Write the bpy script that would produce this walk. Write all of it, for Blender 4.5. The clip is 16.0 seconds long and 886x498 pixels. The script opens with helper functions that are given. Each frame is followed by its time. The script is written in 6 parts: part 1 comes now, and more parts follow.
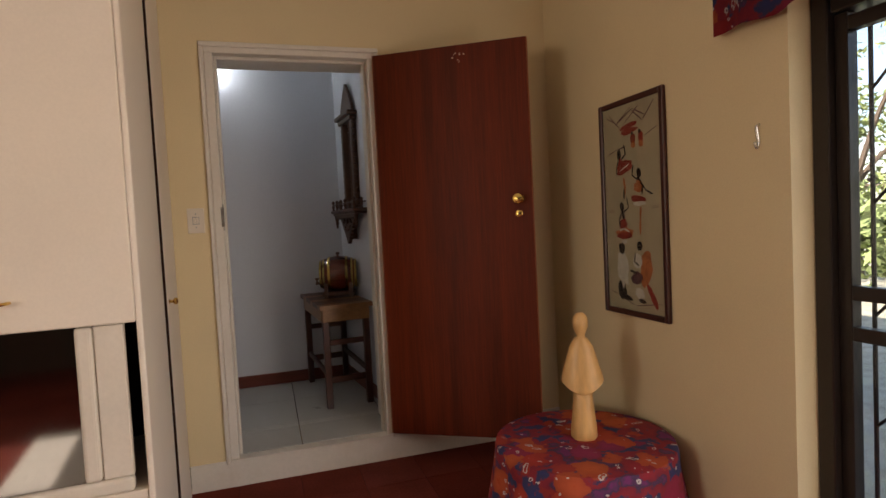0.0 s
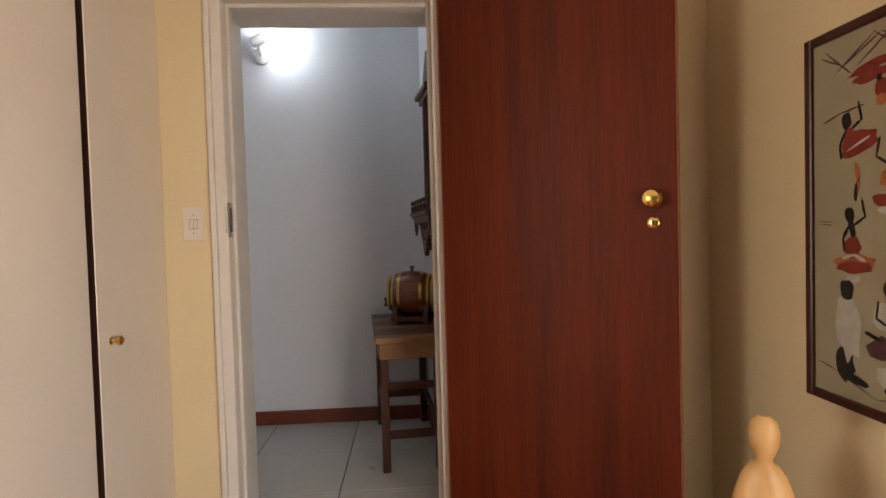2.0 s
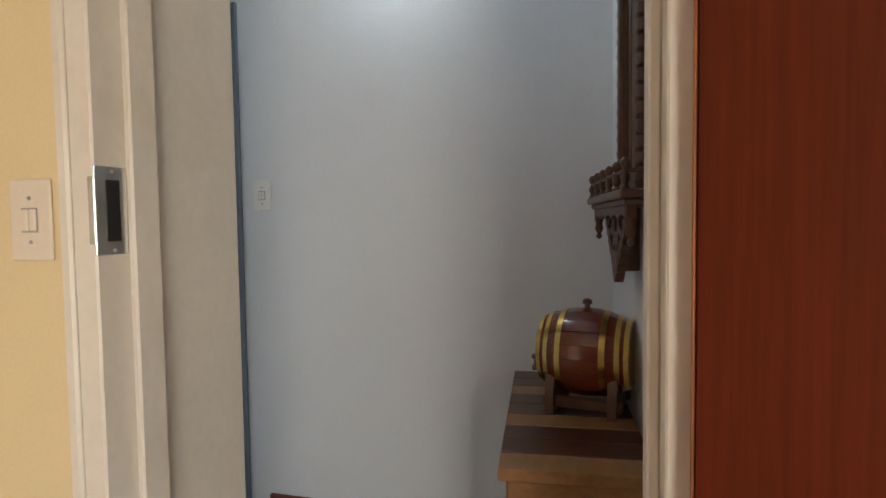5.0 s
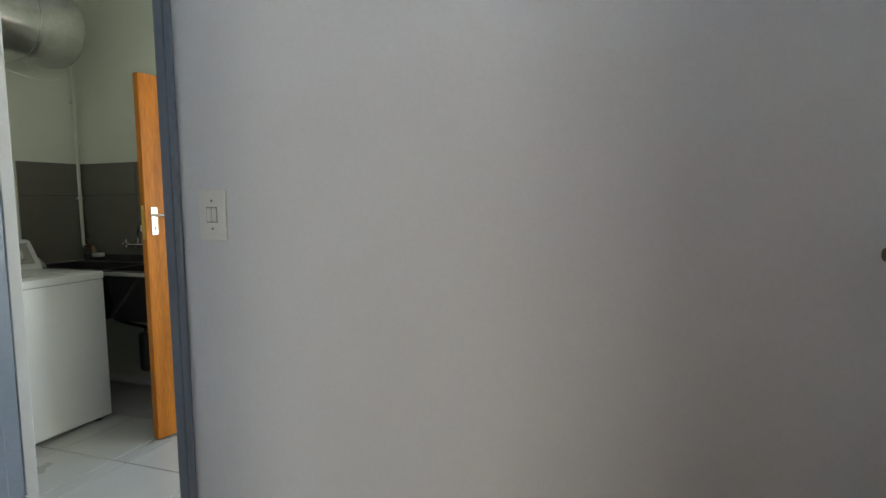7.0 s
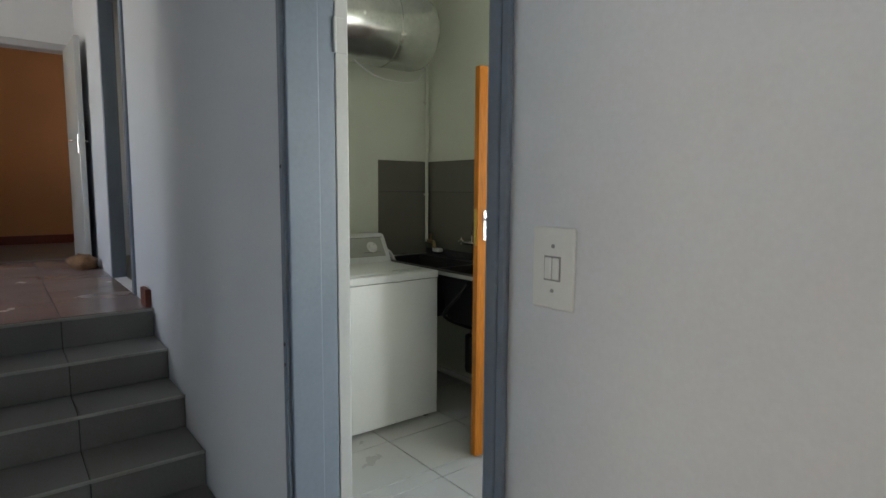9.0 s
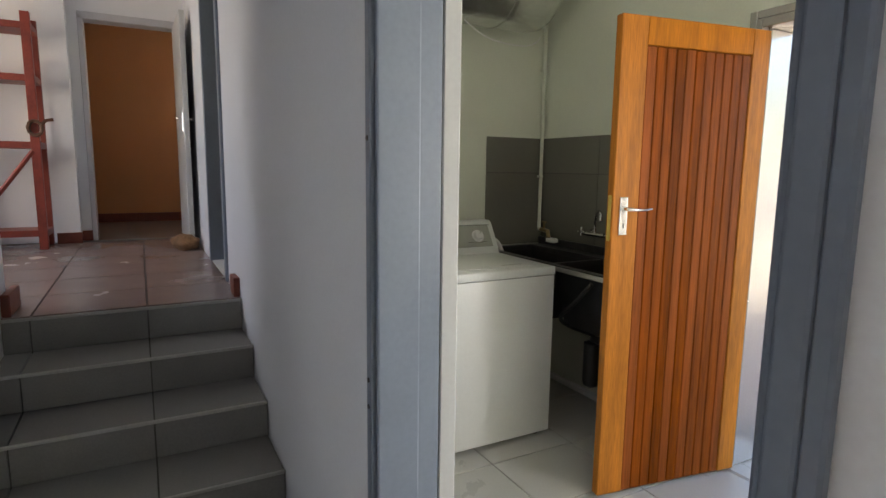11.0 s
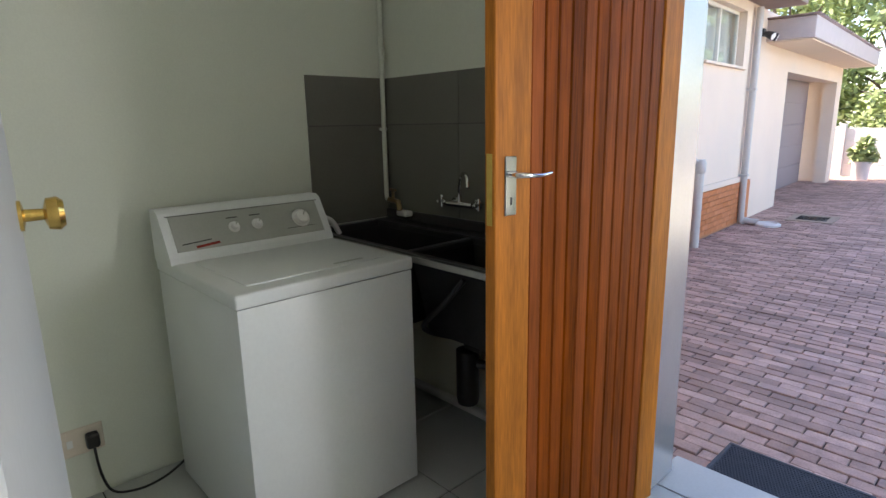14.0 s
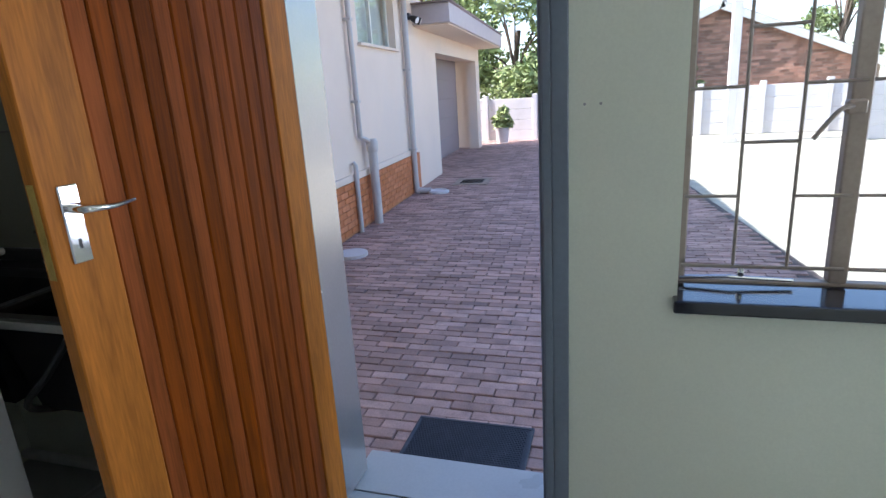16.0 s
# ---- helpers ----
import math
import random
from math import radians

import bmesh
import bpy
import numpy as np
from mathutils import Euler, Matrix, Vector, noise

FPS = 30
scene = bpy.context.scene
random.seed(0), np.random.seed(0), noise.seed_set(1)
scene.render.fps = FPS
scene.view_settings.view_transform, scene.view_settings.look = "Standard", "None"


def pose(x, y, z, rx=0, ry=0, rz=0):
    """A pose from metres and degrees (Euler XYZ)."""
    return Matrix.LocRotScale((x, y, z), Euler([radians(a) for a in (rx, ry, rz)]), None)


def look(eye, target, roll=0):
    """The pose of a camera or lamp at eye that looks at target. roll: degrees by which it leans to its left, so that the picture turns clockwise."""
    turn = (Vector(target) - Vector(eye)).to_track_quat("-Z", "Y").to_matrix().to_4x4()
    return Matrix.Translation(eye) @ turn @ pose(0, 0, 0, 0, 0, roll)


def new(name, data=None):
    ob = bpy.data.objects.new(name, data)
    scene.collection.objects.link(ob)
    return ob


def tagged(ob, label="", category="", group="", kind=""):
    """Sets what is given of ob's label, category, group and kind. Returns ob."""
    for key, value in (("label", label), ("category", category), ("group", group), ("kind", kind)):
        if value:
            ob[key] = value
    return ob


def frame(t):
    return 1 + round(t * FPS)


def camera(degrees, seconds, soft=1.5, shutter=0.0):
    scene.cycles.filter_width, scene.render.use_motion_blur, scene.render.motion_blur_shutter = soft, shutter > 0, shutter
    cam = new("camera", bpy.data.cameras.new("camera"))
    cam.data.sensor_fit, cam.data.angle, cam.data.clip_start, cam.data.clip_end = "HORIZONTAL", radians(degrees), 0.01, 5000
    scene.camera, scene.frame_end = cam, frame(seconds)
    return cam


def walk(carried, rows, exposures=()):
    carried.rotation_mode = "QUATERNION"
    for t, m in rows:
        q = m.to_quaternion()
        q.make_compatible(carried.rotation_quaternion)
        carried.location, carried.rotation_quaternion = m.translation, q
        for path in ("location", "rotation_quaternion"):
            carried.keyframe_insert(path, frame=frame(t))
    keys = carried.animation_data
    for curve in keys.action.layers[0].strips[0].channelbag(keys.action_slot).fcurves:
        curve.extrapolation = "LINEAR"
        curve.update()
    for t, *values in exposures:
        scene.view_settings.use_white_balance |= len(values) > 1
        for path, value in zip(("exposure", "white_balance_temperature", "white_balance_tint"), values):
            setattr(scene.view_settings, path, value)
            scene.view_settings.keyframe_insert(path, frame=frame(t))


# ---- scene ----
cam = camera(76.4, 16.0)
PATH = [
    (0, (0.199, -3.01, 1.139), (0.797, -1.104, 1.047), -2.9),
    (0.5, (0.331, -2.808, 1.143), (0.806, -0.867, 1.062), -2.5),
    (1, (0.435, -2.571, 1.151), (0.785, -0.603, 1.08), -2.2),
    (1.5, (0.539, -2.366, 1.153), (0.792, -0.383, 1.084), -2.0),
    (2, (0.668, -2.123, 1.162), (0.785, -0.127, 1.097), -1.6),
    (2.5, (0.72, -1.92, 1.16), (0.692, 0.079, 1.099), -1.3),
    (3, (0.737, -1.672, 1.172), (0.569, 0.32, 1.106), -0.9),
    (3.5, (0.766, -1.441, 1.185), (0.482, 0.538, 1.113), -0.4),
    (4, (0.757, -1.161, 1.198), (0.355, 0.796, 1.1), 0.3),
    (4.2, (0.745, -1.057, 1.177), (0.303, 0.892, 1.098), -0.2),
    (6.3, (0.49, 0.007, 1.28), (-0.088, 1.915, 1.115), -0.6),
    (6.5, (0.437, 0.114, 1.291), (-0.155, 2.017, 1.122), -0.7),
    (7, (0.358, 0.281, 1.343), (-0.309, 2.158, 1.167), -0.8),
    (7.5, (0.27, 0.45, 1.371), (-0.551, 2.265, 1.189), -0.7),
    (8, (0.164, 0.609, 1.395), (-0.979, 2.239, 1.207), -0.4),
    (8.5, (0.076, 0.669, 1.409), (-1.291, 2.115, 1.209), -0.1),
    (9, (-0.056, 0.717, 1.429), (-1.616, 1.951, 1.218), 0.4),
    (9.5, (-0.168, 0.786, 1.437), (-1.863, 1.823, 1.216), 0.9),
    (9.7, (-0.204, 0.811, 1.441), (-1.941, 1.779, 1.221), 1.0),
    (11.8, (-0.749, 1.077, 1.425), (-2.476, 2.034, 1.107), 0.7),
    (12, (-0.82, 1.126, 1.439), (-2.512, 2.137, 1.098), 0.4),
    (12.5, (-0.959, 1.21, 1.428), (-2.589, 2.311, 1.063), 0.0),
    (13, (-1.116, 1.311, 1.436), (-2.677, 2.502, 1.054), -0.3),
    (13.5, (-1.18, 1.408, 1.419), (-2.672, 2.678, 1.016), -0.7),
    (14, (-1.223, 1.543, 1.41), (-2.653, 2.873, 0.975), -1.1),
    (14.5, (-1.195, 1.624, 1.427), (-2.506, 3.056, 0.947), -1.6),
    (15, (-1.201, 1.694, 1.439), (-2.283, 3.3, 0.938), -2.4),
    (15.5, (-1.206, 1.756, 1.443), (-2.011, 3.511, 0.92), -3.1),
    (16, (-1.166, 1.856, 1.455), (-1.746, 3.692, 0.915), -3.6),
]
EXPOSURES = [(0, 1.35, 6700, 20), (1.5, 1.95, 6600, 20), (3.0, 2.4, 6500, 14), (4.2, 2.45, 6500, 12), (6.3, 2.42, 6400, 11), (8.0, 2.25, 6450, 10), (9.7, 2.45, 6650, 13),
             (11.8, 2.6, 7200, 20), (13.0, 2.33, 6700, 19), (14.5, 2.18, 6200, 18), (15.2, 1.9, 5800, 18), (16, 1.66, 5650, 17)]
LAMP_W, ROOM_W, WEST_W, LAUNDRY_W, LANDING_W = 0.44, 19.0, 13.0, 9.4, 3.2
walk(cam, [(t, look(eye, target, roll)) for t, eye, target, roll in PATH],
     exposures=EXPOSURES)

# ---- world, sun, lamps ----
SUN_TO = Vector((-1.0, -0.15, 0.82)).normalized()
world = bpy.data.worlds.new("world")
scene.world = world
world.use_nodes = True
sky = world.node_tree.nodes.new("ShaderNodeTexSky")
sky.sky_type = "NISHITA"
sky.sun_disc = False
sky.sun_elevation = math.asin(SUN_TO.z)
sky.sun_rotation = math.atan2(SUN_TO.x, SUN_TO.y)
bg = world.node_tree.nodes["Background"]
world.node_tree.links.new(sky.outputs["Color"], bg.inputs["Color"])
bg.inputs["Strength"].default_value = 0.15
sun_data = bpy.data.lights.new("sun", "SUN")
sun_data.energy, sun_data.angle, sun_data.color = 5.0, radians(0.5), (1.0, 0.94, 0.84)
sun = new("sun", sun_data)
sun.matrix_world = look(SUN_TO * 30, (0, 0, 0))




def opening_fill(name, m, w, h, watts, color):
    """Area lamp added in an opening to stand in for its daylight."""
    d = bpy.data.lights.new(name, "AREA")
    d.shape, d.size, d.size_y, d.energy, d.color = "RECTANGLE", w, h, watts, color
    new(name, d).matrix_world = m


# added in the slider's unseen part to raise the room
opening_fill("slider_fill", look((1.86, -3.2, 0.85), (0.0, -3.0, 0.7)), 1.9, 1.9, ROOM_W, (1.0, 0.90, 0.76))
# added in the assumed west opening to brighten the picture wall
opening_fill("west_fill", look((-2.96, -3.5, 1.28), (0.5, -2.6, 1.0)), 1.0, 0.85, WEST_W, (1.0, 0.90, 0.77))
# added at the window's unseen end to lift the laundry walls
opening_fill("laundry_fill", look((0.20, 3.48, 1.47), (0.0, 2.0, 1.6)), 1.02, 1.1, LAUNDRY_W, (0.97, 0.98, 1.0))
# added in an assumed landing opening, none is known there
opening_fill("landing_fill", look((-4.9, -1.48, 2.1), (-4.9, 0.0, 1.6)), 1.2, 1.0, LANDING_W, (0.95, 0.97, 1.0))


# ---- materials ----
def mat(name, base, rough=0.6, metal=0.0, var=0.12, scale=6.0, fine=90.0, bump=0.15, dist=0.002, spec=0.5, stretch=(1, 1, 1), stain=None, stain_amt=0.0, coat=0.0, per_object=0.0, stops=(0.35, 0.65), world_space=False):
    m = bpy.data.materials.new(name)
    m.use_nodes = True
    nt = m.node_tree
    b = nt.nodes["Principled BSDF"]
    lk = nt.links.new
    tc = nt.nodes.new("ShaderNodeTexCoord")
    mp = nt.nodes.new("ShaderNodeMapping")
    mp.inputs["Scale"].default_value = stretch
    src = nt.nodes.new("ShaderNodeNewGeometry").outputs["Position"] if world_space else tc.outputs["Object"]
    lk(src, mp.inputs["Vector"])
    n1 = nt.nodes.new("ShaderNodeTexNoise")
    n1.inputs["Scale"].default_value, n1.inputs["Detail"].default_value = scale, 6
    lk(mp.outputs["Vector"], n1.inputs["Vector"])
    n2 = nt.nodes.new("ShaderNodeTexNoise")
    n2.inputs["Scale"].default_value, n2.inputs["Detail"].default_value = fine, 4
    lk(mp.outputs["Vector"], n2.inputs["Vector"])
    ramp = nt.nodes.new("ShaderNodeValToRGB")
    lo = [c * (1 - var) for c in base[:3]]
    hi = [min(1, c * (1 + var)) for c in base[:3]]
    ramp.color_ramp.elements[0].color, ramp.color_ramp.elements[1].color = (*lo, 1), (*hi, 1)
    ramp.color_ramp.elements[0].position, ramp.color_ramp.elements[1].position = stops
    mixf = nt.nodes.new("ShaderNodeMix")
    mixf.data_type = "FLOAT"
    mixf.inputs[0].default_value = 0.4
    lk(n1.outputs["Fac"], mixf.inputs[2])
    lk(n2.outputs["Fac"], mixf.inputs[3])
    lk(mixf.outputs[0], ramp.inputs["Fac"])
    col = ramp.outputs["Color"]
    if stain:
        n3 = nt.nodes.new("ShaderNodeTexNoise")
        n3.inputs["Scale"].default_value, n3.inputs["Detail"].default_value, n3.inputs["Roughness"].default_value = scale * 0.5, 8, 0.65
        lk(src, n3.inputs["Vector"])
        r3 = nt.nodes.new("ShaderNodeMapRange")
        r3.inputs[1].default_value, r3.inputs[2].default_value, r3.inputs[4].default_value = 0.52, 0.72, stain_amt
        lk(n3.outputs["Fac"], r3.inputs[0])
        mx = nt.nodes.new("ShaderNodeMix")
        mx.data_type = "RGBA"
        lk(r3.outputs[0], mx.inputs[0])
        lk(col, mx.inputs[6])
        mx.inputs[7].default_value = (*stain, 1)
        col = mx.outputs[2]
    if per_object:
        oi = nt.nodes.new("ShaderNodeObjectInfo")
        r = nt.nodes.new("ShaderNodeMapRange")
        r.inputs[3].default_value, r.inputs[4].default_value = 1 - per_object, 1 + per_object
        lk(oi.outputs["Random"], r.inputs[0])
        hsv = nt.nodes.new("ShaderNodeHueSaturation")
        lk(r.outputs[0], hsv.inputs["Value"])
        r2 = nt.nodes.new("ShaderNodeMapRange")
        r2.inputs[3].default_value, r2.inputs[4].default_value = 1 + 0.3 * per_object, 1 - 0.3 * per_object
        lk(oi.outputs["Random"], r2.inputs[0])
        lk(r2.outputs[0], hsv.inputs["Saturation"])
        lk(col, hsv.inputs["Color"])
        col = hsv.outputs["Color"]
    lk(col, b.inputs["Base Color"])
    b.inputs["Metallic"].default_value = metal
    b.inputs["Specular IOR Level"].default_value = spec
    b.inputs["Coat Weight"].default_value = coat
    b.inputs["Coat Roughness"].default_value = 0.12
    rr = nt.nodes.new("ShaderNodeMapRange")
    rr.inputs[3].default_value, rr.inputs[4].default_value = max(0.02, rough - 0.08), min(1, rough + 0.08)
    lk(n1.outputs["Fac"], rr.inputs[0])
    lk(rr.outputs[0], b.inputs["Roughness"])
    if bump:
        bp = nt.nodes.new("ShaderNodeBump")
        bp.inputs["Strength"].default_value, bp.inputs["Distance"].default_value = bump, dist
        lk(mixf.outputs[0], bp.inputs["Height"])
        lk(bp.outputs["Normal"], b.inputs["Normal"])
    return m


def glass_mat(name, rough=0.02, tint=(0.94, 0.96, 0.95)):
    m = bpy.data.materials.new(name)
    m.use_nodes = True
    nt = m.node_tree
    nt.nodes.remove(nt.nodes["Principled BSDF"])
    gl = nt.nodes.new("ShaderNodeBsdfGlossy")
    gl.inputs["Roughness"].default_value = rough
    tr = nt.nodes.new("ShaderNodeBsdfTransparent")
    tr.inputs["Color"].default_value = (*tint, 1)
    lw = nt.nodes.new("ShaderNodeLayerWeight")
    pw = nt.nodes.new("ShaderNodeMath")
    pw.operation = "POWER"
    pw.inputs[1].default_value = 4.0
    nt.links.new(lw.outputs["Facing"], pw.inputs[0])
    mr = nt.nodes.new("ShaderNodeMapRange")
    mr.inputs[3].default_value, mr.inputs[4].default_value = 0.03, 0.7
    nt.links.new(pw.outputs[0], mr.inputs[0])
    mx = nt.nodes.new("ShaderNodeMixShader")
    nt.links.new(mr.outputs[0], mx.inputs[0])
    nt.links.new(tr.outputs[0], mx.inputs[1])
    nt.links.new(gl.outputs[0], mx.inputs[2])
    nt.links.new(mx.outputs[0], nt.nodes["Material Output"].inputs["Surface"])
    return m


def emit_mat(name, color, strength):
    m = bpy.data.materials.new(name)
    m.use_nodes = True
    b = m.node_tree.nodes["Principled BSDF"]
    b.inputs["Base Color"].default_value = (0.9, 0.9, 0.9, 1)
    b.inputs["Emission Color"].default_value = (*color, 1)
    b.inputs["Emission Strength"].default_value = strength
    return m


M_CREAM = mat("cream_plaster", (0.75, 0.62, 0.37), 0.7, var=0.05, scale=2.2, fine=160, bump=0.05, stain=(0.58, 0.47, 0.29), stain_amt=0.25)
M_WHITE = mat("white_plaster", (0.72, 0.74, 0.77), 0.65, var=0.04, scale=1.6, fine=140, bump=0.05, stain=(0.62, 0.62, 0.58), stain_amt=0.3)
M_LAUN = mat("laundry_plaster", (0.73, 0.755, 0.645), 0.6, var=0.05, scale=1.8, fine=150, bump=0.05, stain=(0.60, 0.58, 0.45), stain_amt=0.25)
M_CEIL = mat("ceiling_paint", (0.78, 0.78, 0.75), 0.8, var=0.03)
M_OCHRE = mat("ochre_plaster", (0.58, 0.29, 0.125), 0.75, var=0.08, scale=1.5)
M_FRAMEW = mat("white_frame_paint", (0.74, 0.70, 0.62), 0.38, var=0.05, scale=5, fine=60, bump=0.08, stain=(0.45, 0.36, 0.26), stain_amt=0.35)
M_CUP = mat("cupboard_paint", (0.74, 0.66, 0.55), 0.42, var=0.04, scale=3, fine=120, bump=0.08)
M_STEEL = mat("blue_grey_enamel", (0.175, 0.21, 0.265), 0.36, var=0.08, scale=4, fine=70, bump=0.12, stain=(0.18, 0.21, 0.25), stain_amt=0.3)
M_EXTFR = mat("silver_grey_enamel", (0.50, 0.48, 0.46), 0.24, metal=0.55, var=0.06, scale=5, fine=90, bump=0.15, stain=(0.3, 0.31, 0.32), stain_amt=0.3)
M_DOORW = mat("white_door_paint", (0.50, 0.51, 0.50), 0.4, var=0.05, scale=3, fine=90, bump=0.08)
M_RED = mat("mahogany_stained_board", (0.112, 0.0165, 0.0035), 0.55, var=0.34, scale=2.2, fine=26, bump=0.05, stretch=(6, 6, 0.22), spec=0.2, stain=(0.055, 0.0085, 0.003), stain_amt=0.5)
M_LIPPING = mat("worn_orange_lipping", (0.30, 0.10, 0.028), 0.5, var=0.3, scale=6, fine=40, stretch=(4, 4, 0.5))
M_SKIRT = mat("red_brown_skirting", (0.16, 0.035, 0.018), 0.4, var=0.2, scale=8, stretch=(0.5, 4, 4))
M_TERRA = mat("terracotta_tile", (0.15, 0.034, 0.024), 0.85, var=0.22, scale=4, spec=0.03, per_object=0.08, world_space=True)
M_TERRAG = mat("terracotta_grout", (0.12, 0.034, 0.026), 0.95, spec=0.03)
M_TILE = mat("pale_floor_tile", (0.50, 0.505, 0.475), 0.30, var=0.07, scale=2.5, fine=120, bump=0.03, per_object=0.04, stain=(0.42, 0.41, 0.37), stain_amt=0.3, world_space=True)
M_GROUT = mat("dark_grout", (0.10, 0.095, 0.085), 0.9)
M_STAIR = mat("grey_stair_tile", (0.20, 0.195, 0.18), 0.38, var=0.12, scale=3, fine=130, bump=0.04, per_object=0.05)
M_LAND = mat("pinkish_landing_tile", (0.25, 0.19, 0.175), 0.25, var=0.12, scale=3, fine=130, bump=0.03, per_object=0.05)
M_LFRAME = mat("pale_grey_frame_paint", (0.48, 0.49, 0.52), 0.45, var=0.06)
M_NOSE = mat("aluminium_nosing", (0.42, 0.41, 0.38), 0.35, metal=0.7)
M_WTILE = mat("grey_wall_tile", (0.185, 0.18, 0.15), 0.22, var=0.06, scale=3, fine=100, bump=0.02, per_object=0.05)
M_BRASS = mat("brass", (0.72, 0.48, 0.13), 0.22, metal=1.0, var=0.12, scale=20)
M_TARN = mat("tarnished_brass", (0.34, 0.25, 0.12), 0.38, metal=0.9, var=0.3, scale=25)
M_CHROME = mat("chrome", (0.78, 0.78, 0.78), 0.10, metal=1.0, var=0.05, bump=0)
M_GALV = mat("galvanised_sheet", (0.66, 0.67, 0.64), 0.24, metal=0.9, var=0.14, scale=9, fine=50, bump=0.06)
M_PLAST = mat("white_plastic", (0.80, 0.80, 0.77), 0.35, var=0.03)
M_DARK = mat("black_plastic", (0.018, 0.017, 0.017), 0.35, var=0.2)
M_TROUGH = mat("black_trough_resin", (0.034, 0.033, 0.035), 0.32, var=0.25, scale=6, stain=(0.09, 0.085, 0.08), stain_amt=0.5)
M_ENAMEL = mat("white_enamel", (0.77, 0.79, 0.77), 0.42, var=0.03, scale=3, bump=0.02, coat=0.05)
M_CONSOLE = mat("grey_console", (0.42, 0.43, 0.38), 0.35, var=0.05)
M_CARVED = mat("dark_carved_wood", (0.085, 0.035, 0.016), 0.42, var=0.35, scale=14, fine=70, stretch=(1, 1, 0.3), bump=0.3)
M_BARREL = mat("varnished_barrel_stave", (0.14, 0.024, 0.007), 0.22, var=0.35, scale=10, fine=70, stretch=(0.3, 1, 1), coat=0.6)
M_TABLE = mat("dark_table_wood", (0.06, 0.017, 0.009), 0.35, var=0.3, scale=10, fine=60, stretch=(1, 0.2, 1), coat=0.2)
M_TABLEP = mat("pale_table_wood", (0.26, 0.135, 0.05), 0.38, var=0.25, scale=10, fine=60, stretch=(1, 0.2, 1))
M_PINE = mat("golden_wood", (0.47, 0.158, 0.012), 0.5, var=0.32, scale=2.6, fine=26, stretch=(7, 7, 0.55), bump=0.08, spec=0.2, per_object=0.06)
M_BOARD = mat("red_brown_board", (0.235, 0.056, 0.005), 0.5, var=0.42, scale=2.4, fine=22, stretch=(9, 9, 0.4), bump=0.08, coat=0.0, spec=0.1, per_object=0.13, world_space=True)
M_BOXW = mat("carved_pale_wood", (0.66, 0.40, 0.15), 0.4, var=0.22, scale=7, fine=40, stretch=(1, 1, 0.25), bump=0.1)
M_ROCK = mat("brown_stone", (0.22, 0.12, 0.06), 0.9, var=0.4, scale=18, bump=0.8, dist=0.01)
M_RACK = mat("red_stained_rack_wood", (0.22, 0.035, 0.02), 0.45, var=0.25, scale=8)
M_EXTW = mat("house_paint", (0.76, 0.61, 0.485), 0.8, var=0.05, scale=1.2, fine=130, bump=0.2, stain=(0.55, 0.50, 0.45), stain_amt=0.35)
M_BRICKO = mat("orange_brick", (0.50, 0.175, 0.062), 0.85, var=0.2, scale=20, bump=0.4, dist=0.004, per_object=0.12)
M_MORTO = mat("orange_brick_mortar", (0.40, 0.18, 0.085), 0.95, var=0.15, scale=25)
M_MORT = mat("mortar", (0.33, 0.25, 0.19), 0.95, var=0.15, scale=25)
M_PAVER = mat("clay_paver", (0.42, 0.265, 0.215), 0.62, var=0.30, scale=9, fine=120, bump=0.35, dist=0.003, per_object=0.26, stain=(0.14, 0.12, 0.115), stain_amt=0.55, world_space=True)
M_PAVERJ = mat("paver_joint_sand", (0.085, 0.066, 0.058), 0.95, var=0.3, scale=30)
M_LAWN = mat("dry_lawn", (0.46, 0.42, 0.32), 0.95, var=0.35, scale=7, fine=140, bump=0.6, dist=0.02, stain=(0.24, 0.26, 0.12), stain_amt=0.5)
M_PRECAST = mat("precast_concrete_paint", (0.62, 0.58, 0.56), 0.85, var=0.08, scale=3, stain=(0.42, 0.38, 0.35), stain_amt=0.4)
M_GARAGE = mat("garage_door_paint", (0.27, 0.22, 0.22), 0.5, var=0.06)
M_PIPE = mat("grey_pipe_paint", (0.50, 0.46, 0.43), 0.5, var=0.08)
M_FASC = mat("fascia_paint", (0.50, 0.42, 0.40), 0.6, var=0.06)
M_ROOF = mat("roof_sheet", (0.24, 0.17, 0.15), 0.6, var=0.15)
M_LEAF = mat("foliage", (0.075, 0.12, 0.028), 0.55, var=0.5, scale=3, bump=0, per_object=0.2)
M_LEAF2 = mat("pale_foliage", (0.12, 0.17, 0.05), 0.55, var=0.5, scale=3, bump=0)
M_BARK = mat("bark", (0.12, 0.085, 0.06), 0.95, var=0.3, scale=20, bump=0.8, dist=0.01)
M_RUBBER = mat("rubber_mat", (0.030, 0.034, 0.046), 0.55, var=0.25, scale=18, stain=(0.12, 0.12, 0.13), stain_amt=0.25)
M_IRON = mat("burglar_bar_paint", (0.30, 0.25, 0.21), 0.45, var=0.15)
M_WINFR = mat("window_frame_paint", (0.36, 0.29, 0.24), 0.4, var=0.12, stain=(0.5, 0.45, 0.4), stain_amt=0.4)
M_SILLB = mat("black_polished_sill", (0.012, 0.014, 0.022), 0.10, var=0.2, coat=0.5)
M_SLIDE = mat("dark_bronze_aluminium", (0.028, 0.02, 0.016), 0.35, metal=0.3, var=0.15)
M_RUG = mat("pale_rug", (0.60, 0.57, 0.50), 0.95, var=0.35, scale=60, fine=220, bump=0.6, dist=0.01)
M_PANEL = mat("dark_unseen_wall", (0.05, 0.03, 0.02), 0.7, var=0.3, scale=5, stretch=(4, 4, 0.4))
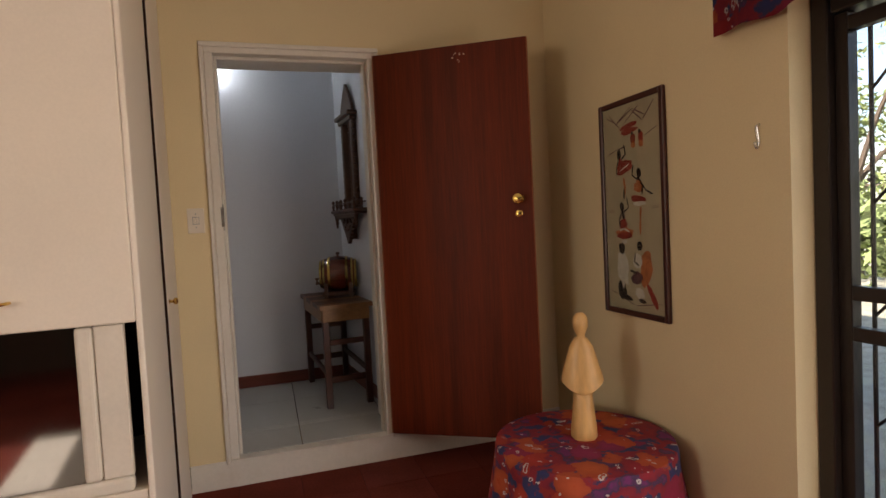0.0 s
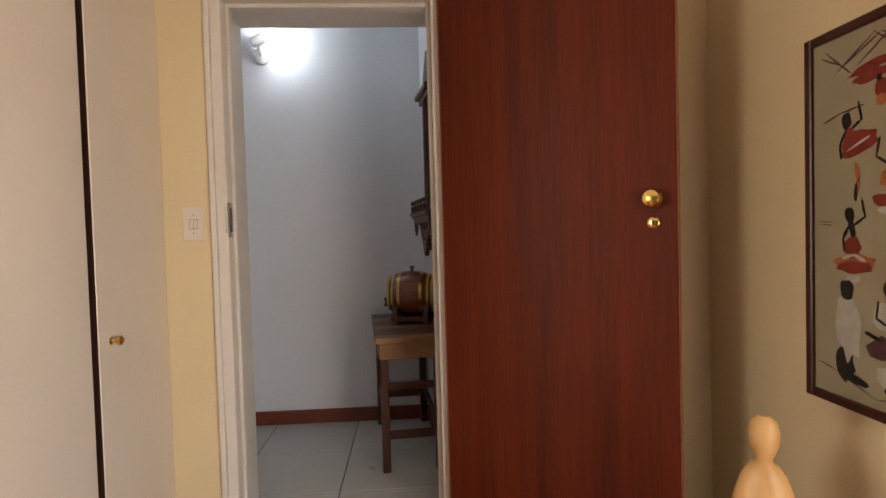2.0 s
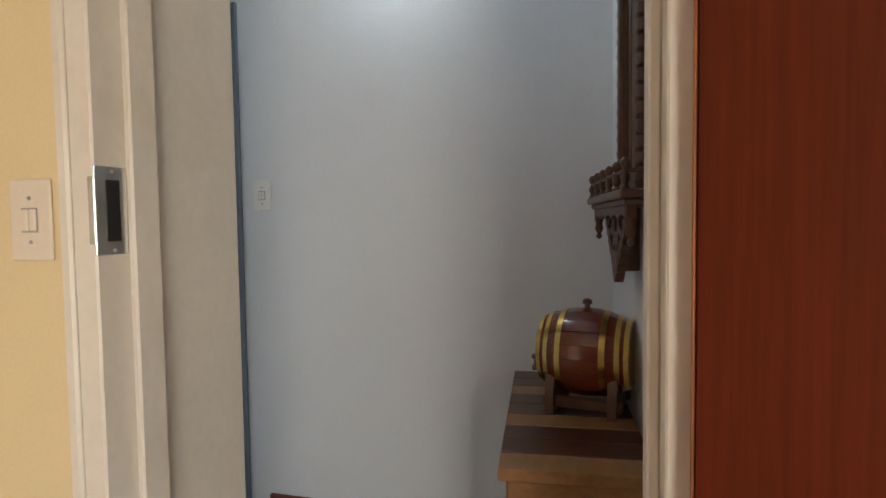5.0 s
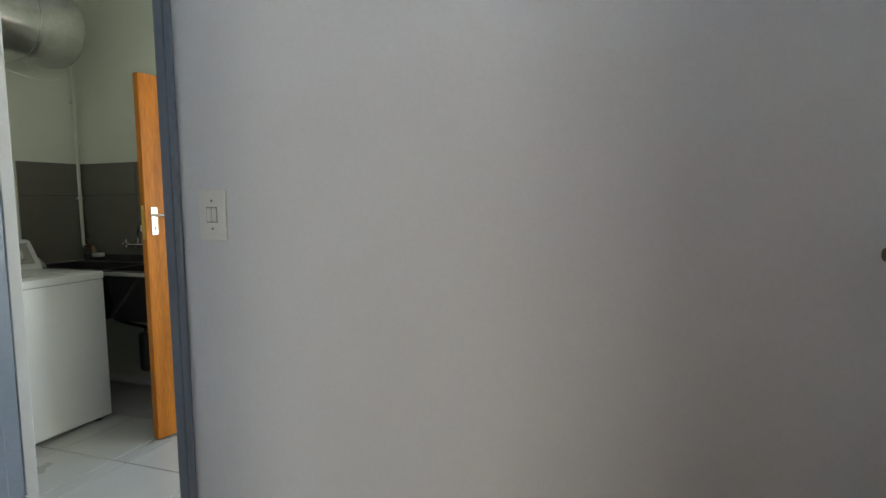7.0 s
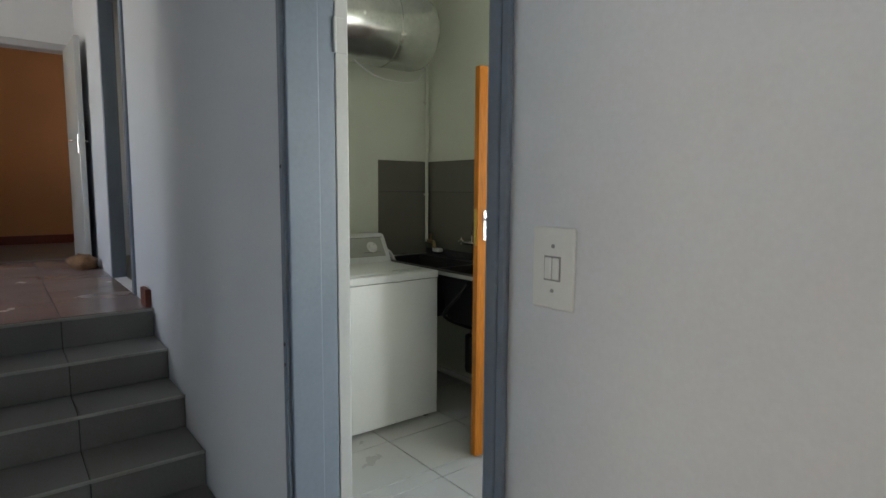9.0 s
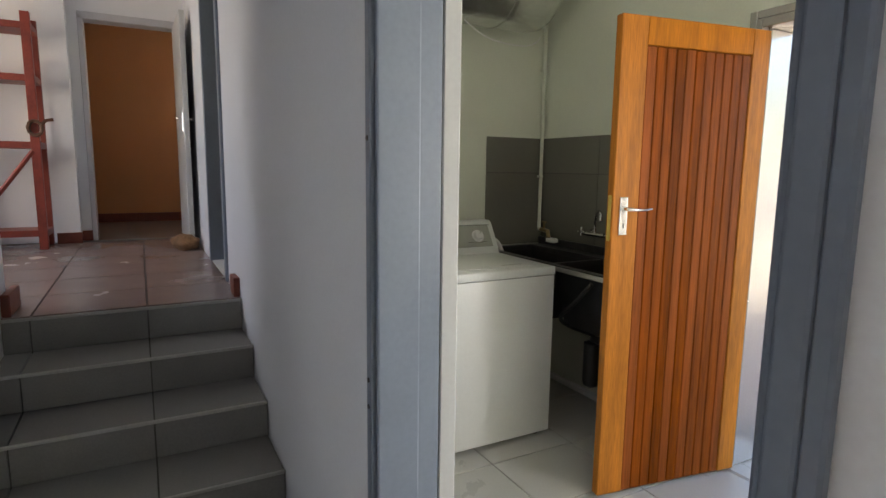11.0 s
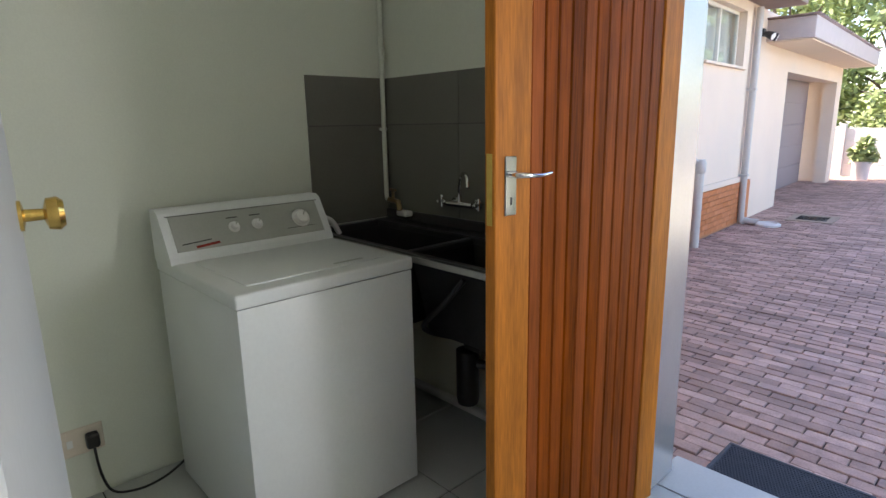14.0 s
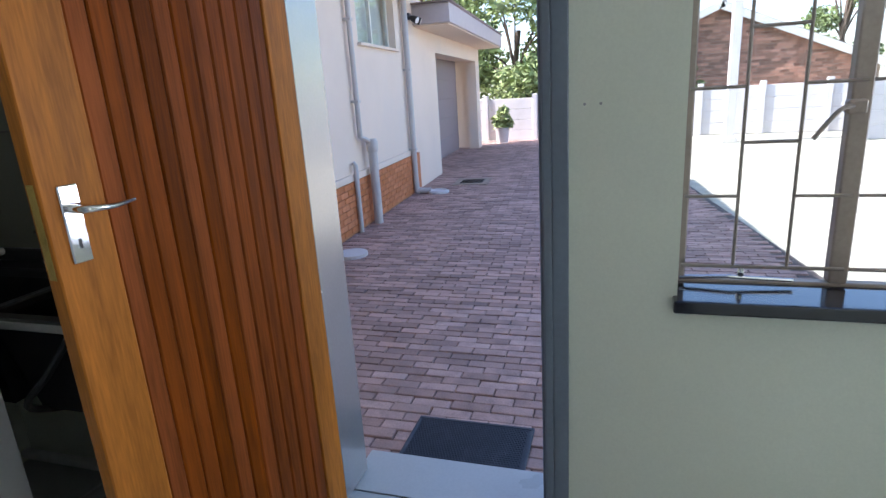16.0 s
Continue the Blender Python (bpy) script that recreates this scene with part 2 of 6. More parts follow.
M_SWGAP = mat("switch_shadow_line", (0.34, 0.34, 0.33), 0.6)
M_BEZEL = mat("cream_bezel", (0.66, 0.60, 0.50), 0.4, var=0.05)
# near-black: the recess shade is put into this colour
M_INSIDE = mat("shaded_cabinet_inside", (0.02, 0.014, 0.01), 0.8)
M_PAPER = mat("batik_cloth", (0.46, 0.38, 0.25), 0.85, var=0.10, scale=8, fine=300, bump=0.2)
M_FIGP = mat("figure_purple", (0.13, 0.05, 0.06), 0.85, var=0.3, scale=30)
M_FIGW = mat("figure_white", (0.60, 0.55, 0.47), 0.85, var=0.15, scale=30)
M_PICFR = mat("dark_red_frame", (0.055, 0.014, 0.010), 0.35, var=0.25, scale=12)
M_FIGD = mat("figure_dark", (0.02, 0.013, 0.011), 0.85)
M_FIGR = mat("figure_red", (0.30, 0.035, 0.022), 0.85, var=0.3, scale=30)
M_FIGO = mat("figure_orange", (0.48, 0.15, 0.05), 0.85, var=0.3, scale=30)
M_GLASS = glass_mat("clear_glass")
M_BLIND = mat("pale_blind", (0.62, 0.62, 0.58), 0.7, var=0.05)
M_MIRROR = mat("mirror_silver", (0.86, 0.87, 0.86), 0.03, metal=1.0, var=0.02, bump=0)
M_SCREEN = mat("dark_screen_glass", (0.26, 0.25, 0.24), 0.02, metal=1.0, var=0.02, bump=0)
# near-black brown that paints shade into gaps and grooves
M_STRIP = mat("dark_shade_infill", (0.022, 0.009, 0.005), 0.7, var=0.2, spec=0.1)
M_LAMPG = emit_mat("lamp_glow", (0.85, 0.97, 1.0), 30.0)


def cloth_mat():
    """Printed cotton: large blooms on navy and maroon, with small white daisy rings."""
    m = bpy.data.materials.new("floral_tablecloth")
    m.use_nodes = True
    nt = m.node_tree
    lk = nt.links.new
    b = nt.nodes["Principled BSDF"]
    tc = nt.nodes.new("ShaderNodeTexCoord")

    def noise_at(scale, detail=3):
        n = nt.nodes.new("ShaderNodeTexNoise")
        n.inputs["Scale"].default_value, n.inputs["Detail"].default_value = scale, detail
        lk(tc.outputs["Object"], n.inputs["Vector"])
        return n

    def mix(fac, a, c):
        x = nt.nodes.new("ShaderNodeMix")
        x.data_type = "RGBA"
        for sock, v in ((x.inputs[0], fac), (x.inputs[6], a), (x.inputs[7], c)):
            if isinstance(v, tuple):
                sock.default_value = v
            elif isinstance(v, float):
                sock.default_value = v
            else:
                lk(v, sock)
        return x.outputs[2]

    def ramp(src, stops):
        r = nt.nodes.new("ShaderNodeValToRGB")
        e = r.color_ramp.elements
        e[0].position, e[0].color = stops[0]
        e[1].position, e[1].color = stops[-1]
        for p, c in stops[1:-1]:
            e.new(p).color = c
        lk(src, r.inputs["Fac"])
        return r.outputs["Color"]

    warped = mix(0.09, tc.outputs["Object"], noise_at(16).outputs["Color"])

    def cells(scale, randomness=1.0):
        v = nt.nodes.new("ShaderNodeTexVoronoi")
        v.inputs["Scale"].default_value, v.inputs["Randomness"].default_value = scale, randomness
        lk(warped, v.inputs["Vector"])
        sp = nt.nodes.new("ShaderNodeSeparateColor")
        lk(v.outputs["Color"], sp.inputs[0])
        return v.outputs["Distance"], sp.outputs

    ground = ramp(noise_at(11, 4).outputs["Fac"], [(0.34, (0.028, 0.035, 0.13, 1)), (0.42, (0.035, 0.035, 0.10, 1)), (0.46, (0.26, 0.016, 0.024, 1)), (0.56, (0.20, 0.012, 0.03, 1)), (0.60, (0.05, 0.03, 0.07, 1)), (0.68, (0.16, 0.02, 0.12, 1))])
    d1, c1 = cells(9.5)
    petals = ramp(c1[0], [(0.0, (0.42, 0.03, 0.02, 1)), (0.35, (0.50, 0.10, 0.025, 1)), (0.65, (0.33, 0.016, 0.022, 1)), (1.0, (0.24, 0.02, 0.12, 1))])
    shade = ramp(d1, [(0.0, (0.9, 0.6, 0.25, 1)), (0.14, (1, 1, 1, 1)), (0.55, (0.75, 0.7, 0.7, 1))])
    tint = nt.nodes.new("ShaderNodeMix")
    tint.data_type, tint.blend_type = "RGBA", "MULTIPLY"
    tint.inputs[0].default_value = 1.0
    lk(petals, tint.inputs[6])
    lk(shade, tint.inputs[7])
    bloom = ramp(d1, [(0.50, (1, 1, 1, 1)), (0.55, (0, 0, 0, 1))])
    col = mix(bloom, ground, tint.outputs[2])
    d2, c2 = cells(30.0)
    ring = ramp(d2, [(0.16, (0, 0, 0, 1)), (0.20, (1, 1, 1, 1)), (0.30, (1, 1, 1, 1)), (0.34, (0, 0, 0, 1))])
    some = ramp(c2[1], [(0.72, (0, 0, 0, 1)), (0.74, (1, 1, 1, 1))])
    both = nt.nodes.new("ShaderNodeMix")
    both.data_type, both.blend_type = "RGBA", "MULTIPLY"
    both.inputs[0].default_value = 1.0
    lk(ring, both.inputs[6])
    lk(some, both.inputs[7])
    col = mix(both.outputs[2], col, (0.52, 0.47, 0.45, 1))
    lk(col, b.inputs["Base Color"])
    b.inputs["Roughness"].default_value = 0.85
    weave = nt.nodes.new("ShaderNodeBump")
    weave.inputs["Strength"].default_value, weave.inputs["Distance"].default_value = 0.2, 0.002
    lk(noise_at(300).outputs["Fac"], weave.inputs["Height"])
    lk(weave.outputs["Normal"], b.inputs["Normal"])
    return m


M_CLOTH = cloth_mat()


# ---- mesh helpers ----
def bm_box(lo, hi, bevel=0.0, bm=None, seg=1):
    b = bmesh.new()
    bmesh.ops.create_cube(b, size=1)
    s = [max(1e-4, h - l) for l, h in zip(lo, hi)]
    c = [(l + h) / 2 for l, h in zip(lo, hi)]
    for v in b.verts:
        v.co = Vector((v.co.x * s[0] + c[0], v.co.y * s[1] + c[1], v.co.z * s[2] + c[2]))
    if bevel:
        bmesh.ops.bevel(b, geom=b.edges[:] + b.verts[:], offset=min(bevel, min(s) * 0.45), segments=seg, profile=0.5, affect="EDGES")
    return merge(bm, b)


def merge(bm, b, m=None):
    if m is not None:
        bmesh.ops.transform(b, matrix=m, verts=b.verts)
    if bm is None:
        return b
    me = bpy.data.meshes.new("tmp")
    b.to_mesh(me)
    b.free()
    bm.from_mesh(me)
    bpy.data.meshes.remove(me)
    return bm


def bm_lathe(profile, seg=24, m=None, bm=None):
    """profile: (radius, height) pairs along z."""
    b = bmesh.new()
    rings = []
    for r, z in profile:
        rings.append([b.verts.new((max(r, 1e-4) * math.cos(2 * math.pi * i / seg), max(r, 1e-4) * math.sin(2 * math.pi * i / seg), z)) for i in range(seg)])
    for a, c in zip(rings, rings[1:]):
        for i in range(seg):
            b.faces.new((a[i], a[(i + 1) % seg], c[(i + 1) % seg], c[i]))
    b.faces.new(rings[0][::-1])
    b.faces.new(rings[-1])
    bmesh.ops.recalc_face_normals(b, faces=b.faces)
    return merge(bm, b, m)


def bm_tube(points, radius, seg=10, bm=None, closed_ends=True):
    b = bmesh.new()
    pts = [Vector(p) for p in points]
    rings = []
    side = None
    for i, p in enumerate(pts):
        d = (pts[min(i + 1, len(pts) - 1)] - pts[max(i - 1, 0)]).normalized()
        if side is None:
            side = d.orthogonal().normalized()
        side = (side - d * side.dot(d)).normalized()
        up = d.cross(side)
        r = radius[i] if isinstance(radius, (list, tuple)) else radius
        rings.append([b.verts.new(p + (side * math.cos(2 * math.pi * k / seg) + up * math.sin(2 * math.pi * k / seg)) * r) for k in range(seg)])
    for a, c in zip(rings, rings[1:]):
        for k in range(seg):
            b.faces.new((a[k], a[(k + 1) % seg], c[(k + 1) % seg], c[k]))
    if closed_ends:
        b.faces.new(rings[0][::-1])
        b.faces.new(rings[-1])
    bmesh.ops.recalc_face_normals(b, faces=b.faces)
    return merge(bm, b)


def bm_prism(outline, depth, bm=None, m=None):
    """outline in x, z; extruded along y from 0 to depth."""
    b = bmesh.new()
    v = [b.verts.new((x, 0, z)) for x, z in outline]
    f = b.faces.new(v)
    r = bmesh.ops.extrude_face_region(b, geom=[f])
    bmesh.ops.translate(b, verts=[g for g in r["geom"] if isinstance(g, bmesh.types.BMVert)], vec=(0, depth, 0))
    bmesh.ops.recalc_face_normals(b, faces=b.faces)
    return merge(bm, b, m)


def arc(points, n=6):
    """A smooth run of points through the given ones."""
    p = [Vector(q) for q in points]
    out = []
    for i in range(len(p) - 1):
        a, b, c, d = p[max(i - 1, 0)], p[i], p[i + 1], p[min(i + 2, len(p) - 1)]
        for k in range(n):
            t = k / n
            out.append(0.5 * ((2 * b) + (c - a) * t + (2 * a - 5 * b + 4 * c - d) * t * t + (3 * b - a - 3 * c + d) * t ** 3))
    out.append(p[-1])
    return out


def mesh_of(name, bm, material, smooth=False):
    me = bpy.data.meshes.new(name)
    bm.to_mesh(me)
    bm.free()
    me.materials.append(material)
    if smooth:
        for p in me.polygons:
            p.use_smooth = True
        me.set_sharp_from_angle(angle=radians(40))
    return me


def part(name, bm, material, parent=None, label="", smooth=False):
    ob = new(name, mesh_of(name, bm, material, smooth))
    ob.parent = parent
    if label:
        ob["label"] = label
    return ob


def piece(name, me, parent, m):
    ob = new(name, me)
    ob.parent = parent
    ob.matrix_basis = m
    return ob


def thing(name, m, label, category, group="", kind=""):
    ob = new(name)
    ob.empty_display_size = 0.1
    ob.matrix_basis = m
    return tagged(ob, label, category, group, kind)


def structure(name, bm, material, label, category, smooth=False):
    return tagged(part(name, bm, material, None, "", smooth), label, category, "", "structure")


def wall_with_holes(axis, a0, a1, b0, b1, z0, z1, holes):
    """One connected wall along the axis from a0 to a1, from b0 to b1 in thickness; holes: (from, to, bottom, top)."""
    us = sorted({a0, a1, *[max(a0, h[0]) for h in holes], *[min(a1, h[1]) for h in holes]})
    ws = sorted({z0, z1, *[max(z0, h[2]) for h in holes], *[min(z1, h[3]) for h in holes]})
    bm = bmesh.new()
    made = {}

    def vert(i, j, k):
        if (i, j, k) not in made:
            u, b, w = us[i], (b0, b1)[k], ws[j]
            made[i, j, k] = bm.verts.new((u, b, w) if axis == "x" else (b, u, w))
        return made[i, j, k]

    def solid(i, j):
        if not (0 <= i < len(us) - 1 and 0 <= j < len(ws) - 1):
            return False
        u, w = (us[i] + us[i + 1]) / 2, (ws[j] + ws[j + 1]) / 2
        return not any(h[0] < u < h[1] and h[2] < w < h[3] for h in holes)

    for i in range(len(us) - 1):
        for j in range(len(ws) - 1):
            if not solid(i, j):
                continue
            for k in (0, 1):
                bm.faces.new([vert(*q, k) for q in ((i, j), (i + 1, j), (i + 1, j + 1), (i, j + 1))])
            for di, dj, e in ((-1, 0, ((i, j), (i, j + 1))), (1, 0, ((i + 1, j), (i + 1, j + 1))), (0, -1, ((i, j), (i + 1, j))), (0, 1, ((i, j + 1), (i + 1, j + 1)))):
                if not solid(i + di, j + dj):
                    bm.faces.new((vert(*e[0], 0), vert(*e[1], 0), vert(*e[1], 1), vert(*e[0], 1)))
    bmesh.ops.recalc_face_normals(bm, faces=bm.faces)
    return bm


# ---- large structure ----
RX, HX, HY, WY = 1.83, 0.82, 0.37, 1.36      # room wall, hall end wall, hall near wall, hall far wall
LX, LY0, LY1, LYO = -3.625, 1.51, 3.39, 3.62  # laundry walls
FZ = -0.15                                    # sunken room floor
GZ = -0.12                                    # driveway
TP = 0.495                                    # floor tile pitch

structure("floor_room", bm_box((-3, -6, FZ - 0.12), (RX, 0, FZ + 0.004)), M_TERRAG, "dark grout bed under terracotta floor tiles of the sunken room", "floor")
structure("floor", bm_box((-2.25, 0, -0.12), (0.90, LYO, -0.006)), M_GROUT, "dark grout bed under pale hall and laundry tiles", "floor")
structure("floor_laundry", bm_box((LX, LY0, -0.12), (-2.25, LYO, -0.006)), M_GROUT, "dark grout bed under pale laundry floor tiles", "floor")

structure("wall_north", wall_with_holes("x", -3.15, RX + 0.2, 0.0, HY, FZ - 0.1, 3.2, [(-0.036, 0.80, -0.006, 2.06)]), M_CREAM, "thick cream plaster wall pierced by the mahogany door's opening", "wall")
structure("wall_hall_lining", wall_with_holes("x", -3.62, 0.89, HY, HY + 0.004, -0.006, 3.2, [(-0.036, 0.80, -0.006, 2.06)]), M_WHITE, "white plaster face of the narrow hall", "wall")
structure("wall_stair_side", bm_box((-3.62, 0.15, -0.1), (-3.15, HY - 0.001, 3.2)), M_WHITE, "white plaster wall end beside the tiled steps", "wall")
structure("wall_east", wall_with_holes("y", -6, 0, RX, RX + 0.2, FZ - 0.1, 3.2, [(-4.3, -1.607, FZ, 1.80)]), M_CREAM, "cream plaster wall with a glazed sliding door", "wall")
# unseen opening, sized to throw the sun patch onto the rug
structure("wall_west", wall_with_holes("y", -6, 0, -3.2, -3, FZ - 0.1, 3.2, [(-3.95, -3.05, 0.85, 1.88)]), M_CREAM, "cream plaster wall with an unseen opening added to let in sun", "wall")
# unseen wall, coloured dark so that the screen reflects dark brown
structure("wall_south", bm_box((-3.2, -6.2, FZ - 0.1), (RX + 0.2, -6, 3.2)), M_PANEL, "dark brown unseen wall behind the walker", "wall")
structure("wall_laundry_east", bm_box((HX, WY + 0.075, -0.1), (HX + 0.2, LYO, 3.2)), M_LAUN, "pale green-cream plaster wall at the laundry's end", "wall")
# the hall's end wall stands a little askew
END = pose(0.757, WY, 0, 0, 0, -90 + math.degrees(math.atan(0.13)))
structure("wall_hall_end", merge(None, bm_box((-0.05, 0.0, -0.1), (1.06, 0.2, 3.2)), END), M_WHITE, "white plaster wall at the end of the hall", "wall")
structure("wall_hall_far", wall_with_holes("x", -6.3, HX, WY, WY + 0.075, -0.1, 3.2, [(-1.60, -0.71, -0.006, 2.06), (-4.75, -3.95, 0.77, 2.75)]), M_WHITE, "white plaster wall of the hall with a light switch", "wall")
structure("wall_laundry_hall_side", wall_with_holes("x", LX - 0.2, HX, WY + 0.075, LY0, -0.1, 3.2, [(-1.60, -0.71, -0.006, 2.06)]), M_LAUN, "pale green-cream plaster wall of the laundry", "wall")
structure("wall_laundry_west", bm_box((LX - 0.2, LY0, -0.1), (LX, LYO, 3.2)), M_LAUN, "pale green-cream plaster wall behind the washing machine", "wall")
structure("wall_laundry_north", wall_with_holes("x", LX, HX, LY1, LYO - 0.06, -0.1, 3.2, [(-2.14, -1.33, -0.006, 2.10), (-1.0, 0.76, 0.86, 2.08)]), M_LAUN, "pale green-cream plaster wall with the back door and window", "wall")
structure("wall_outer_face", wall_with_holes("x", LX - 0.2, HX + 0.2, LYO - 0.06, LYO, -0.2, 3.2, [(-2.14, -1.33, -0.006, 2.10), (-1.0, 0.76, 0.86, 2.08)]), M_EXTW, "painted outer wall beside the driveway", "wall")
structure("ceiling", bm_box((-3.2, -6.2, 2.62), (RX + 0.2, 0.0, 2.72)), M_CEIL, "white painted ceiling of the sunken room", "ceiling")
structure("ceiling_hall", bm_box((-8.3, -1.7, 3.2), (HX + 0.2, LY0, 3.3)), M_CEIL, "white painted hall ceiling", "ceiling")
structure("ceiling_laundry", bm_box((LX - 0.2, LY0, 2.95), (HX + 0.2, LYO, 3.05)), M_CEIL, "white painted laundry ceiling", "ceiling")
structure("roof_slab_room", bm_box((-3.45, -6.4, 3.22), (RX + 0.4, -1.75, 3.31)), M_ROOF, "flat roof slab over the sunken room", "roof")
structure("roof_slab", bm_box((-8.5, -1.74, 3.32), (RX + 0.4, LYO + 0.45, 3.45)), M_ROOF, "flat roof slab over the house", "roof")

# upper landing behind the steps
UZ = 0.765
structure("floor_landing", bm_box((-6.3, -1.5, UZ - 0.15), (-3.46, WY, UZ - 0.008)), M_GROUT, "grout bed of the tiled upper landing", "floor")
structure("wall_landing_far", wall_with_holes("y", -1.5, WY, -6.45, -6.3, UZ - 0.1, 3.2, [(0.57, 1.32, UZ - 0.01, 2.67)]), M_WHITE, "white plaster wall with an open doorway", "wall")
structure("wall_landing_pier", bm_box((-6.3, 0.32, UZ - 0.01), (-6.16, 0.47, 3.2)), M_WHITE, "white plaster pier beside the doorway", "wall")
# the hole is an unseen addition that holds the landing's area lamp
structure("wall_landing_south", wall_with_holes("x", -6.45, -3.15, -1.7, -1.5, UZ - 0.1, 3.2, [(-5.5, -4.3, 1.6, 2.6)]), M_WHITE, "white plaster wall of the landing", "wall")
structure("wall_landing_east", bm_box((-3.62, -1.5, -0.1), (-3.2, 0.15, 3.2)), M_WHITE, "white plaster wall between landing and room", "wall")
structure("floor_far_room", bm_box((-8.2, -0.4, UZ - 0.15), (-6.3, 2.2, UZ - 0.004)), M_STAIR, "grey tiled floor of the far room", "floor")
structure("wall_far_room", bm_box((-8.3, -0.4, UZ - 0.1), (-8.1, 2.2, 3.2)), M_OCHRE, "ochre painted wall of the far room", "wall")
structure("wall_far_room_south", bm_box((-8.1, -0.6, UZ - 0.1), (-6.45, -0.4, 3.2)), M_OCHRE, "ochre painted side wall of the far room", "wall")
structure("wall_far_room_north", wall_with_holes("x", -8.1, -6.45, 2.2, 2.4, UZ - 0.1, 3.2, [(-7.9, -6.7, 1.6, 2.6)]), M_OCHRE, "ochre painted wall with a high window", "wall")
structure("wall_landing_room", wall_with_holes("x", -6.45, LX - 0.2, 2.9, 3.0, UZ - 0.1, 3.2, [(-5.6, -4.4, 1.4, 2.6)]), M_WHITE, "white wall of the side room with a window", "wall")
structure("wall_landing_room_west", bm_box((-6.45, WY, UZ - 0.1), (-6.3, 2.9, 3.2)), M_WHITE, "white wall of the side room", "wall")
structure("floor_landing_room", bm_box((-6.3, WY + 0.075, UZ - 0.15), (LX - 0.2, 2.9, UZ - 0.004)), M_STAIR, "grey tiled floor of the side room", "floor")
structure("skirting_far_room", bm_box((-8.1, -0.4, UZ), (-8.08, 2.2, UZ + 0.1)), M_SKIRT, "red-brown timber skirting of the far room", "skirting")
structure("skirting_landing", bm_box((-6.16, 0.30, UZ), (-6.145, 0.48, UZ + 0.09), 0.003), M_SKIRT, "red-brown skirting round the pier", "skirting")
structure("skirting_landing_side", bm_box((-6.3, 0.47, UZ), (-6.285, 0.55, UZ + 0.09), 0.003), M_SKIRT, "red-brown skirting beside the doorway", "skirting")
structure("skirting_hall", bm_box((-0.60, WY - 0.016, 0.0), (HX, WY, 0.085), 0.004), M_SKIRT, "red-brown stained timber skirting along the hall wall", "skirting")
structure("skirting_hall_end", merge(None, bm_box((0.012, -0.016, 0.0), (0.99, 0.0, 0.085), 0.004), END), M_SKIRT, "red-brown stained timber skirting at the hall's end", "skirting")
structure("skirting_stub_right", bm_box((-3.62, WY - 0.03, UZ), (-3.48, WY, UZ + 0.10), 0.004), M_SKIRT, "short red-brown skirting end at the top of the steps", "skirting")
structure("skirting_stub_left", bm_box((-3.72, HY + 0.005, UZ), (-3.48, HY + 0.04, UZ + 0.10), 0.004), M_SKIRT, "short red-brown skirting end on the wall corner", "skirting")

# ---- ground outside: one sheet to the horizon ----
structure("ground", bm_box((-120, -120, -0.5), (160, 220, GZ - 0.03)), M_LAWN, "dry sunlit lawn and ground to the horizon", "ground")
def drive_sun_edge(y):
    """Paving stops near the shade line; pale lawn stands in for sunlit pavers."""
    return 0.42 - 0.12 * (y - 6.6)


paving = structure("pavement", bm_prism([(-9.5, 3.62), (drive_sun_edge(3.62), 3.62), (drive_sun_edge(19.2), 19.2), (-9.5, 19.2)], 0.25, None, pose(0, 0, GZ - 0.012, -90)), M_PAVERJ, "brick-paved driveway in the house's shade", "driveway")
structure("patio", bm_box((RX + 0.2, -6, -0.4), (5.4, 0.6, FZ - 0.02)), M_PAVER, "pinkish paved patio outside the sliding door", "patio")


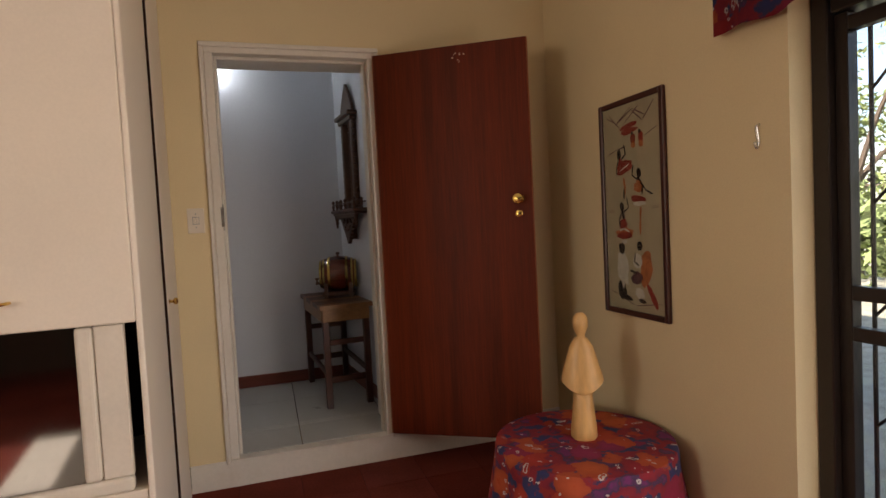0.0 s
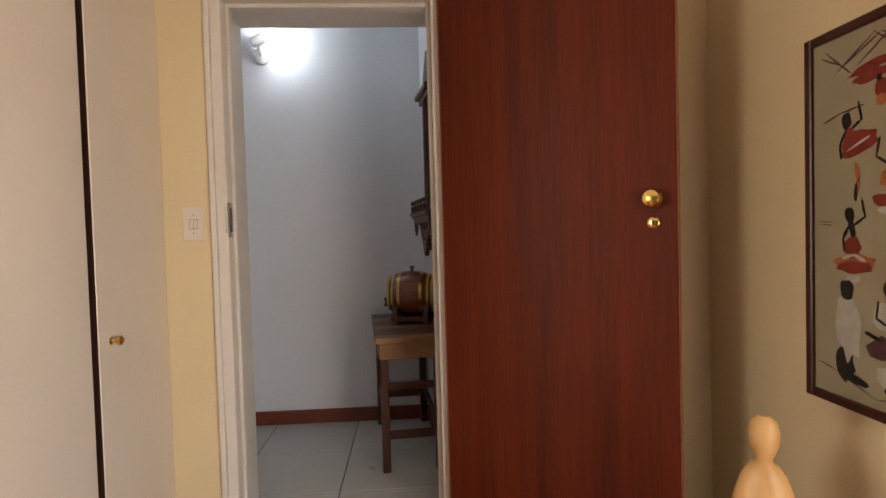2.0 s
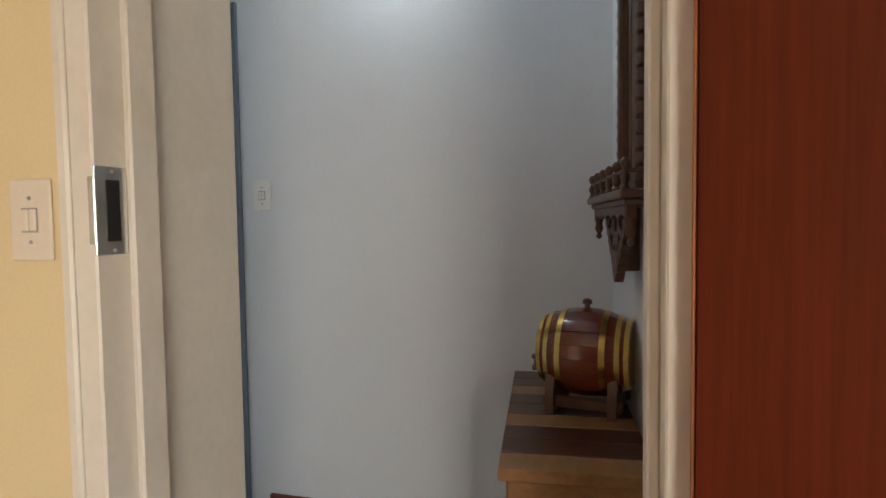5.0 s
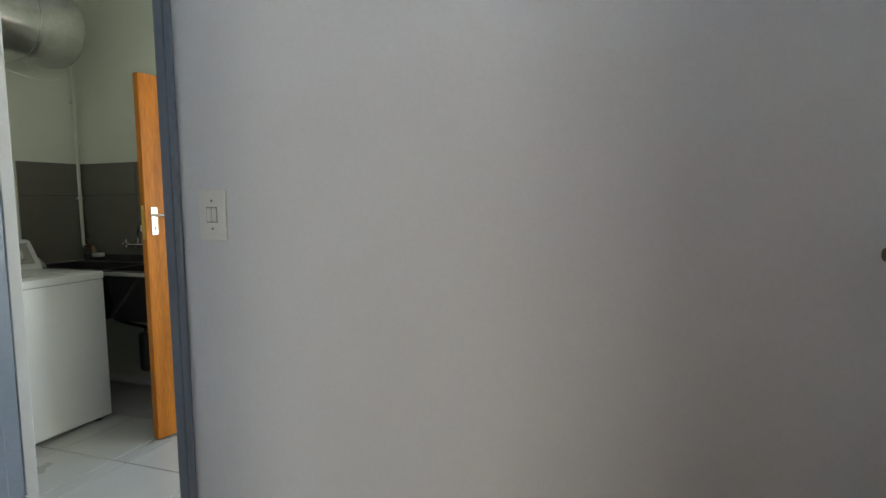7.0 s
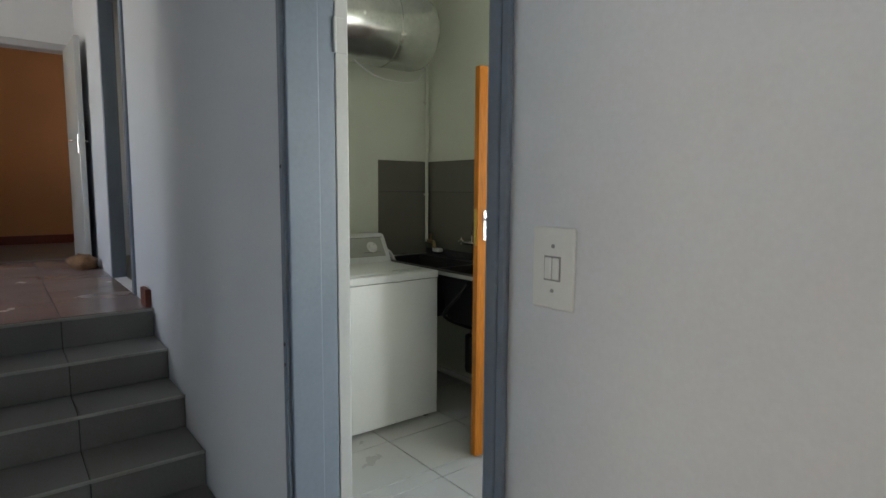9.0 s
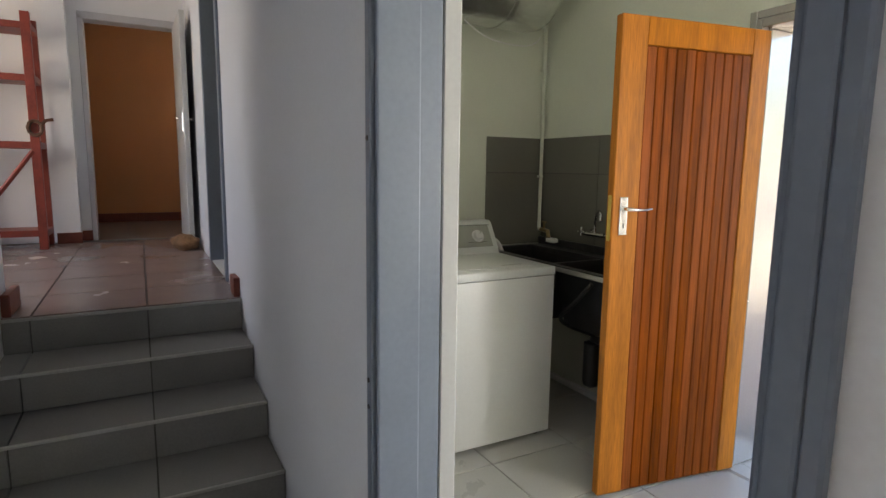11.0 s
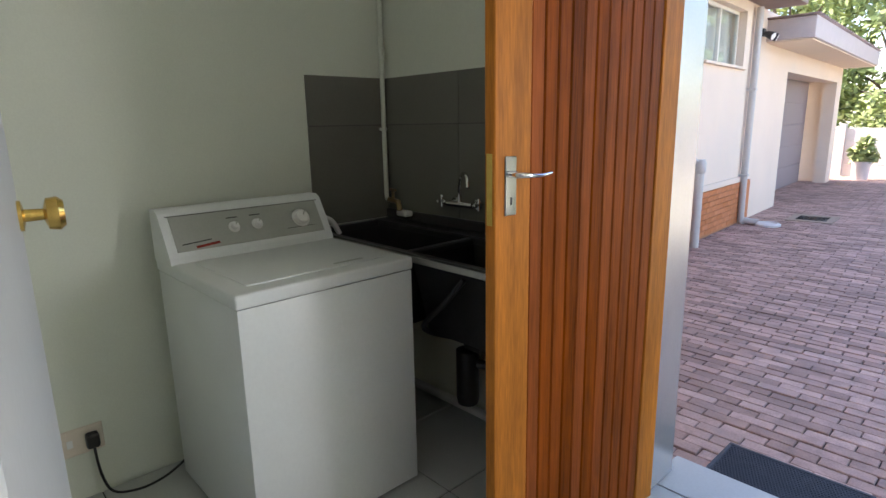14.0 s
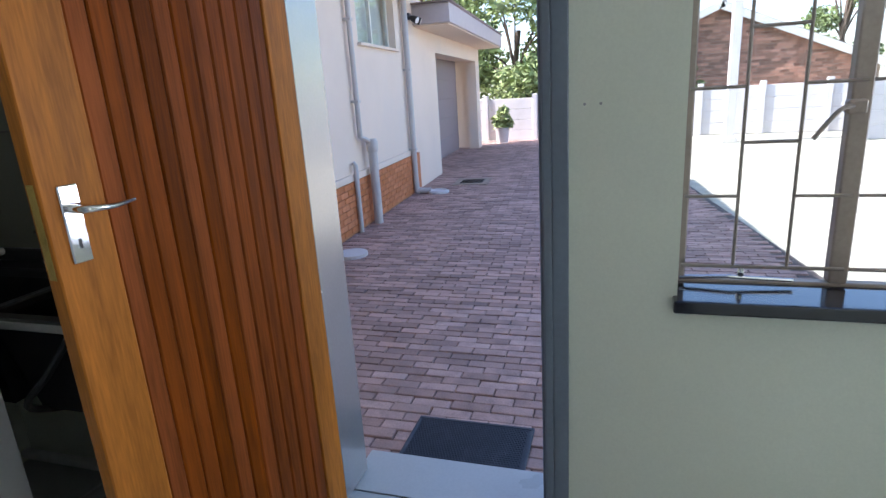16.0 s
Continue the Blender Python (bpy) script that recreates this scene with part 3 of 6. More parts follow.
# ---- doors, windows, frames ----
def door_frame_wood():
    ob = thing("door_frame", pose(0, 0, 0), "off-white painted timber door frame with chipped edges", "door frame", kind="structure")
    part("jamb", bm_box((-0.036, -0.012, 0), (0.005, 0.10, 2.03), 0.003), M_FRAMEW, ob)
    part("jamb", bm_box((0.77, -0.006, 0), (0.80, 0.10, 2.03), 0.003), M_FRAMEW, ob)
    part("head", bm_box((-0.036, -0.012, 2.03), (0.80, 0.10, 2.06), 0.003), M_FRAMEW, ob)
    part("stop", bm_box((0.005, 0.045, 0), (0.018, 0.10, 2.03), 0.003), M_FRAMEW, ob)
    part("stop", bm_box((0.755, 0.045, 0), (0.77, 0.10, 2.03), 0.003), M_FRAMEW, ob)
    part("stop", bm_box((0.018, 0.045, 2.015), (0.755, 0.10, 2.03), 0.003), M_FRAMEW, ob)
    part("architrave", bm_box((-0.058, -0.016, FZ + 0.13), (-0.037, 0.0, 2.0605), 0.004), M_FRAMEW, ob)
    part("architrave", bm_box((-0.058, -0.016, 2.061), (0.83, 0.0, 2.085), 0.004), M_FRAMEW, ob)
    part("architrave", bm_box((0.802, -0.016, FZ + 0.13), (0.83, 0.0, 2.0605), 0.004), M_FRAMEW, ob)
    part("reveal_lining", bm_box((-0.036, 0.101, 0), (-0.030, HY, 2.06)), M_FRAMEW, ob)
    part("reveal_lining", bm_box((0.794, 0.101, 0), (0.80, HY, 2.06)), M_FRAMEW, ob)
    part("reveal_lining", bm_box((-0.030, 0.101, 2.054), (0.794, HY, 2.06)), M_FRAMEW, ob)
    st = part("strike_plate", bm_box((0.004, -0.013, 1.158), (0.0075, 0.044, 1.288), 0.001), M_GALV, ob, "worn metal strike plate")
    part("strike_lip", bm_box((-0.004, -0.0145, 1.175), (0.007, -0.0122, 1.272), 0.0008), M_GALV, st)
    part("strike_recess", bm_box((0.0078, 0.006, 1.178), (0.0085, 0.030, 1.268)), M_DARK, st)
    for z in (1.165, 1.281):
        part("strike_screw", bm_lathe([(0.0035, 0), (0.003, 0.001)], 10, pose(0.0075, 0.018, z, 0, 90)), M_SWGAP, st)
    part("sill", bm_box((-0.036, -0.02, -0.005), (0.80, 0.05, -0.001), 0.0015), M_FRAMEW, ob, "white painted threshold edge")
    return ob


door_frame_wood()
structure("step_riser", bm_box((-0.225, -0.006, FZ), (RX, -0.001, -0.0055)), M_FRAMEW, "white painted riser under the raised door opening", "step")


def red_door():
    a = math.degrees(math.atan2(-0.42, 0.675))
    ob = thing("door_1", pose(0.816, -0.004, 0.012, 0, 0, a), "flush mahogany-stained door standing open with a brass knob", "door", kind="structure")
    part("leaf", bm_box((0, -0.042, 0), (0.805, 0, 2.025), 0.003), M_RED, ob)
    part("edge_lipping", bm_box((-0.004, -0.0425, 0.001), (-0.0005, -0.001, 2.024), 0.001), M_LIPPING, ob, "worn orange timber lipping on the hinge edge")
    part("edge_lipping", bm_box((0.8055, -0.0425, 0.001), (0.809, -0.001, 2.024), 0.001), M_LIPPING, ob)
    knob = part("knob", bm_lathe([(0.026, 0), (0.026, 0.004), (0.011, 0.007), (0.010, 0.03), (0.022, 0.036), (0.028, 0.048), (0.024, 0.062), (0.010, 0.067)], 28, pose(0.738, -0.042, 1.230, 90)), M_BRASS, ob, "polished brass door knob", True)
    part("key_rose", bm_lathe([(0.018, 0), (0.018, 0.003), (0.014, 0.005)], 24, pose(0.736, -0.042, 1.156, 90)), M_BRASS, ob, "dull brass keyhole rose", True)
    part("keyhole", bm_box((0.733, -0.0485, 1.148), (0.739, -0.047, 1.164), 0.001), M_DARK, ob)
    for z in (0.25, 1.75):
        part("hinge", bm_lathe([(0.006, 0), (0.006, 0.1)], 10, pose(-0.004, 0.004, z)), M_BRASS, ob)
    rng = random.Random(5)
    bm = bmesh.new()
    for i in range(9):
        x, z, s = 0.455 + rng.uniform(-0.03, 0.035), 1.965 + rng.uniform(-0.03, 0.02), rng.uniform(0.003, 0.007)
        bm_box((x, -0.0428, z), (x + s * 1.4, -0.0422, z + s), 0, bm)
    part("paint_chips", bm, M_PAPER, ob, "small pale scuffs near the top edge")
    return ob


red_door()


def laundry_frame():
    ob = thing("door_frame", pose(0, 0, 0), "blue-grey enamelled pressed-steel door frame", "door frame", kind="structure")
    for x0, x1, s in ((-1.60, -1.572, 1), (-0.738, -0.71, -1)):
        part("jamb", bm_box((x0, WY - 0.014, 0), (x1, WY + 0.15, 2.06), 0.004, None, 2), M_STEEL, ob)
        xs = (x1, x1 + 0.013) if s > 0 else (x0 - 0.013, x0)
        part("stop", bm_box((xs[0], WY - 0.004, 0), (xs[1], WY + 0.095, 2.06), 0.005, None, 2), M_STEEL, ob)
        part("face", bm_box((x0 - 0.008 if s > 0 else x1, WY - (0.008 if s > 0 else 0.014), 0), (x0 if s > 0 else x1 + 0.018, WY - 0.001, 2.09), 0.003), M_STEEL, ob)
    part("head", bm_box((-1.572, WY - 0.014, 2.03), (-0.738, WY + 0.15, 2.06), 0.004), M_STEEL, ob)
    part("face", bm_box((-1.60, WY - 0.014, 2.061), (-0.71, WY - 0.001, 2.09), 0.003), M_STEEL, ob)
    for z in (1.49, 0.98, 0.92):
        part("screw_plug", bm_lathe([(0.006, 0), (0.005, 0.002)], 10, pose(-1.586, WY - 0.0142, z, 90)), M_DARK, ob)
    return ob


laundry_frame()


def white_door():
    ob = thing("door_2", pose(-1.572, LY0 + 0.002, 0.01, 0, 0, 172.3), "white painted flush door swung open into the laundry", "door", kind="structure")
    part("leaf", bm_box((0, -0.04, 0), (0.80, 0, 2.02), 0.003), M_DOORW, ob)
    part("knob", bm_lathe([(0.024, 0), (0.024, 0.005), (0.010, 0.008), (0.009, 0.032), (0.025, 0.037), (0.027, 0.052), (0.020, 0.060)], 28, pose(0.745, -0.04, 1.272, 90)), M_BRASS, ob, "fluted brass door knob", True)
    for z in (0.265, 1.81):
        h = part("hinge", bm_box((-0.003, -0.036, z), (0.0, -0.004, z + 0.1), 0.001), M_DOORW, ob, "painted butt hinge")
        part("hinge_pin", bm_lathe([(0.006, z), (0.006, z + 0.1)], 10, pose(-0.004, 0.002, 0)), M_DOORW, h)
    return ob


white_door()


def back_frame():
    ob = thing("door_frame", pose(0, 0, 0), "silver-grey enamelled steel frame of the back door, right side coloured darker for shade", "door frame", kind="structure")
    # one frame: right jamb, stop and face get a darker colour as shade
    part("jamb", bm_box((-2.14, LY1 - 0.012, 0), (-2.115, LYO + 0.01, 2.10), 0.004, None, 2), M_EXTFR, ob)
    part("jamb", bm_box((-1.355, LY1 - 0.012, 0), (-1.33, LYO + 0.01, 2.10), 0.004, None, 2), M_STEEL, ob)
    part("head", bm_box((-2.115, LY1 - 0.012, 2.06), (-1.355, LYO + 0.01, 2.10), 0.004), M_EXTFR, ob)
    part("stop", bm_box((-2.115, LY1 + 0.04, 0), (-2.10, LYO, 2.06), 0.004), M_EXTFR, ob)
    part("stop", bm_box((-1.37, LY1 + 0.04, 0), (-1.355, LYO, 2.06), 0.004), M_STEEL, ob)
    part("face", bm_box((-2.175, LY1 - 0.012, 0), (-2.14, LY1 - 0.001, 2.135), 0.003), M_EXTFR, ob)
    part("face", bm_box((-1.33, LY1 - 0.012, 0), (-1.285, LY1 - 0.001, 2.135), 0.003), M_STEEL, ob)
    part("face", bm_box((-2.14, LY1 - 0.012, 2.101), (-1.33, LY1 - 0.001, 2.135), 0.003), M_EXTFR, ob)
    return ob


back_frame()
sill = structure("threshold", bm_box((-2.14, LYO - 0.12, -0.2), (-1.33, LYO + 0.13, -0.004), 0.004), M_TILE, "pale tiled threshold step of the back door", "threshold")


def wood_door():
    p0, p1 = Vector((-2.118, 3.400)), Vector((-2.236, 2.640))
    a = math.degrees(math.atan2(p1.y - p0.y, p1.x - p0.x))
    w = (p1 - p0).length
    ob = thing("door_3", pose(p0.x, p0.y, 0.012, 0, 0, a), "golden hardwood boarded back door standing open with a chrome lever", "door", kind="structure")
    h, t = 2.03, 0.042
    part("stile", bm_box((0, 0, 0), (0.095, t, h), 0.003), M_PINE, ob)
    part("stile", bm_box((w - 0.125, 0, 0), (w, t, h), 0.003), M_PINE, ob)
    part("top_rail", bm_box((0.0955, 0, h - 0.11), (w - 0.1255, t, h), 0.003), M_PINE, ob)
    n = 11
    x0, x1 = 0.096, w - 0.126
    step = (x1 - x0) / n
    me = mesh_of("board", bm_box((0.001, 0.004, 0.0), (step - 0.001, t - 0.004, h - 0.112), 0.004), M_BOARD)
    # backing sheet closes the gaps, its dark colour stands for groove shade
    part("groove_shade_sheet", bm_box((x0, t / 2 - 0.004, 0.002), (x1, t / 2 + 0.004, h - 0.113)), M_STRIP, ob, "dark backing sheet painting the shade between the boards")
    for i in range(n):
        piece("board", me, ob, pose(x0 + i * step, 0, 0))
    plate = part("handle_plate", bm_box((w - 0.071, t, 1.155), (w - 0.031, t + 0.006, 1.312), 0.003), M_CHROME, ob, "chrome handle plate")
    pts = arc([(w - 0.051, t + 0.004, 1.265), (w - 0.051, t + 0.04, 1.265), (w - 0.071, t + 0.052, 1.264), (w - 0.111, t + 0.054, 1.262), (w - 0.154, t + 0.05, 1.266)])
    part("lever", bm_tube(pts, [0.009] * 8 + [0.0085 - 0.0003 * k for k in range(len(pts) - 8)], 12), M_CHROME, plate, "chrome lever handle", True)
    part("keyhole", bm_box((w - 0.054, t + 0.006, 1.185), (w - 0.048, t + 0.0066, 1.205)), M_DARK, plate)
    part("lock_face", bm_box((w, 0.009, 1.13), (w + 0.0015, 0.033, 1.32), 0.0005), M_BRASS, ob, "brass lock face plate")
    return ob


wood_door()


def window_back():
    ob = thing("window_1", pose(0, 0, 0), "brown steel-framed laundry window with staggered burglar bars", "window", kind="structure")
    y = 3.53
    x0, x1, z0, z1 = -1.0, 0.76, 0.86, 2.08
    for nm, lo, hi in (("frame", (x0, y - 0.018, z0 + 0.035), (x0 + 0.03, y + 0.018, z1)), ("frame", (x1 - 0.03, y - 0.018, z0 + 0.035), (x1, y + 0.018, z1)),
                       ("frame", (x0, y - 0.0175, z0), (x1, y + 0.0175, z0 + 0.036)), ("frame", (x0 + 0.03, y - 0.0175, z1 - 0.035), (x1 - 0.03, y + 0.0175, z1)),
                       ("mullion", (-0.615, y - 0.02, z0 + 0.036), (-0.57, y + 0.02, z1 - 0.035)), ("mullion", (-0.195, y - 0.02, z0 + 0.036), (-0.15, y + 0.02, z1 - 0.035)), ("mullion", (0.225, y - 0.02, z0 + 0.036), (0.27, y + 0.02, z1 - 0.035))):
        part(nm, bm_box(lo, hi, 0.004), M_WINFR, ob)
    for a, b in ((-0.97, -0.615), (-0.57, -0.195), (-0.15, 0.225), (0.27, 0.73)):
        p = part("pane", bm_box((a, y + 0.004, z0 + 0.036), (b, y + 0.007, z1 - 0.035)), M_GLASS, ob)
        p.visible_shadow = False
    part("window_sill", bm_box((-1.012, 3.345, 0.852), (0.77, 3.515, 0.888), 0.006, None, 2), M_SILLB, ob, "black polished window sill")
    yb = 3.485
    for a, b in ((-0.985, -0.592), (-0.58, -0.185), (-0.16, 0.235)):
        v1, v2 = a + (b - a) * 0.335, a + (b - a) * 0.665
        for v in (v1, v2):
            part("burglar_bar", bm_tube([(v, yb, 0.945), (v, yb, 2.06)], 0.0045, 8), M_IRON, ob)
        part("burglar_bar", bm_tube([(a, yb, 0.945), (b, yb, 0.945)], 0.0055, 8), M_IRON, ob)
        for k in range(4):
            z = 1.14 + 0.28 * k
            part("burglar_bar", bm_tube([(a, yb, z), (v1, yb, z)], 0.0045, 8), M_IRON, ob)
            part("burglar_bar", bm_tube([(v2, yb, z), (b, yb, z)], 0.0045, 8), M_IRON, ob)
            part("burglar_bar", bm_tube([(v1, yb, z + 0.14), (v2, yb, z + 0.14)], 0.0045, 8), M_IRON, ob)
    part("window_stay", bm_tube([(-0.985, 3.50, 0.905), (-0.86, 3.495, 0.912), (-0.70, 3.50, 0.905)], 0.006, 8), M_CHROME, ob, "tarnished metal window stay")
    part("stay_knob", bm_lathe([(0.008, 0), (0.009, 0.012), (0.005, 0.024)], 12, pose(-0.83, 3.495, 0.915)), M_CHROME, ob)
    fast = part("fastener", bm_box((-0.63, 3.485, 1.34), (-0.585, 3.512, 1.375), 0.005), M_WINFR, ob)
    part("fastener_lever", bm_tube(arc([(-0.615, 3.49, 1.36), (-0.65, 3.475, 1.35), (-0.70, 3.47, 1.285)]), 0.006, 8), M_IRON, fast)
    return ob


window_back()


def sliding_door():
    ob = thing("sliding_door", pose(0, 0, 0), "dark bronze aluminium sliding door with a closed security gate", "door", kind="structure")
    x = RX + 0.13
    y0, y1, z0, z1 = -4.3, -1.607, FZ, 1.80
    part("frame", bm_box((x - 0.04, y1 - 0.06, z0), (x + 0.05, y1 - 0.002, z1), 0.004), M_SLIDE, ob)
    part("frame", bm_box((x - 0.04, y0 + 0.002, z0), (x + 0.05, y0 + 0.07, z1), 0.004), M_SLIDE, ob)
    part("frame", bm_box((x - 0.04, y0 + 0.07, z1 - 0.07), (x + 0.05, y1 - 0.07, z1 - 0.002), 0.004), M_SLIDE, ob)
    part("track", bm_box((x - 0.04, y0 + 0.07, z0), (x + 0.05, y1 - 0.07, z0 + 0.04), 0.004), M_SLIDE, ob)
    for a, b in ((y1 - 0.06, y1 - 1.36), (y0 + 0.07, y0 + 1.36)):
        lo, hi = min(a, b), max(a, b)
        part("sash_stile", bm_box((x - 0.01, hi - 0.042, z0 + 0.04), (x + 0.03, hi, z1 - 0.07), 0.003), M_SLIDE, ob)
        part("sash_stile", bm_box((x - 0.01, lo, z0 + 0.04), (x + 0.03, lo + 0.042, z1 - 0.07), 0.003), M_SLIDE, ob)
        for z in (z0 + 0.04, 0.70, 0.83, z1 - 0.13):
            part("sash_rail", bm_box((x - 0.01, lo + 0.042, z), (x + 0.03, hi - 0.042, z + 0.045), 0.003), M_SLIDE, ob)
        p = part("pane", bm_box((x + 0.008, lo + 0.042, z0 + 0.085), (x + 0.012, hi - 0.042, z1 - 0.13)), M_GLASS, ob)
        p.visible_shadow = False
    g = x + 0.085
    for i in range(12):
        yy = y1 - 0.055 - i * 0.22
        part("gate_bar", bm_tube([(g, yy, z0 - 0.02), (g, yy, z1 - 0.02)], 0.007, 8), M_SLIDE, ob)
        part("gate_bar", bm_tube([(g, yy - 0.05, z0 - 0.02), (g, yy - 0.05, z1 - 0.02)], 0.007, 8), M_SLIDE, ob)
    for i in range(11):
        yy = y1 - 0.105 - i * 0.22
        for k in range(5):
            part("gate_lattice", bm_tube([(g, yy, 0.05 + 0.36 * k), (g, yy - 0.17, 0.23 + 0.36 * k)], 0.005, 6), M_SLIDE, ob)
    return ob


sliding_door()


def valance():
    ob = thing("curtain_valance", pose(RX, 0, 0), "red and blue floral gathered curtain valance above the sliding door", "curtain")
    bm = bmesh.new()
    n = 90
    rows = []
    for z in (2.25, 1.98, 1.752):
        row = []
        for i in range(n + 1):
            y = -1.36 - 3.1 * i / n
            x = -0.06 + 0.012 * math.sin(i * 1.1) * (2.4 - z) * 2
            row.append(bm.verts.new((x, y, z + (0.006 * math.sin(i * 0.7) if z < 1.8 else 0))))
        rows.append(row)
    for a, b in zip(rows, rows[1:]):
        for i in range(n):
            bm.faces.new((a[i], a[i + 1], b[i + 1], b[i]))
    bmesh.ops.solidify(bm, geom=bm.faces[:], thickness=0.004)
    part("fabric", bm, M_CLOTH, ob, "", True)
    part("pelmet_board", bm_box((-0.05, -4.46, 2.2), (0.0, -1.36, 2.25), 0.003), M_CUP, ob)
    return ob


valance()


# ---- switches and sockets ----
def light_switch(m, mat_plate, label):
    ob = thing("light_switch", m, label, "light switch")
    part("plate", bm_box((-0.039, -0.006, -0.061), (0.039, 0, 0.061), 0.005, None, 2), mat_plate, ob)
    part("rocker", bm_box((-0.013, -0.010, -0.016), (-0.0006, -0.0055, 0.016), 0.0015), mat_plate, ob)
    part("rocker", bm_box((0.0006, -0.009, -0.016), (0.013, -0.0055, 0.016), 0.0015), mat_plate, ob)
    # grey plate that paints the shadow line round the rockers
    part("rocker_gap", bm_box((-0.0155, -0.0066, -0.0185), (0.0155, -0.0061, 0.0185)), M_SWGAP, ob)
    for z in (-0.033, 0.033):
        part("screw", bm_lathe([(0.0032, 0), (0.0026, 0.0015)], 10, pose(0, -0.006, z, 90)), M_SWGAP, ob)
    return ob


light_switch(pose(-0.121, -0.001, 1.211), M_CUP, "cream light switch plate on the cream wall")
light_switch(pose(-0.60, WY - 0.001, 1.314), M_PLAST, "white light switch plate on the hall wall")


# ---- sunken room things ----
CUP = pose(-0.234, 0, FZ, 0, 0, 3.6) @ pose(0.19, 0, 0)


def end_cabinet():
    ob = thing("wall_cabinet", CUP, "tall cream built-in cabinet with an open media niche", "cabinet")
    zt = 2.6 - FZ
    part("side_panel", bm_box((-0.208, -1.17, 0), (-0.19, -0.553, zt), 0.006, None, 2), M_CUP, ob)
    part("side_panel", bm_box((-1.10, -1.17, 0), (-1.06, -0.61, zt), 0.006), M_CUP, ob)
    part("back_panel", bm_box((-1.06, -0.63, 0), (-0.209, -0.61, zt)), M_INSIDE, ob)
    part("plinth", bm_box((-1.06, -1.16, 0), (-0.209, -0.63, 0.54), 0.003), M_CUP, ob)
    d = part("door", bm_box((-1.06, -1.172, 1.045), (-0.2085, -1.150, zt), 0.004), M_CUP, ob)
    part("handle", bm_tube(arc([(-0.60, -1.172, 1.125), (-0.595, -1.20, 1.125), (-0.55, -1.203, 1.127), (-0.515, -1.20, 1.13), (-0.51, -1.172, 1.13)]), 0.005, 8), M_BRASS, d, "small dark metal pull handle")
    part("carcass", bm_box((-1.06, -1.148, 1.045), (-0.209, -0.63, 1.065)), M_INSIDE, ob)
    return ob


end_cabinet()


def television():
    ob = thing("television", CUP @ pose(-0.62, -1.15, 0.54), "cream-framed television with a dark glossy screen in the cabinet niche", "television")
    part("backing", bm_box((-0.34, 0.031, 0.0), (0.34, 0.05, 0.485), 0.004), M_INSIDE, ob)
    for lo, hi in (((-0.375, -0.012, 0.0), (0.375, 0.03, 0.045)), ((-0.30, -0.014, 0.046), (-0.25, 0.03, 0.502)), ((0.25, -0.014, 0.046), (0.295, 0.03, 0.502))):
        part("frame", bm_box(lo, hi, 0.012, None, 3), M_BEZEL, ob)
    for a in (-0.375, 0.296):
        part("speaker_panel", bm_box((a, -0.004, 0.046), (a + 0.079, 0.03, 0.502), 0.004), M_BEZEL, ob)
    part("screen", bm_box((-0.25, 0.004, 0.045), (0.25, 0.022, 0.502)), M_SCREEN, ob, "dark glossy screen glass")
    return ob


television()


def cupboard():
    ob = thing("cupboard", CUP, "cream painted built-in cupboard with a small brass knob", "cupboard")
    zt = 2.6 - FZ
    part("door", bm_box((-0.212, -0.538, 0.0), (-0.180, -0.06, zt), 0.003), M_CUP, ob)
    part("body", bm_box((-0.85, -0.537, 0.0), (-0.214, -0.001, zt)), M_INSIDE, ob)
    # dark strip painting the shadow gap beside the cabinet
    part("door_edge_shade", bm_box((-0.2135, -0.549, 0.0), (-0.182, -0.539, zt)), M_STRIP, ob, "dark strip with the door edge's shade in its colour")
    part("stile", bm_box((-0.235, -0.058, 0.0), (-0.184, -0.002, zt), 0.003), M_CUP, ob)
    part("knob", bm_lathe([(0.012, 0), (0.006, 0.004), (0.006, 0.014), (0.014, 0.02), (0.014, 0.028), (0.008, 0.033)], 18, pose(-0.180, -0.465, 0.873 - FZ, 0, 90)), M_BRASS, ob, "small brass cupboard knob", True)
    return ob


cupboard()


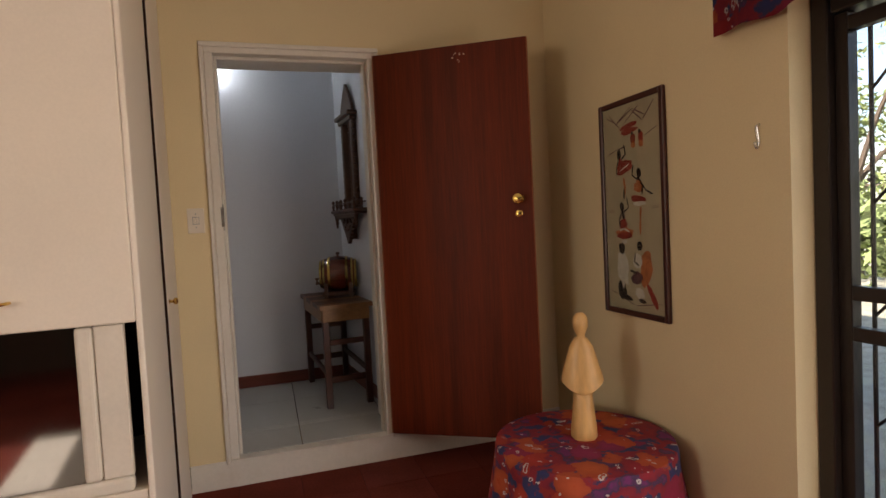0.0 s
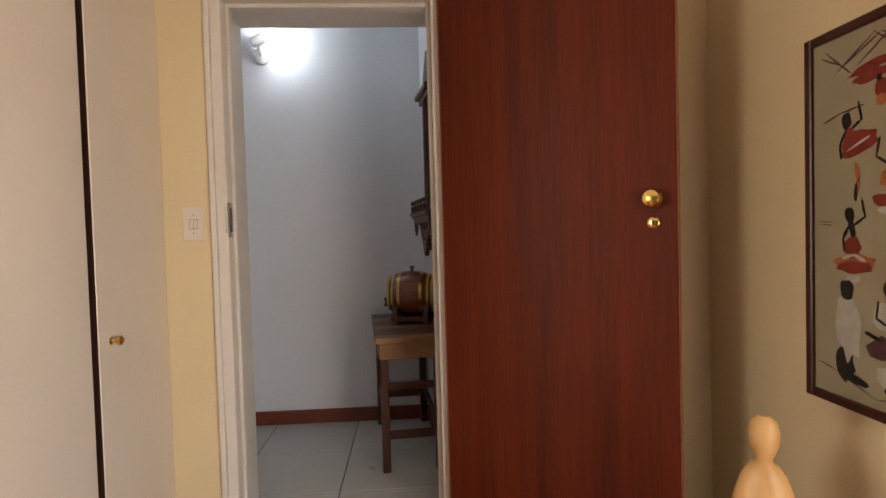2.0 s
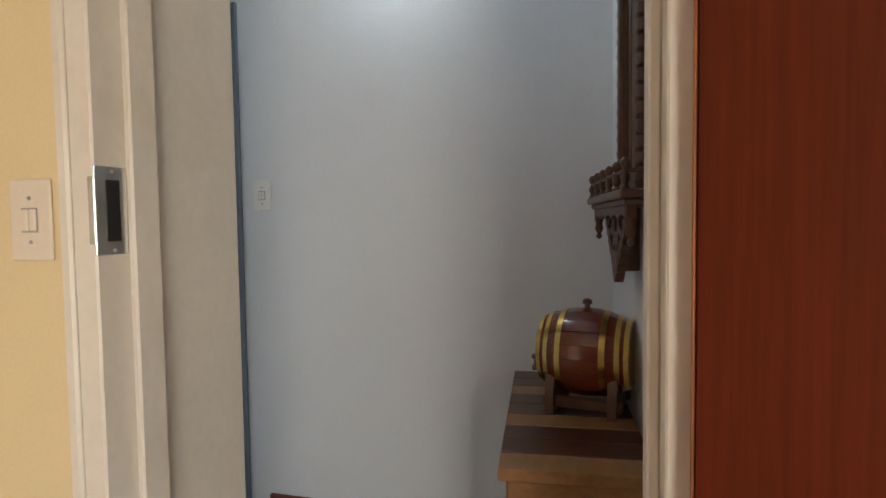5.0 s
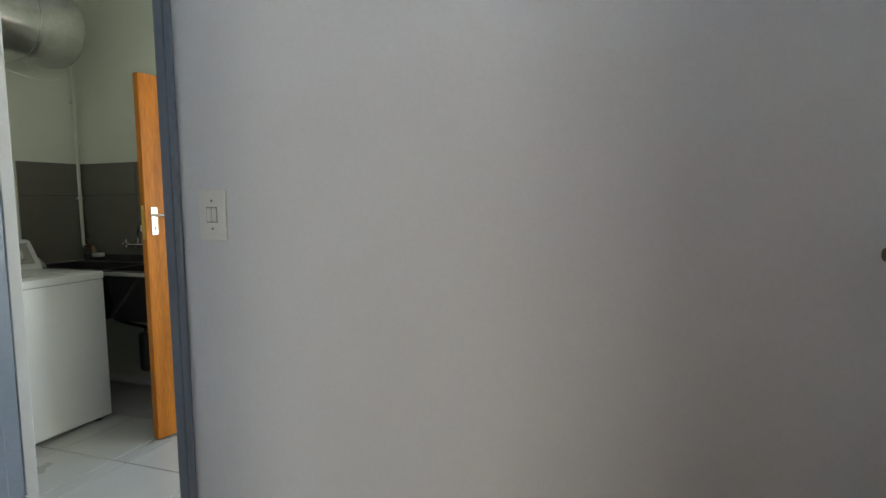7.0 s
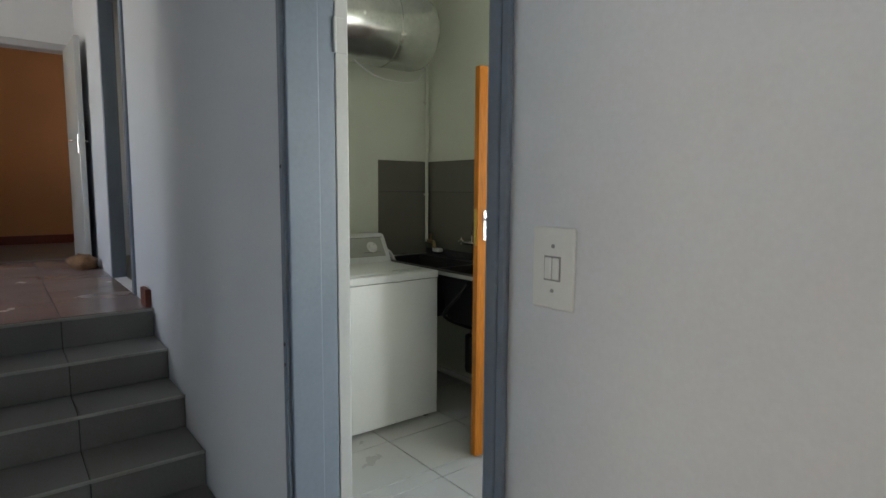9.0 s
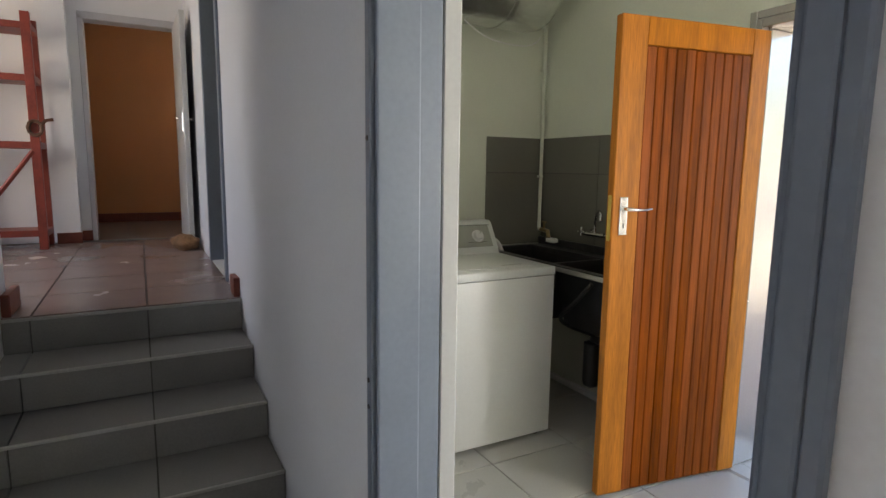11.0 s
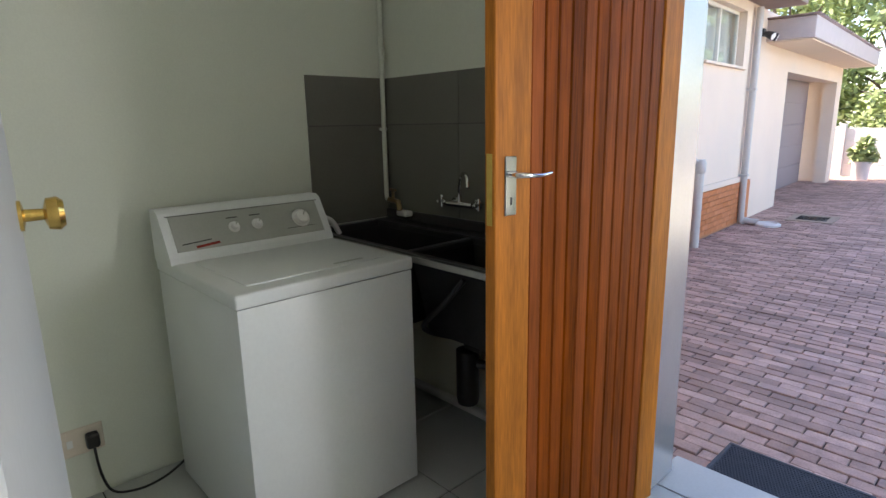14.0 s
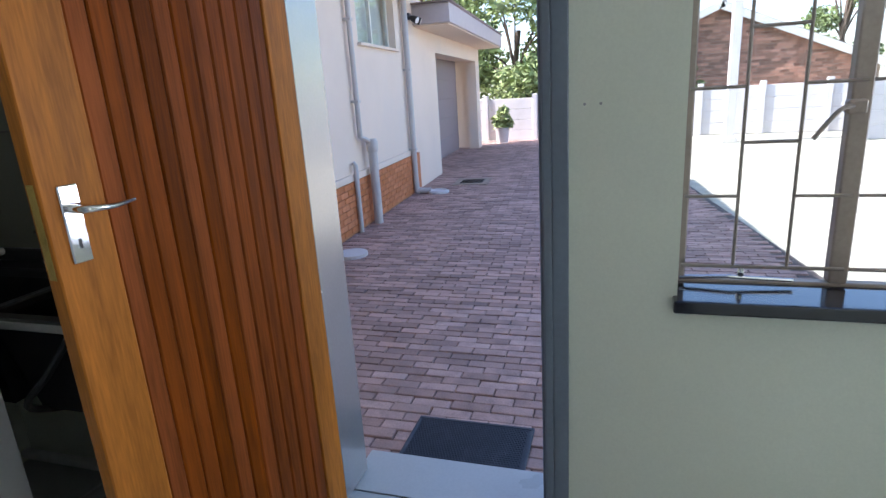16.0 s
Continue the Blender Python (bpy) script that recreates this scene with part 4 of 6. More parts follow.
def side_table():
    ob = thing("side_table", pose(1.435, -0.93, FZ), "round low side table hidden under a floor-length cloth", "table")
    part("tabletop", bm_lathe([(0.33, 0.32), (0.345, 0.33), (0.345, 0.343)], 40), M_TABLE, ob)
    for i in range(3):
        c, s = math.cos(i * 2.094), math.sin(i * 2.094)
        part("leg", bm_tube([(0.24 * c, 0.24 * s, 0.0), (0.20 * c, 0.20 * s, 0.32)], 0.02, 10), M_TABLE, ob)
    cl = thing("tablecloth", pose(1.435, -0.93, FZ) @ Matrix.Diagonal((1.06, 1.06, 1.0, 1.0)), "red, orange and navy floral cotton cloth draped over the round table", "tablecloth")
    bm = bmesh.new()
    seg = 96
    rings = []
    for k, (r, z) in enumerate([(0.0, 0.347), (0.12, 0.347), (0.24, 0.347), (0.33, 0.348), (0.350, 0.343), (0.357, 0.32), (0.362, 0.24), (0.372, 0.13), (0.382, 0.01)]):
        if r == 0:
            rings.append([bm.verts.new((0, 0, z))])
            continue
        drop = max(0.0, 0.33 - z)
        rings.append([bm.verts.new(((r + 0.035 * drop / 0.33 * math.sin(i * 2 * math.pi * 11 / seg + 0.8 * math.sin(i * 0.13))) * math.cos(2 * math.pi * i / seg),
                                    (r + 0.035 * drop / 0.33 * math.sin(i * 2 * math.pi * 11 / seg + 0.8 * math.sin(i * 0.13))) * math.sin(2 * math.pi * i / seg), z)) for i in range(seg)])
    for i in range(seg):
        bm.faces.new((rings[0][0], rings[1][i], rings[1][(i + 1) % seg]))
    for a, b in zip(rings[1:], rings[2:]):
        for i in range(seg):
            bm.faces.new((a[i], b[i], b[(i + 1) % seg], a[(i + 1) % seg]))
    bmesh.ops.recalc_face_normals(bm, faces=bm.faces)
    part("cloth", bm, M_CLOTH, cl, "", True)


side_table()


def statue():
    prof = [(0.050, 0.0), (0.054, 0.006), (0.053, 0.04), (0.046, 0.11), (0.040, 0.17), (0.041, 0.222), (0.044, 0.226), (0.080, 0.228), (0.088, 0.234), (0.086, 0.25), (0.074, 0.30), (0.062, 0.35), (0.048, 0.395), (0.030, 0.422), (0.018, 0.432), (0.017, 0.442), (0.022, 0.455), (0.030, 0.475), (0.032, 0.500), (0.027, 0.524), (0.012, 0.538)]
    b = bm_lathe(prof, 36)
    for v in b.verts:
        z, a = v.co.z, math.atan2(v.co.y, v.co.x)
        if z < 0.215:
            v.co.x *= 1 + 0.05 * math.sin(5 * a)
            v.co.y *= 0.85
        elif z < 0.43:
            v.co.y *= 0.62
            v.co.z += 0.022 * math.cos(2 * a) * max(0.0, 1 - (z - 0.212) / 0.12) + 0.012 * math.sin(a)
        else:
            v.co.y = v.co.y * 0.9 - 0.008
    ob = part("statue", b, M_BOXW, None, "", True)
    ob.matrix_basis = pose(1.44, -0.93, FZ + 0.347, 0, 0, -28)
    tagged(ob, "carved pale wooden robed figurine standing on the floral cloth", "statue")


statue()


def picture():
    ob = thing("picture", pose(RX - 0.001, -0.795, 1.165, 0, 0, -90), "tall batik picture with a dark red frame hung on cream plaster", "picture")
    w, h = 0.235, 0.505
    for lo, hi in (((-w, -0.022, -h), (-w + 0.026, 0, h)), ((w - 0.026, -0.022, -h), (w, 0, h)), ((-w + 0.026, -0.0215, -h), (w - 0.026, 0, -h + 0.026)), ((-w + 0.026, -0.0215, h - 0.026), (w - 0.026, 0, h))):
        part("frame", bm_box(lo, hi, 0.004), M_PICFR, ob)
    part("canvas", bm_box((-w + 0.026, -0.010, -h + 0.026), (w - 0.026, -0.004, h - 0.026)), M_PAPER, ob, "beige batik cloth")

    def blob(cx, cz, rx, rz, rot, material, k):
        n = 14
        rng = random.Random(int(cx * 1000 + cz * 777))
        out = []
        for i in range(n):
            a = 2 * math.pi * i / n
            r = 1 + rng.uniform(-0.18, 0.18)
            x, z = rx * r * math.cos(a), rz * r * math.sin(a)
            c, s = math.cos(radians(rot)), math.sin(radians(rot))
            out.append((cx + x * c - z * s, cz + x * s + z * c))
        part("painted_shape", bm_prism(out, 0.0006, None, pose(0, -0.0112 - 0.0004 * k, 0)), material, ob)

    def line(points, width, material, k=0):
        for (xa, za), (xb, zb) in zip(points, points[1:]):
            blob((xa + xb) / 2, (za + zb) / 2, math.hypot(xb - xa, zb - za) / 2 + width * 0.4, width / 2, math.degrees(math.atan2(zb - za, xb - xa)), material, k)

    def dancer(cx, cz, f):
        """A dark head with raised arms over a red wrap and pale legs."""
        blob(cx, cz, 0.017, 0.021, 10, M_FIGD, 3)
        line([(cx + 0.004 * f, cz - 0.02), (cx + 0.012 * f, cz - 0.055)], 0.022, M_FIGD, 1)
        line([(cx + 0.01 * f, cz - 0.03), (cx + 0.05 * f, cz - 0.005), (cx + 0.04 * f, cz + 0.04)], 0.008, M_FIGD, 2)
        line([(cx - 0.004 * f, cz - 0.03), (cx - 0.022 * f, cz - 0.06), (cx - 0.018 * f, cz - 0.095)], 0.009, M_FIGD, 2)

    line([(-0.18, 0.44), (-0.10, 0.40), (0.02, 0.45), (0.10, 0.41)], 0.006, M_FIGP)
    line([(-0.12, 0.39), (0.0, 0.455), (0.09, 0.385), (0.17, 0.46)], 0.005, M_FIGP, 1)
    line([(-0.05, 0.39), (0.07, 0.46)], 0.005, M_FIGP)
    line([(-0.16, 0.45), (-0.07, 0.37)], 0.005, M_FIGP, 1)
    blob(-0.01, 0.375, 0.075, 0.012, 8, M_FIGR, 2)
    blob(-0.005, 0.352, 0.06, 0.014, 4, M_FIGR, 1)
    for x in (0.02, 0.075):
        blob(x, 0.315, 0.017, 0.024, 0, M_FIGR, 1)
        blob(x, 0.285, 0.016, 0.015, 0, M_FIGO, 2)
        blob(x - 0.006, 0.34, 0.008, 0.010, 0, M_FIGD, 3)
    line([(-0.17, 0.262), (-0.11, 0.278), (-0.04, 0.285)], 0.006, M_FIGP)
    line([(0.10, 0.315), (0.19, 0.345)], 0.004, M_FIGP)
    dancer(-0.09, 0.255, 1)
    blob(-0.05, 0.19, 0.062, 0.030, 12, M_FIGR, 2)
    blob(-0.075, 0.205, 0.022, 0.030, 0, M_FIGR, 4)
    line([(-0.085, 0.175), (-0.01, 0.205)], 0.006, M_FIGW, 5)
    line([(-0.06, 0.14), (-0.05, 0.10), (-0.058, 0.06)], 0.016, M_FIGO, 1)
    line([(-0.058, 0.085), (-0.06, 0.05)], 0.012, M_FIGD, 2)
    dancer(0.055, 0.155, -1)
    line([(0.06, 0.12), (0.10, 0.075), (0.145, 0.055)], 0.008, M_FIGD, 2)
    blob(0.05, 0.095, 0.034, 0.030, 0, M_FIGO, 2)
    blob(0.045, 0.038, 0.052, 0.018, -6, M_FIGR, 3)
    blob(0.05, 0.018, 0.048, 0.010, 0, M_FIGW, 4)
    line([(0.06, 0.0), (0.055, -0.05), (0.05, -0.12)], 0.014, M_FIGO, 1)
    dancer(-0.08, 0.008, 1)
    blob(-0.07, -0.075, 0.026, 0.032, 0, M_FIGR, 3)
    blob(-0.065, -0.115, 0.068, 0.022, 0, M_FIGO, 2)
    blob(-0.065, -0.128, 0.064, 0.016, 0, M_FIGR, 3)
    line([(-0.10, -0.105), (-0.065, -0.095), (-0.03, -0.11)], 0.010, M_FIGW, 4)
    blob(-0.068, -0.158, 0.022, 0.010, 0, M_FIGW, 2)
    for z in (0.0, -0.008):
        line([(-0.185, z - 0.006), (-0.14, z - 0.01)], 0.003, M_FIGP)
        line([(0.135, z), (0.185, z + 0.006)], 0.003, M_FIGP)
    blob(-0.09, -0.188, 0.024, 0.026, 20, M_FIGD, 3)
    blob(-0.085, -0.285, 0.044, 0.088, 4, M_FIGW, 2)
    blob(-0.10, -0.385, 0.036, 0.048, 14, M_FIGD, 1)
    line([(-0.08, -0.42), (-0.03, -0.425)], 0.022, M_FIGD, 2)
    blob(0.042, -0.175, 0.020, 0.023, -8, M_FIGD, 4)
    blob(0.03, -0.245, 0.034, 0.036, 20, M_FIGW, 3)
    line([(0.01, -0.21), (0.005, -0.25), (0.035, -0.265)], 0.008, M_FIGD, 4)
    blob(0.085, -0.275, 0.040, 0.095, -6, M_FIGO, 2)
    line([(0.10, -0.36), (0.15, -0.445)], 0.034, M_FIGR, 1)
    blob(0.02, -0.325, 0.045, 0.030, 18, M_FIGP, 3)
    line([(-0.03, -0.29), (0.02, -0.305)], 0.010, M_FIGD, 4)
    blob(0.035, -0.395, 0.034, 0.026, -8, M_FIGW, 2)
    line([(0.03, -0.425), (0.07, -0.43)], 0.018, M_FIGD, 3)
    line([(-0.19, -0.40), (-0.14, -0.41), (0.0, -0.455), (0.19, -0.425)], 0.004, M_FIGP)
    p = part("pane", bm_box((-w + 0.026, -0.0165, -h + 0.026), (w - 0.026, -0.0145, h - 0.026)), M_GLASS, ob)
    p.visible_shadow = False
    return ob


picture()
hook = tagged(part("wall_hook", bm_tube(arc([(RX, -1.49, 1.42), (RX - 0.015, -1.492, 1.41), (RX - 0.012, -1.495, 1.36), (RX - 0.02, -1.496, 1.34), (RX - 0.026, -1.494, 1.36)]), 0.005, 8), M_GALV, None, "", True), "small bent metal hook on the cream wall", "hook")
rug = tagged(part("rug", bm_box((-1.0, -3.72, FZ + 0.007), (-0.25, -2.55, FZ + 0.019), 0.004), M_RUG), "pale grey woven rug on the terracotta floor", "rug")


# ---- hall things ----
def bm_ribbon(points, w, depth, bm, y):
    """A flat band of width w along points in x, z."""
    for (xa, za), (xb, zb) in zip(points, points[1:]):
        d = Vector((xb - xa, zb - za)).normalized()
        n, e = Vector((-d.y, d.x)) * w / 2, d * w * 0.3
        bm_prism([(xa - e.x + n.x, za - e.y + n.y), (xa - e.x - n.x, za - e.y - n.y), (xb + e.x - n.x, zb + e.y - n.y), (xb + e.x + n.x, zb + e.y + n.y)], depth, bm, pose(0, y, 0))
    return bm


def carved_mirror():
    ob = thing("carved_mirror", END @ pose(0.42, -0.001, 0), "dark carved wooden wall mirror with a spindle-railed shelf and crest", "mirror")
    part("backboard", bm_box((-0.135, -0.012, 1.27), (0.135, 0, 1.92), 0.002), M_CARVED, ob)
    part("glass", bm_box((-0.072, -0.017, 1.33), (0.072, -0.013, 1.86)), M_MIRROR, ob, "silvered mirror glass")
    for s in (-1, 1):
        part("side_frame", bm_box((min(s * 0.072, s * 0.132), -0.034, 1.275), (max(s * 0.072, s * 0.132), -0.013, 1.88), 0.004), M_CARVED, ob)
        part("bead", bm_tube([(s * 0.079, -0.034, 1.33), (s * 0.079, -0.034, 1.86)], 0.006, 8), M_CARVED, ob)
        bm = bmesh.new()
        for k in range(15):
            bm_lathe([(0.004, -0.020), (0.013, -0.013), (0.015, 0), (0.013, 0.013), (0.004, 0.020)], 10, pose(s * 0.134, -0.02, 1.31 + 0.04 * k), bm)
        part("scalloped_edge", bm, M_CARVED, ob, "", True)
    part("rail", bm_box((-0.072, -0.033, 1.285), (0.072, -0.013, 1.33), 0.003), M_CARVED, ob)
    part("cornice", bm_box((-0.175, -0.07, 1.895), (0.175, 0, 1.925), 0.008, None, 2), M_CARVED, ob)
    part("cornice", bm_box((-0.155, -0.05, 1.865), (0.155, 0, 1.894), 0.006, None, 2), M_CARVED, ob)
    n = 24
    crest = [(-0.14, 1.925)] + [(-0.14 + 0.28 * i / n, 1.94 + 0.19 * (1 - abs(2 * i / n - 1)) ** 0.8 + 0.012 * (i % 2)) for i in range(n + 1)] + [(0.14, 1.925)]
    part("crest", bm_prism(crest, 0.02, None, pose(0, -0.03, 0)), M_CARVED, ob)
    part("shelf", bm_box((-0.30, -0.10, 1.247), (0.30, 0, 1.268), 0.007, None, 3), M_CARVED, ob)
    part("shelf_moulding", bm_box((-0.285, -0.088, 1.232), (0.285, 0, 1.2465), 0.005, None, 2), M_CARVED, ob)
    apron = [(-0.27, 1.2315), (0.27, 1.2315), (0.265, 1.205)] + [(0.25 - 0.5 * i / 20, 1.200 + 0.012 * abs(math.sin(i * math.pi / 4))) for i in range(21)] + [(-0.265, 1.205)]
    part("shelf_apron", bm_prism(apron, 0.02, None, pose(0, -0.08, 0)), M_CARVED, ob)
    spindle = mesh_of("spindle", bm_lathe([(0.010, 0), (0.011, 0.005), (0.006, 0.010), (0.011, 0.022), (0.0105, 0.030), (0.005, 0.040), (0.005, 0.044), (0.009, 0.050), (0.0115, 0.056), (0.010, 0.063), (0.004, 0.070)], 14), M_CARVED, True)
    for i in range(6):
        piece("spindle", spindle, ob, pose(-0.275 + 0.11 * i, -0.085, 1.268))
    pendant = mesh_of("pendant", bm_lathe([(0.003, -0.062), (0.010, -0.054), (0.006, -0.044), (0.013, -0.030), (0.010, -0.012), (0.014, 0.0), (0.014, 0.03)], 12), M_CARVED, True)
    for s in (-1, 1):
        piece("spindle", spindle, ob, pose(s * 0.275, -0.035, 1.268))
        part("gallery_rail", bm_tube([(s * 0.275, -0.085, 1.309), (s * 0.275, -0.004, 1.309)], 0.0045, 8), M_CARVED, ob)
        piece("pendant", pendant, ob, pose(s * 0.25, -0.068, 1.2))
    part("gallery_rail", bm_tube([(-0.275, -0.085, 1.309), (0.275, -0.085, 1.309)], 0.0045, 8), M_CARVED, ob)
    bm = bmesh.new()
    for s in (-1, 1):
        side = [(s * (0.155 - 0.15 * i / 12 + (0.008 if i % 2 else -0.004)), 1.205 - 0.150 * i / 12) for i in range(13)]
        bm_ribbon(side, 0.026, 0.022, bm, -0.062)
        bm_ribbon([(s * 0.045, 1.205), (s * 0.05, 1.175), (s * 0.09, 1.16), (s * 0.105, 1.135)], 0.02, 0.020, bm, -0.061)
        bm_ribbon([(s * 0.05, 1.175), (s * 0.03, 1.14), (s * 0.055, 1.105)], 0.018, 0.020, bm, -0.0605)
        bm_ribbon([(s * 0.105, 1.195), (s * 0.135, 1.19)], 0.02, 0.020, bm, -0.0605)
    ring = [(0.032 * math.cos(k * math.pi / 8), 1.185 + 0.028 * math.sin(k * math.pi / 8)) for k in range(17)]
    bm_ribbon(ring, 0.015, 0.020, bm, -0.0595)
    bm_ribbon([(-0.03, 1.135), (0.0, 1.148), (0.03, 1.135)], 0.016, 0.020, bm, -0.06)
    bm_ribbon([(0.0, 1.145), (0.0, 1.09)], 0.02, 0.020, bm, -0.0598)
    bm_prism([(-0.06, 1.115), (0.06, 1.115), (0.045, 1.09), (0.048, 1.078), (0.026, 1.066), (0.026, 1.05), (0.0, 1.028), (-0.026, 1.05), (-0.026, 1.066), (-0.048, 1.078), (-0.045, 1.09)], 0.024, bm, pose(0, -0.063, 0))
    part("bracket", bm, M_CARVED, ob, "pierced carved bracket")
    part("bracket_rib", bm_box((-0.02, -0.04, 1.06), (0.02, 0, 1.23), 0.003), M_CARVED, ob)
    return ob


carved_mirror()


def hall_table():
    ob = thing("hall_table", pose(0.625, 0.945, 0, 0, 0, 5), "small dark wooden table with a striped plank top and stretchers", "table")
    hw, hd = 0.17, 0.405
    n = 9
    step = 2 * hd / n
    m1 = mesh_of("top_plank", bm_box((-hw, 0.0008, 0.633), (hw, step - 0.0008, 0.661), 0.002), M_TABLE)
    m2 = mesh_of("top_plank", bm_box((-hw, 0.0008, 0.633), (hw, step - 0.0008, 0.661), 0.002), M_TABLEP)
    for i in range(n):
        piece("top_plank", m2 if i in (0, 3, 6) else m1, ob, pose(0, -hd + i * step, 0))
    for s in (-1, 1):
        part("apron", bm_box((-hw + 0.02, s * (hd - 0.035) - 0.01, 0.553), (hw - 0.02, s * (hd - 0.035) + 0.01, 0.632), 0.002), M_TABLEP, ob, "pale wooden apron")
        part("apron", bm_box((s * (hw - 0.025) - 0.01, -hd + 0.045, 0.553), (s * (hw - 0.025) + 0.01, hd - 0.045, 0.632), 0.002), M_TABLEP, ob)
        for k in (-1, 1):
            part("leg", bm_box((s * (hw - 0.04) - 0.02, k * (hd - 0.055) - 0.02, 0), (s * (hw - 0.04) + 0.02, k * (hd - 0.055) + 0.02, 0.552), 0.004), M_TABLE, ob)
        part("stretcher", bm_box((s * (hw - 0.04) - 0.01, -hd + 0.076, 0.20), (s * (hw - 0.04) + 0.01, hd - 0.076, 0.235), 0.003), M_TABLE, ob)
        part("stretcher", bm_box((-hw + 0.061, s * (hd - 0.055) - 0.01, 0.40), (hw - 0.061, s * (hd - 0.055) + 0.01, 0.435), 0.003), M_TABLE, ob)
        part("stretcher", bm_box((-hw + 0.061, s * (hd - 0.055) - 0.01, 0.16), (hw - 0.061, s * (hd - 0.055) + 0.01, 0.20), 0.003), M_TABLE, ob)
    return ob


hall_table()


def barrel():
    ob = thing("barrel", pose(0.676, 1.0, 0.661, 0, 0, -11), "small varnished wooden cask with brass hoops on a cradle", "barrel")
    L, R0, R1, cz = 0.128, 0.092, 0.126, 0.160

    def rad(x):
        return R1 - (R1 - R0) * (x / L) ** 2
    nst = 20
    for i in range(nst):
        a0, a1 = 2 * math.pi * i / nst + 0.006, 2 * math.pi * (i + 1) / nst - 0.006
        bm = bmesh.new()
        secs = []
        for k in range(9):
            x = -L + 2 * L * k / 8
            r = rad(x)
            secs.append([bm.verts.new((x, rr * math.cos(a), cz + rr * math.sin(a))) for rr, a in ((r, a0), (r, (a0 + a1) / 2), (r, a1), (r - 0.012, a1), (r - 0.012, a0))])
        for a, b in zip(secs, secs[1:]):
            for j in range(5):
                bm.faces.new((a[j], a[(j + 1) % 5], b[(j + 1) % 5], b[j]))
        bm.faces.new(secs[0][::-1])
        bm.faces.new(secs[-1])
        bmesh.ops.recalc_face_normals(bm, faces=bm.faces)
        part("stave", bm, M_BARREL, ob, "", True)
    for s in (-1, 1):
        part("head", bm_lathe([(R0 - 0.011, 0), (R0 - 0.011, 0.01)], 32, pose(s * (L - 0.014) - (0.01 if s > 0 else 0), 0, cz, 0, 90)), M_BARREL, ob)
        for x, w in ((0.120, 0.013), (0.097, 0.013), (0.060, 0.016)):
            xa = s * x
            part("hoop", bm_lathe([(rad(xa - w / 2) - 0.001, -w / 2), (rad(xa - w / 2) + 0.002, -w / 2), (rad(xa + w / 2) + 0.002, w / 2), (rad(xa + w / 2) - 0.001, w / 2)], 40, pose(xa, 0, cz, 0, 90)), M_BRASS, ob, "brass hoop", True)
    part("bung", bm_lathe([(0.008, 0), (0.008, 0.012), (0.014, 0.016), (0.013, 0.026), (0.006, 0.030)], 16, pose(0, 0, cz + R1 - 0.004)), M_CARVED, ob, "turned wooden bung", True)
    for x in (-0.085, 0.085):
        cr = [(-0.11, 0.0), (0.11, 0.0), (0.105, 0.06)] + [(0.10 * math.cos(t), 0.155 - 0.105 * math.sin(t)) for t in [math.pi * 0.12 + math.pi * 0.76 * i / 10 for i in range(11)]] + [(-0.105, 0.06)]
        part("cradle", bm_prism(cr, 0.024, None, pose(x + 0.012, 0, 0, 0, 0, 90)), M_CARVED, ob)
    for y in (-0.07, 0.07):
        part("cradle_rail", bm_box((-0.11, y - 0.012, 0.012), (0.11, y + 0.012, 0.04), 0.003), M_CARVED, ob)
    tap = part("tap", bm_tube([(-L, -0.0, 0.10), (-L - 0.035, 0, 0.095)], 0.009, 10), M_CARVED, ob, "small wooden spigot")
    part("tap_key", bm_lathe([(0.007, 0), (0.007, 0.02), (0.014, 0.026), (0.012, 0.036)], 12, pose(-L - 0.025, 0, 0.10)), M_CARVED, tap)
    return ob


barrel()


def wall_lamp():
    ob = thing("wall_lamp", pose(-0.185, WY - 0.001, 2.235), "white wall spotlight with a lit bulb on the hall wall", "wall lamp")
    part("base", bm_lathe([(0.045, 0), (0.045, 0.012), (0.035, 0.022), (0.014, 0.026)], 28, pose(0, 0, 0, 90)), M_PLAST, ob, "", True)
    part("arm", bm_tube(arc([(0, -0.02, 0), (0, -0.055, 0.012), (0.0, -0.07, 0.045)]), 0.010, 12), M_PLAST, ob, "", True)
    part("shade", bm_lathe([(0.018, -0.045), (0.028, -0.04), (0.034, 0.0), (0.036, 0.04), (0.033, 0.04), (0.030, 0.0), (0.020, -0.035)], 28, pose(0.0, -0.08, 0.075, 0, 62)), M_PLAST, ob, "", True)
    part("bulb", bm_lathe([(0.012, 0.0), (0.022, 0.02), (0.029, 0.05), (0.022, 0.075), (0.006, 0.085)], 20, pose(0.012, -0.08, 0.082, 0, 62)), M_LAMPG, ob, "glowing bulb", True)
    for x, z in ((-0.018, -0.012), (0.02, 0.018)):
        part("screw", bm_lathe([(0.005, 0), (0.004, 0.002)], 8, pose(x, -0.021, z, 90)), M_DARK, ob)
    return ob


wall_lamp()
bulb_data = bpy.data.lights.new("bulb_light", "POINT")
bulb_data.energy, bulb_data.shadow_soft_size, bulb_data.color = LAMP_W, 0.03, (0.84, 0.97, 1.0)
bulb_light = new("bulb_light", bulb_data)
bulb_light.location = (-0.06, WY - 0.20, 2.36)


# ---- stairs and landing ----
stairs = structure("stairs", bm_box((-3.46, HY + 0.005, -0.1), (-3.455, WY - 0.001, UZ - 0.012)), M_GROUT, "grey tiled steps rising to the upper landing", "stairs")
NOSE_X = [-2.19 - 0.31 * i for i in range(5)]
RISE = UZ / 5
